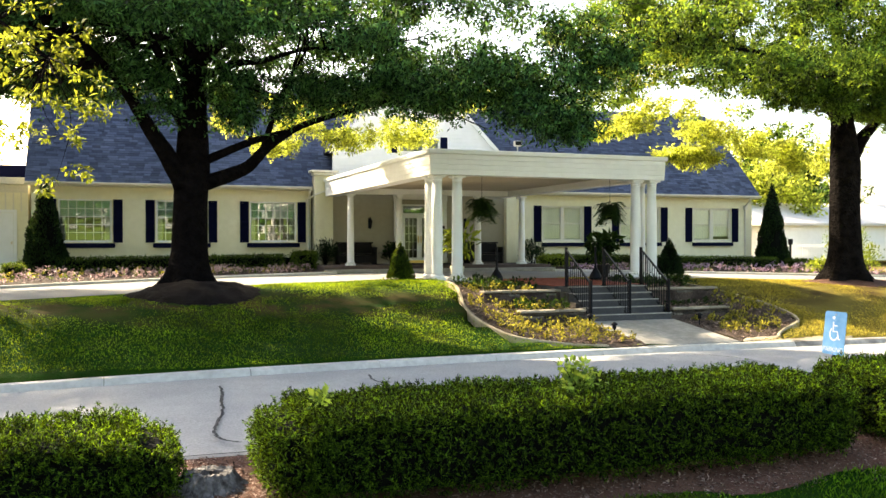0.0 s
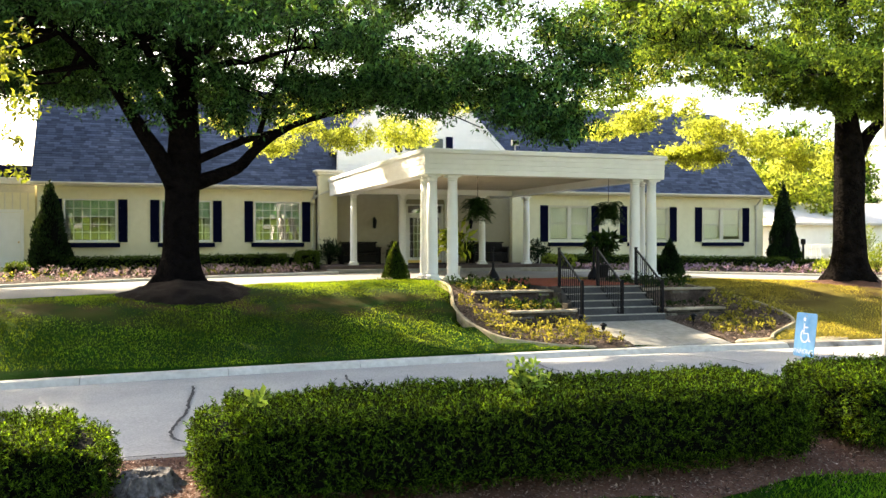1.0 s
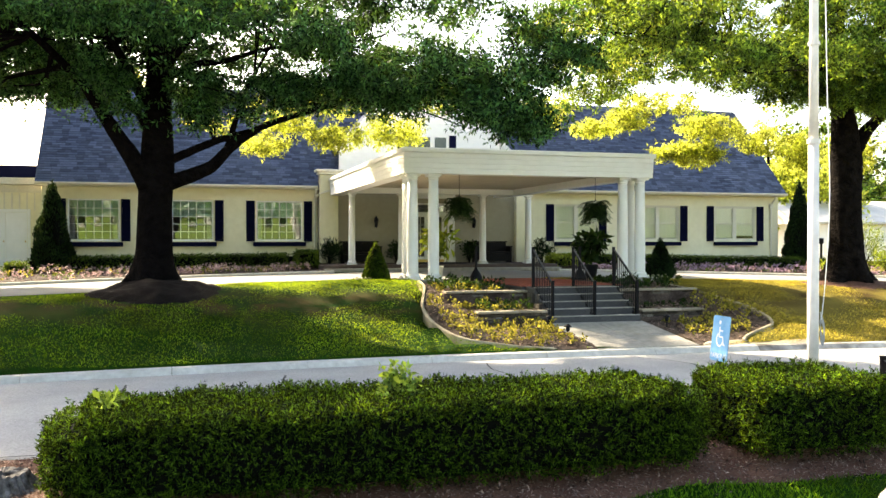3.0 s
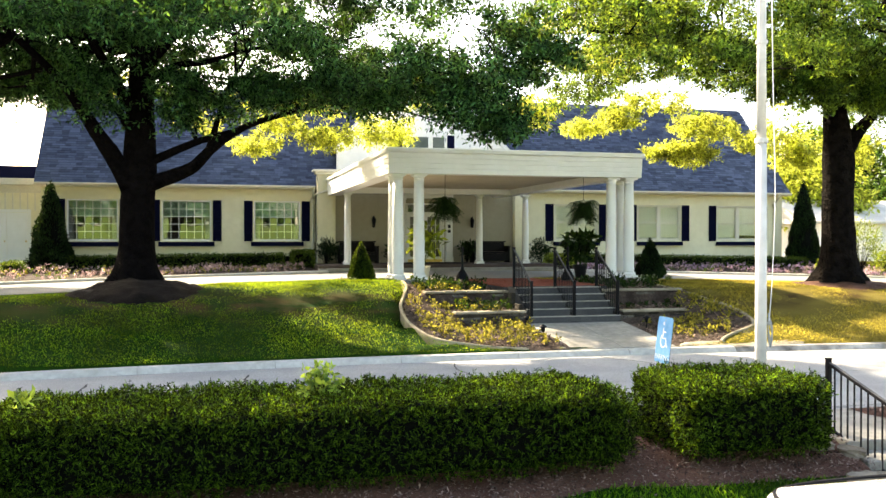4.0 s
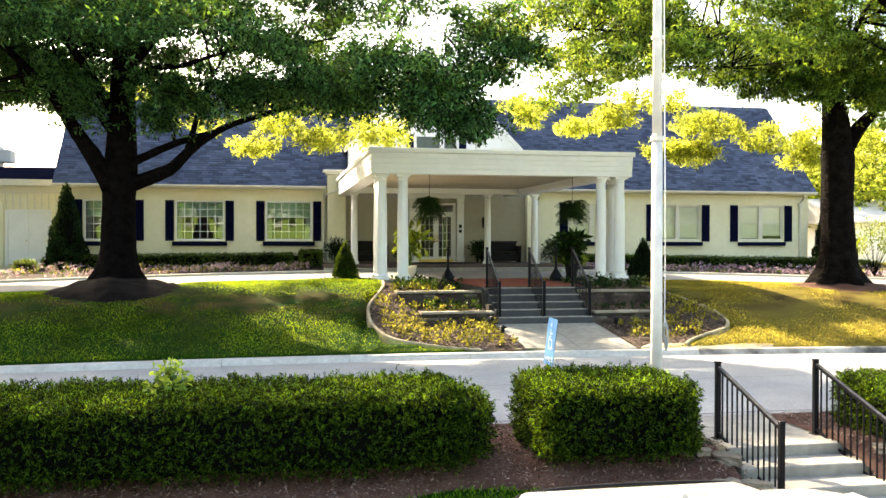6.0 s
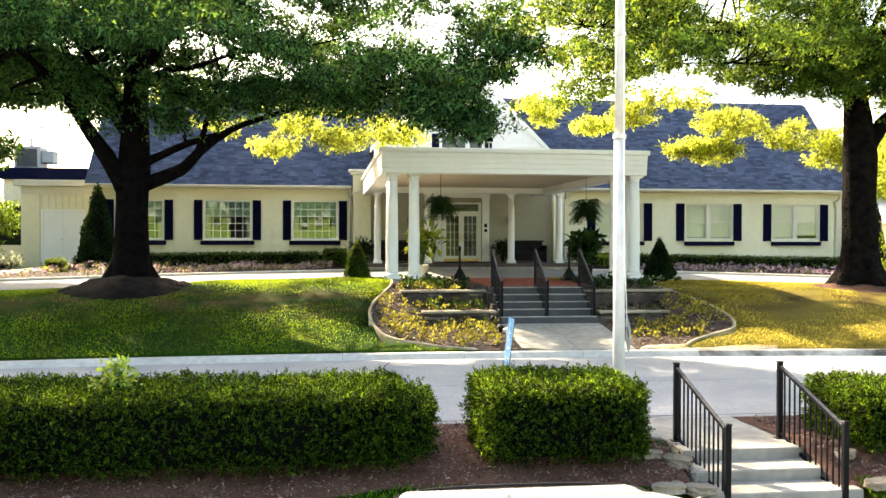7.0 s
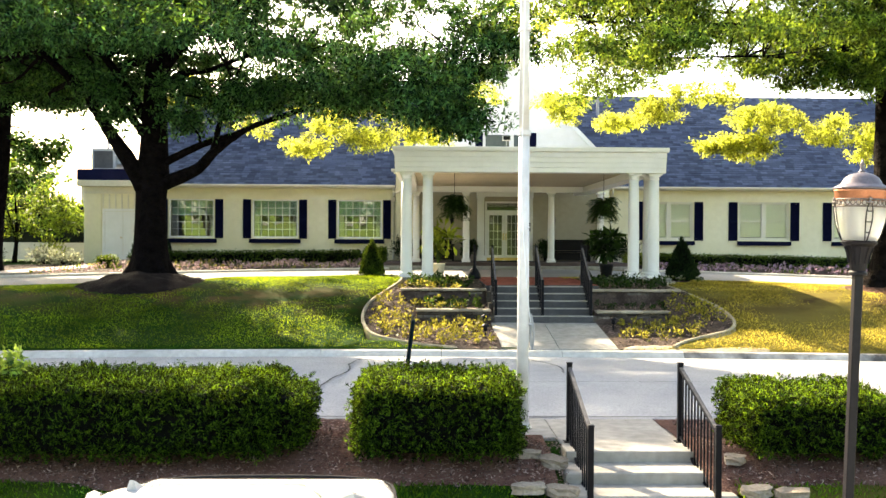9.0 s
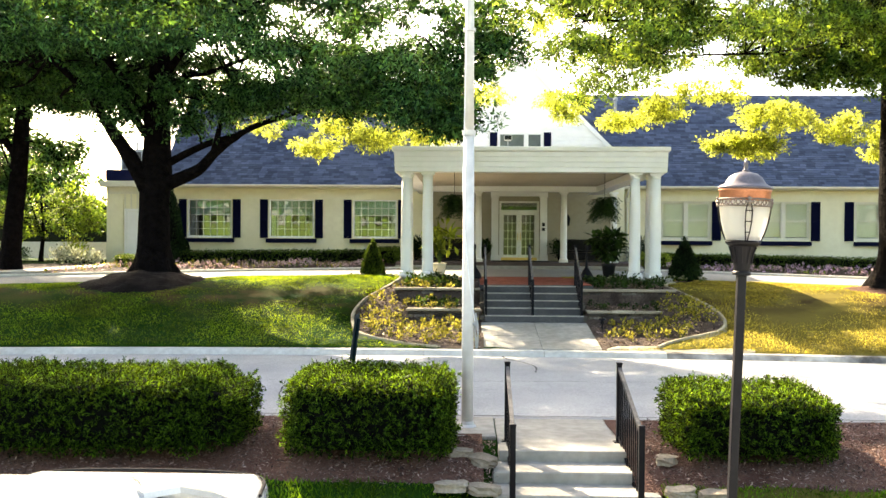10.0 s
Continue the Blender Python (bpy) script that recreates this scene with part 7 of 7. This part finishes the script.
def lob(a, c, w):
    """1 near the compass angle c (degrees), 0 away from it."""
    d = (a - radians(c) + math.pi) % (2 * math.pi) - math.pi
    return math.exp(-(d / radians(w)) ** 2)


T1 = (1.93, 23.0, 1.22)
c1 = crown_points(1.93, 22.8, 2450, 5, lambda a: 6.4 + 3.6 * lob(a, -31, 35) - 0.6 * lob(a, 70, 40) + 1.8 * lob(a, 180, 40) + 0.5 * math.sin(3 * a), lambda a, s: 7.3 - 0.55 * lob(a, -22, 48) * smooth01(s / 0.75) - 0.2 * lob(a, 58, 35) * smooth01((s - 0.4) / 0.6) - 0.7 * smooth01(s) + 0.25 * math.sin(5 * a), 12.8, 0.07, 1.25, 0.5, 2.4)
c1 += lobes((((9.6, 19.0, 5.45), (1.3, 1.2, 0.55), 44), ((10.2, 19.0, 5.05), (0.8, 0.8, 0.3), 24), ((8.0, 19.9, 6.1), (1.4, 1.2, 0.5), 44), ((10.8, 18.6, 6.6), (1.2, 1.2, 0.5), 40), ((3.1, 22.5, 5.5), (0.6, 0.5, 0.35), 18), ((3.0, 22.4, 6.3), (0.9, 0.7, 0.4), 26), ((0.9, 22.3, 6.4), (0.7, 0.6, 0.5), 26), ((1.4, 22.5, 5.6), (0.4, 0.4, 0.4), 10), ((4.9, 22.2, 6.3), (0.9, 0.7, 0.4), 30), ((5.6, 22.0, 5.95), (0.8, 0.6, 0.25), 20), ((6.6, 21.8, 6.4), (1.0, 0.8, 0.4), 36), ((7.4, 21.2, 5.75), (0.8, 0.7, 0.3), 24), ((4.3, 22.3, 5.75), (0.5, 0.5, 0.3), 14)), 54)
prng = np.random.default_rng(56)
# the last three lobes stay out of view, added only to cast shade
c1 += [p for p in lobes((((8.6, 20.6, 8.3), (1.7, 1.2, 0.6), 48), ((10.6, 19.4, 7.6), (1.0, 1.0, 0.5), 34), ((4.6, 22.0, 8.3), (1.6, 1.2, 0.7), 74), ((6.6, 21.5, 8.7), (1.2, 1.0, 0.5), 44), ((5.6, 21.8, 7.4), (1.4, 1.0, 0.4), 44), ((2.8, 21.6, 8.6), (1.2, 1.0, 0.6), 50), ((-3.2, 19.0, 9.5), (2.2, 2.0, 0.7), 130), ((0.0, 27.0, 11.4), (3.2, 2.4, 1.2), 200), ((-3.0, 25.5, 11.4), (2.6, 2.4, 1.2), 140)), 57) if not in_sun_path(*p, prng)]
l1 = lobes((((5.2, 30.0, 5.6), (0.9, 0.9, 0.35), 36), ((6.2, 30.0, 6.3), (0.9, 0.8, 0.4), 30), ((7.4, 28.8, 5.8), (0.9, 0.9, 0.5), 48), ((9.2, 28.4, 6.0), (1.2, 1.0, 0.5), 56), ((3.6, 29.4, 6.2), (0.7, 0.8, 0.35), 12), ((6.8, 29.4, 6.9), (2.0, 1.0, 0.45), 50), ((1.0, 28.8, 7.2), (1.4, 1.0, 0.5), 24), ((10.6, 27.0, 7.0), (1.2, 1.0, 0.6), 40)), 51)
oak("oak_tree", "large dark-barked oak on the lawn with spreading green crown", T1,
    [((1.93, 23.0, 1.0), 0.50), ((1.93, 23.0, 2.2), 0.43), ((1.95, 23.0, 3.3), 0.40), ((2.0, 23.02, 4.2), 0.42), ((2.02, 23.05, 5.6), 0.34), ((2.1, 23.1, 8.5), 0.24), ((2.0, 23.2, 12.5), 0.10)],
    [([(1.78, 22.9, 3.75), (1.38, 22.8, 4.5), (1.02, 22.75, 5.05), (0.68, 22.7, 5.6), (0.3, 22.7, 6.15), (-0.35, 22.6, 6.85), (-1.5, 22.3, 7.9), (-2.8, 21.8, 9.2)], 0.25, 0.06),
     ([(1.9, 22.9, 5.0), (1.45, 22.7, 5.7), (1.0, 22.5, 6.3), (0.5, 22.2, 7.2)], 0.13, 0.04),
     ([(2.15, 22.95, 3.8), (2.75, 22.8, 4.0), (3.3, 22.7, 4.25), (3.75, 22.7, 4.72), (4.25, 22.7, 5.1), (4.9, 22.6, 5.42), (6.5, 22.5, 5.92), (7.5, 21.8, 6.05), (9.0, 20.4, 6.2), (10.6, 18.9, 6.3)], 0.21, 0.02),
     ([(2.2, 22.95, 4.35), (2.8, 22.8, 4.62), (3.5, 22.7, 4.92), (4.25, 22.68, 5.14)], 0.12, 0.08),
     ([(3.7, 22.7, 4.75), (3.85, 22.6, 5.3), (4.1, 22.4, 6.1), (4.7, 22.1, 7.2)], 0.10, 0.03),
     ([(2.1, 23.0, 6.35), (2.9, 22.7, 6.75), (3.6, 22.6, 6.85), (4.7, 22.4, 7.2), (5.9, 22.2, 7.25), (7.4, 21.6, 7.5)], 0.11, 0.02),
     ([(6.5, 22.5, 5.92), (7.6, 22.9, 6.05), (9.0, 23.4, 5.9), (10.2, 23.8, 5.6)], 0.05, 0.015),
     ([(1.95, 22.9, 5.4), (1.3, 22.4, 6.6), (0.6, 21.4, 7.8), (0.0, 20.0, 9.2)], 0.16, 0.05),
     ([(2.05, 23.0, 6.6), (3.0, 22.6, 7.6), (4.4, 22.0, 8.2), (6.2, 21.2, 8.9), (8.0, 20.6, 9.6)], 0.15, 0.04),
     ([(2.05, 23.2, 5.8), (1.8, 24.6, 7.0), (1.4, 26.4, 8.3), (1.0, 28.5, 9.2)], 0.16, 0.05),
     ([(2.1, 23.2, 7.4), (3.2, 24.6, 8.6), (4.8, 26.2, 9.8)], 0.13, 0.04),
     ([(2.05, 23.0, 7.8), (0.8, 23.4, 9.2), (-1.6, 24.2, 10.4), (-3.6, 25.0, 11.0)], 0.13, 0.04)],
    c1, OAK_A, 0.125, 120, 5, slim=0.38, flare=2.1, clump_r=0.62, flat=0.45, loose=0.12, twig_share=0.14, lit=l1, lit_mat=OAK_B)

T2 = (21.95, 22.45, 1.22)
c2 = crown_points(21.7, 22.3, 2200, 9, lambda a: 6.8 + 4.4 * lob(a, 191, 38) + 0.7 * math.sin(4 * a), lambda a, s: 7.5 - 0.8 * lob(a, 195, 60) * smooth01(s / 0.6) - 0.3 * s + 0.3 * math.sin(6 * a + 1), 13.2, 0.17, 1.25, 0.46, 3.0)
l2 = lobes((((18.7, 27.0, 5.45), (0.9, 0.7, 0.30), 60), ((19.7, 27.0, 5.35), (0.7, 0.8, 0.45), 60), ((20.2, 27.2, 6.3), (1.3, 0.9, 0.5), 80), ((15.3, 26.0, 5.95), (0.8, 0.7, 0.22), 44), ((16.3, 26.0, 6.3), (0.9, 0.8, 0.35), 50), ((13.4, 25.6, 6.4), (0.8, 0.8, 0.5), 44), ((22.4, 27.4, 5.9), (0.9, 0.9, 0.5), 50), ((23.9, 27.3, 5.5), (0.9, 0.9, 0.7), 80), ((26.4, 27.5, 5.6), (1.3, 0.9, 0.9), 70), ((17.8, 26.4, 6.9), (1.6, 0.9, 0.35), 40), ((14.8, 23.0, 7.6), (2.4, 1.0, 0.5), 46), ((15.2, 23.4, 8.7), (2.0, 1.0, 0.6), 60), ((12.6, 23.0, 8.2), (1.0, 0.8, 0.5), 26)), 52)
c2 += lobes((((15.6, 22.0, 8.3), (1.8, 1.2, 0.7), 70), ((13.4, 21.6, 8.9), (1.4, 1.0, 0.6), 40), ((20.6, 21.6, 6.7), (1.5, 1.0, 0.5), 60), ((22.6, 21.4, 6.5), (1.2, 0.9, 0.6), 50), ((19.2, 21.8, 6.9), (1.6, 1.2, 0.5), 50), ((24.6, 22.0, 6.6), (1.4, 1.2, 0.6), 40), ((21.8, 21.2, 7.6), (1.8, 1.0, 0.6), 60)), 55)
oak("oak_tree", "large dark-barked oak with yellow-green sunlit crown", T2,
    [((21.98, 22.45, 0.92), 0.52), ((21.95, 22.45, 2.2), 0.47), ((21.9, 22.45, 3.6), 0.45), ((21.92, 22.45, 4.8), 0.45), ((21.85, 22.45, 5.8), 0.38), ((21.6, 22.4, 8.0), 0.20), ((21.4, 22.3, 12.5), 0.08)],
    [([(22.05, 22.4, 5.0), (22.5, 22.3, 5.7), (23.0, 22.1, 6.4), (23.6, 21.9, 8.2), (24.2, 21.6, 10.4)], 0.28, 0.06),
     ([(21.75, 22.4, 5.2), (21.5, 22.2, 6.6), (21.1, 22.0, 8.4), (20.8, 21.8, 10.6)], 0.20, 0.06),
     ([(21.6, 22.4, 6.6), (20.2, 22.2, 7.6), (18.4, 22.0, 8.0), (16.2, 21.8, 8.0), (13.6, 21.6, 8.0)], 0.13, 0.03),
     ([(21.7, 22.3, 6.4), (20.0, 21.8, 7.0), (18.0, 21.4, 7.1), (15.6, 21.2, 7.0)], 0.06, 0.02),
     ([(21.8, 22.5, 6.2), (22.2, 24.2, 7.2), (22.6, 26.4, 8.4)], 0.14, 0.04),
     ([(21.7, 22.2, 7.0), (21.0, 20.2, 8.2), (20.4, 18.0, 9.0)], 0.12, 0.04),
     ([(21.6, 22.5, 7.4), (19.6, 24.0, 8.6), (17.4, 25.6, 9.4)], 0.12, 0.04)],
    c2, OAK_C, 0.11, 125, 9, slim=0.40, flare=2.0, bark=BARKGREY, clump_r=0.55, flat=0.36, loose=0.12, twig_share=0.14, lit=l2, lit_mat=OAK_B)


def mound(x, y, r, h, mat, label, wide=1.15):
    bm = bmesh.new()
    rings = []
    for k, s in enumerate((1.0, 0.92, 0.84, 0.75, 0.66, 0.57, 0.48, 0.38, 0.28, 0.1)):
        ring = []
        for i in range(90):
            a = 2 * math.pi * i / 90
            rr_ = r * s * (1 + 0.10 * noise.noise((math.cos(a) * 1.5, math.sin(a) * 1.5, x)) + 0.05 * noise.noise((math.cos(a) * 7, math.sin(a) * 7, x)))
            px, py = x + rr_ * wide * math.cos(a), y + rr_ * math.sin(a)
            ring.append(bm.verts.new((px, py, land(px, min(py, drive_front(px) - 0.02)) - 0.03 + (h + 0.03) * (1 - s ** 1.6) + 0.05 * (s < 0.95) * noise.noise((px * 3.2, py * 3.2, 5)) * h / 0.2)))
        rings.append(ring)
    for a, b in zip(rings, rings[1:]):
        for i in range(90):
            bm.faces.new((a[i], a[(i + 1) % 90], b[(i + 1) % 90], b[i]))
    bm.faces.new(rings[-1])
    tagged(part("mulch_mound", bm, mat, smooth=True), label, "mulch", kind="structure")


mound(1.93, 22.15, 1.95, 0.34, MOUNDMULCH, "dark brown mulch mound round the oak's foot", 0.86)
mound(22.2, 22.3, 1.7, 0.14, MULCH, "brown mulch mound round the oak's foot")

# tree outside the view whose branch hangs in
c3 = crown_points(-1.7, 9.0, 72, 15, lambda a: 1.75, lambda a, s: 3.3 + 0.4 * math.sin(3 * a), 6.2, -0.25, 1.2, 0.8)
rng3 = random.Random(3)
for k in range(16):
    c3.append((-0.55 + rng3.uniform(-0.5, 0.45), 9.3 + rng3.uniform(-0.5, 0.5), rng3.uniform(2.75, 4.3)))
# unseen boughs added left of the view to shade the road and left hedge
c3 += lobes((((-5.2, 14.8, 5.6), (2.0, 3.2, 1.3), 260), ((-4.2, 12.4, 4.8), (1.2, 1.6, 0.8), 70)), 58)
oak("maple_tree", "yellow-green leaning tree with low hanging branches", (-7.5, 8.6, 0.0),
    [((-7.5, 8.6, -0.1), 0.2), ((-7.4, 8.6, 2.0), 0.17), ((-7.0, 8.7, 4.0), 0.13), ((-6.4, 8.8, 6.5), 0.07)],
    [([(-7.2, 8.65, 3.2), (-5.4, 8.8, 4.4), (-3.4, 9.0, 5.0), (-1.6, 9.1, 4.8), (-0.5, 9.2, 4.1)], 0.09, 0.012),
     ([(-5.0, 8.8, 4.5), (-3.4, 8.6, 5.6), (-1.6, 8.7, 6.0)], 0.06, 0.012),
     ([(-7.1, 8.7, 3.6), (-6.4, 11.0, 5.0), (-5.6, 13.6, 5.7), (-5.0, 17.0, 6.2)], 0.10, 0.02)],
    c3, MAPLE, 0.062, 52, 15, clump_r=0.26, twig_share=0.8, flat=0.9)


def simple_tree(name, label, x, y, z, h, r, seed, mat, n, leaf, per, low=0.3, trunk_r=0.22, fork=False):
    c = crown_points(x, y, n, seed, lambda a: r * (1 + 0.15 * math.sin(3 * a + seed)), lambda a, s: z + h * low + 0.3 * math.sin(4 * a), z + h, -0.12, 1.1, 0.45)
    k = z + h * low
    limbs = [([(x, y, k * 0.8 + z * 0.2), (x + r * 0.35 * math.cos(b), y + r * 0.35 * math.sin(b), k + 0.15 * h), (x + r * 0.75 * math.cos(b), y + r * 0.75 * math.sin(b), k + 0.35 * h)], trunk_r * 0.5, 0.03) for b in (0.4, 1.9, 3.3, 4.9)]
    oak(name, label, (x, y, z), [((x, y, z - 0.1), trunk_r), ((x + 0.1, y, z + h * 0.3), trunk_r * 0.8), ((x, y, z + h * 0.75), trunk_r * 0.3)], limbs, c, mat, leaf, per, seed, clump_r=r * 0.16, twig_share=0.2, flare=1.3)


simple_tree("background_tree", "tall sunlit yellow-green tree behind the house", 40.5, 52, 1.2, 10.5, 5.5, 61, OAK_B, 330, 0.30, 55, 0.22)
simple_tree("background_tree", "tall sunlit yellow-green tree behind the house", 49.0, 58, 1.2, 13.0, 6.5, 62, OAK_C, 330, 0.34, 55, 0.25)
simple_tree("background_tree", "dark green tree beyond the white house", 60.0, 70, 1.2, 13.0, 6.0, 63, OAK_A, 260, 0.36, 50, 0.15)
simple_tree("background_tree", "sunlit green tree behind the house", 33.5, 58, 1.2, 11.5, 5.0, 64, OAK_C, 220, 0.34, 50, 0.25)
simple_tree("small_maple", "small yellow-green maple beside the service block", -9.6, 40.5, 1.3, 4.3, 2.8, 65, OAK_C, 240, 0.14, 60, 0.33, 0.10)
c4 = crown_points(-6.0, 30.2, 820, 66, lambda a: 5.4 + 1.2 * lob(a, 180, 60), lambda a, s: 9.2 - 3.8 * lob(a, 180, 70) * smooth01(s / 0.4), 15.0, -0.02, 1.2, 0.45)
c4 += lobes((((-6.6, 30.2, 6.6), (0.9, 1.5, 0.9), 30), ((-4.8, 30.0, 7.4), (1.2, 1.2, 0.7), 30), ((-8.0, 30.5, 5.0), (1.3, 1.2, 0.8), 36), ((-6.3, 31.0, 4.3), (1.3, 1.0, 0.8), 44), ((-4.6, 31.0, 5.5), (0.9, 0.9, 0.5), 24), ((-4.2, 30.0, 8.2), (1.4, 1.0, 0.6), 40)), 67)
oak("shade_tree", "dark-trunked shade tree beside the drive", (-5.75, 30.2, 1.28),
    [((-5.8, 30.2, 1.2), 0.36), ((-5.65, 30.2, 3.0), 0.31), ((-5.45, 30.2, 5.0), 0.29), ((-5.3, 30.2, 8.0), 0.22), ((-5.4, 30.2, 13.0), 0.08)],
    [([(-5.5, 30.2, 5.2), (-6.6, 30.3, 6.4), (-8.4, 30.5, 7.6), (-10.2, 30.8, 8.4)], 0.16, 0.03),
     ([(-5.4, 30.2, 6.6), (-4.2, 29.8, 8.0), (-2.6, 29.4, 9.4)], 0.14, 0.03),
     ([(-5.4, 30.2, 7.2), (-5.8, 28.4, 8.8), (-6.2, 26.6, 10.0)], 0.12, 0.03)],
    c4, OAK_A, 0.17, 80, 66, clump_r=0.75, twig_share=0.15, flare=1.4)
simple_tree("background_tree", "green tree behind the service block", -17.0, 52.0, 1.2, 9.0, 5.0, 67, OAK_A, 260, 0.30, 55, 0.33)
simple_tree("background_tree", "green tree far beyond the garden", -28.0, 62.0, 1.2, 11.0, 6.5, 68, OAK_A, 260, 0.34, 55, 0.08)

# grassy, wooded slope behind the camera, seen in the window panes
tagged(sheet("far_lawn", [-120 + 8 * i for i in range(31)], [-75, -66, -60, -54, -46, -40, -34, -28, -23, -18, -15.2], lambda x, y: land(x, y) + 0.06, FARLAWN), "sunlit grassy slope across the parking lot", "lawn", kind="structure")
for i, x in enumerate((-48, -30, -14, 2, 17, 33, 50, 68)):
    simple_tree("slope_tree", "green tree on the grassy slope opposite the house", x, -52 - 5 * (i % 3), 4.4, 12.0 + (i % 4), 8.5, 300 + i, OAK_C, 130, 0.6, 45, 0.12, 0.4)

# ---- neighbouring house beyond the lawn ----
nb = thing("neighbour_house", "low white house with pale roof beyond the lawn", "house", (44.5, 45, 1.2))
part("wall", box(-6.5, 10, 0, 8, 0, 2.25), WHITE, nb)
bm = bmesh.new()
prof = ((-0.5, 2.2), (-0.5, 2.35), (4, 3.8), (8.5, 2.35), (8.5, 2.2))
rr = [[bm.verts.new((x, y, z)) for y, z in prof] for x in (-7, 10.5)]
for j in range(5):
    bm.faces.new((rr[0][j], rr[1][j], rr[1][(j + 1) % 5], rr[0][(j + 1) % 5]))
bm.faces.new(rr[0][::-1]), bm.faces.new(rr[1])
bmesh.ops.recalc_face_normals(bm, faces=bm.faces)
part("roof", bm, PALEROOF, nb)
# added pickets and rails; their stripes stand in for upright shadows on the house
wf = thing("shadow_pickets", "white pickets added for picket-like shadows before the white house", "fence", (36.8, 42.5, 1.24))
me = mesh_of(box(-0.045, 0.045, -0.012, 0.012, 0, 1.0), "picket", WHITE)
for i in range(70):
    piece("picket", me, wf, pose(0.13 * i, 0, 0.02))
part("fence_rail", box(-0.1, 9.1, 0.013, 0.05, 0.25, 0.33), WHITE, wf)
part("fence_rail", box(-0.1, 9.1, 0.013, 0.05, 0.75, 0.83), WHITE, wf)
pl = thing("post_lantern", "black lantern on a short post by the house", "lamp post", (34.0, 38.6, 1.24))
part("post", box(-0.04, 0.04, -0.04, 0.04, 0, 1.0), BLACK, pl)
part("lantern", box(-0.1, 0.1, -0.1, 0.1, 1.0, 1.3, 0.03), BLACK, pl)
bush(26.6, 27.2, 1.2, 0.9, 2.0, LIME, "small weeping yellow-green shrub behind the oak", 91, 1500, 0.09)
bush(28.5, 28.0, 1.2, 0.75, 1.0, LIME, "bright rounded shrub beyond the oak", 92, 700, 0.12)
bush(25.2, 27.0, 1.2, 0.6, 0.5, LIME, "low bright yellow-green shrub", 93, 500, 0.12)
# beds and seat beside the service block
for i, (x, y, r, h, m) in enumerate(((-6.6, 36.6, 0.8, 0.6, PALE), (-9.6, 37.8, 0.8, 0.6, FERN), (-6.9, 38.0, 0.8, 1.0, LIME), (-11.2, 38.5, 1.0, 0.8, FERN), (-12.6, 38.0, 1.0, 1.0, FERN), (-5.7, 36.3, 0.7, 0.5, PALE))):
    bush(x, y, 1.27, r, h, m, "low garden shrub beside the service block", 101 + i, 600, 0.13)
tagged(part("side_walk", box(-4.95, -3.65, 27.3, 39.15, 1.0, 1.235, 0.01), CONCRETE), "pale concrete walk to the service door", "path", kind="structure")
gbn = thing("garden_bench", "small pale garden bench among shrubs", "bench", (-10.4, 37.0, 1.27))
part("seat", box(-0.8, 0.8, -0.2, 0.2, 0.42, 0.48, 0.01), CONCRETE, gbn)
for a in (-0.6, 0.6):
    part("leg", box(a - 0.08, a + 0.08, -0.16, 0.16, 0, 0.42, 0.01), CONCRETE, gbn)
an = thing("rear_annex", "dark-windowed annex far behind the maple", "building", (-11.5, 47.0, 1.2))
part("wall", box(-6, 4.5, 0, 4, 0, 0.9), POTCREAM, an)
part("window_band", box(-6, 4.5, 0.05, 4, 0.902, 2.6), CARGLASS, an)
part("roof_edge", box(-6.3, 4.6, -0.3, 4.2, 2.602, 2.9), NAVY, an)

# ---- grass ----


def grass(n, x0, x1, y0, y1, seed, height, ok, mat):
    rng = np.random.default_rng(seed)
    x, y = rng.uniform(x0, x1, n), rng.uniform(y0, y1, n)
    k = np.array([ok(a, b) for a, b in zip(x, y)])
    x, y = x[k], y[k]
    thin = np.array([noise.noise((a * 0.45, b * 0.45, 8)) for a, b in zip(x, y)])
    worn = np.clip(1.2 - np.abs(y - 20.3) / 1.7, 0, 0.75) * (y > 12) * np.clip(0.6 + 2.2 * np.array([noise.noise((a * 0.7, b * 0.9, 21)) for a, b in zip(x, y)]), 0, 1)
    s = rng.random(len(x)) < 0.78 + 1.0 * thin - worn
    x, y, thin = x[s], y[s], thin[s]
    z = np.array([land(a, b) for a, b in zip(x, y)])
    ax = unit(len(x), rng) * (0.7, 0.7, 0.3) + (0, 0, 0.8)
    h = height * rng.uniform(0.5, 1.4, len(x)) * (1 + 0.6 * thin)
    return leaf_mesh("grass_blades", np.c_[x, y, z], ax, unit(len(x), rng), h, 0.013, mat, 0.1)


def lawn_ok(a, b):
    return kerb_y(a) + 0.27 < b < drive_front(a) - 0.04 and not in_bed(a, b) and not (10.85 < a < 13.45) and (a - 1.93) ** 2 / 2.5 + (b - 22.15) ** 2 / 3.4 > 1 and (a - 22.2) ** 2 / 2.8 + (b - 22.3) ** 2 / 2.2 > 1


tagged(new("grass_blades", grass(210000, -9, 13, 16.4, 26, 201, 0.038, lawn_ok, BLADE)), "mown green grass with thin worn patches", "grass", kind="stuff")
tagged(new("grass_blades", grass(140000, 13, 27, 16.4, 26, 203, 0.038, lawn_ok, DRYBLADE)), "dry yellowing mown grass on the bank", "grass", kind="stuff")
tagged(new("grass_blades", grass(70000, -4, 16, 5.6, 8.0, 202, 0.06, lambda a, b: not 10.85 < a < 12.65 and b < 7.74 + 0.25 * noise.noise((a * 0.7, 0, 3)), NEARBLADE)), "bright green grass at the foot of the bank", "grass", kind="stuff")
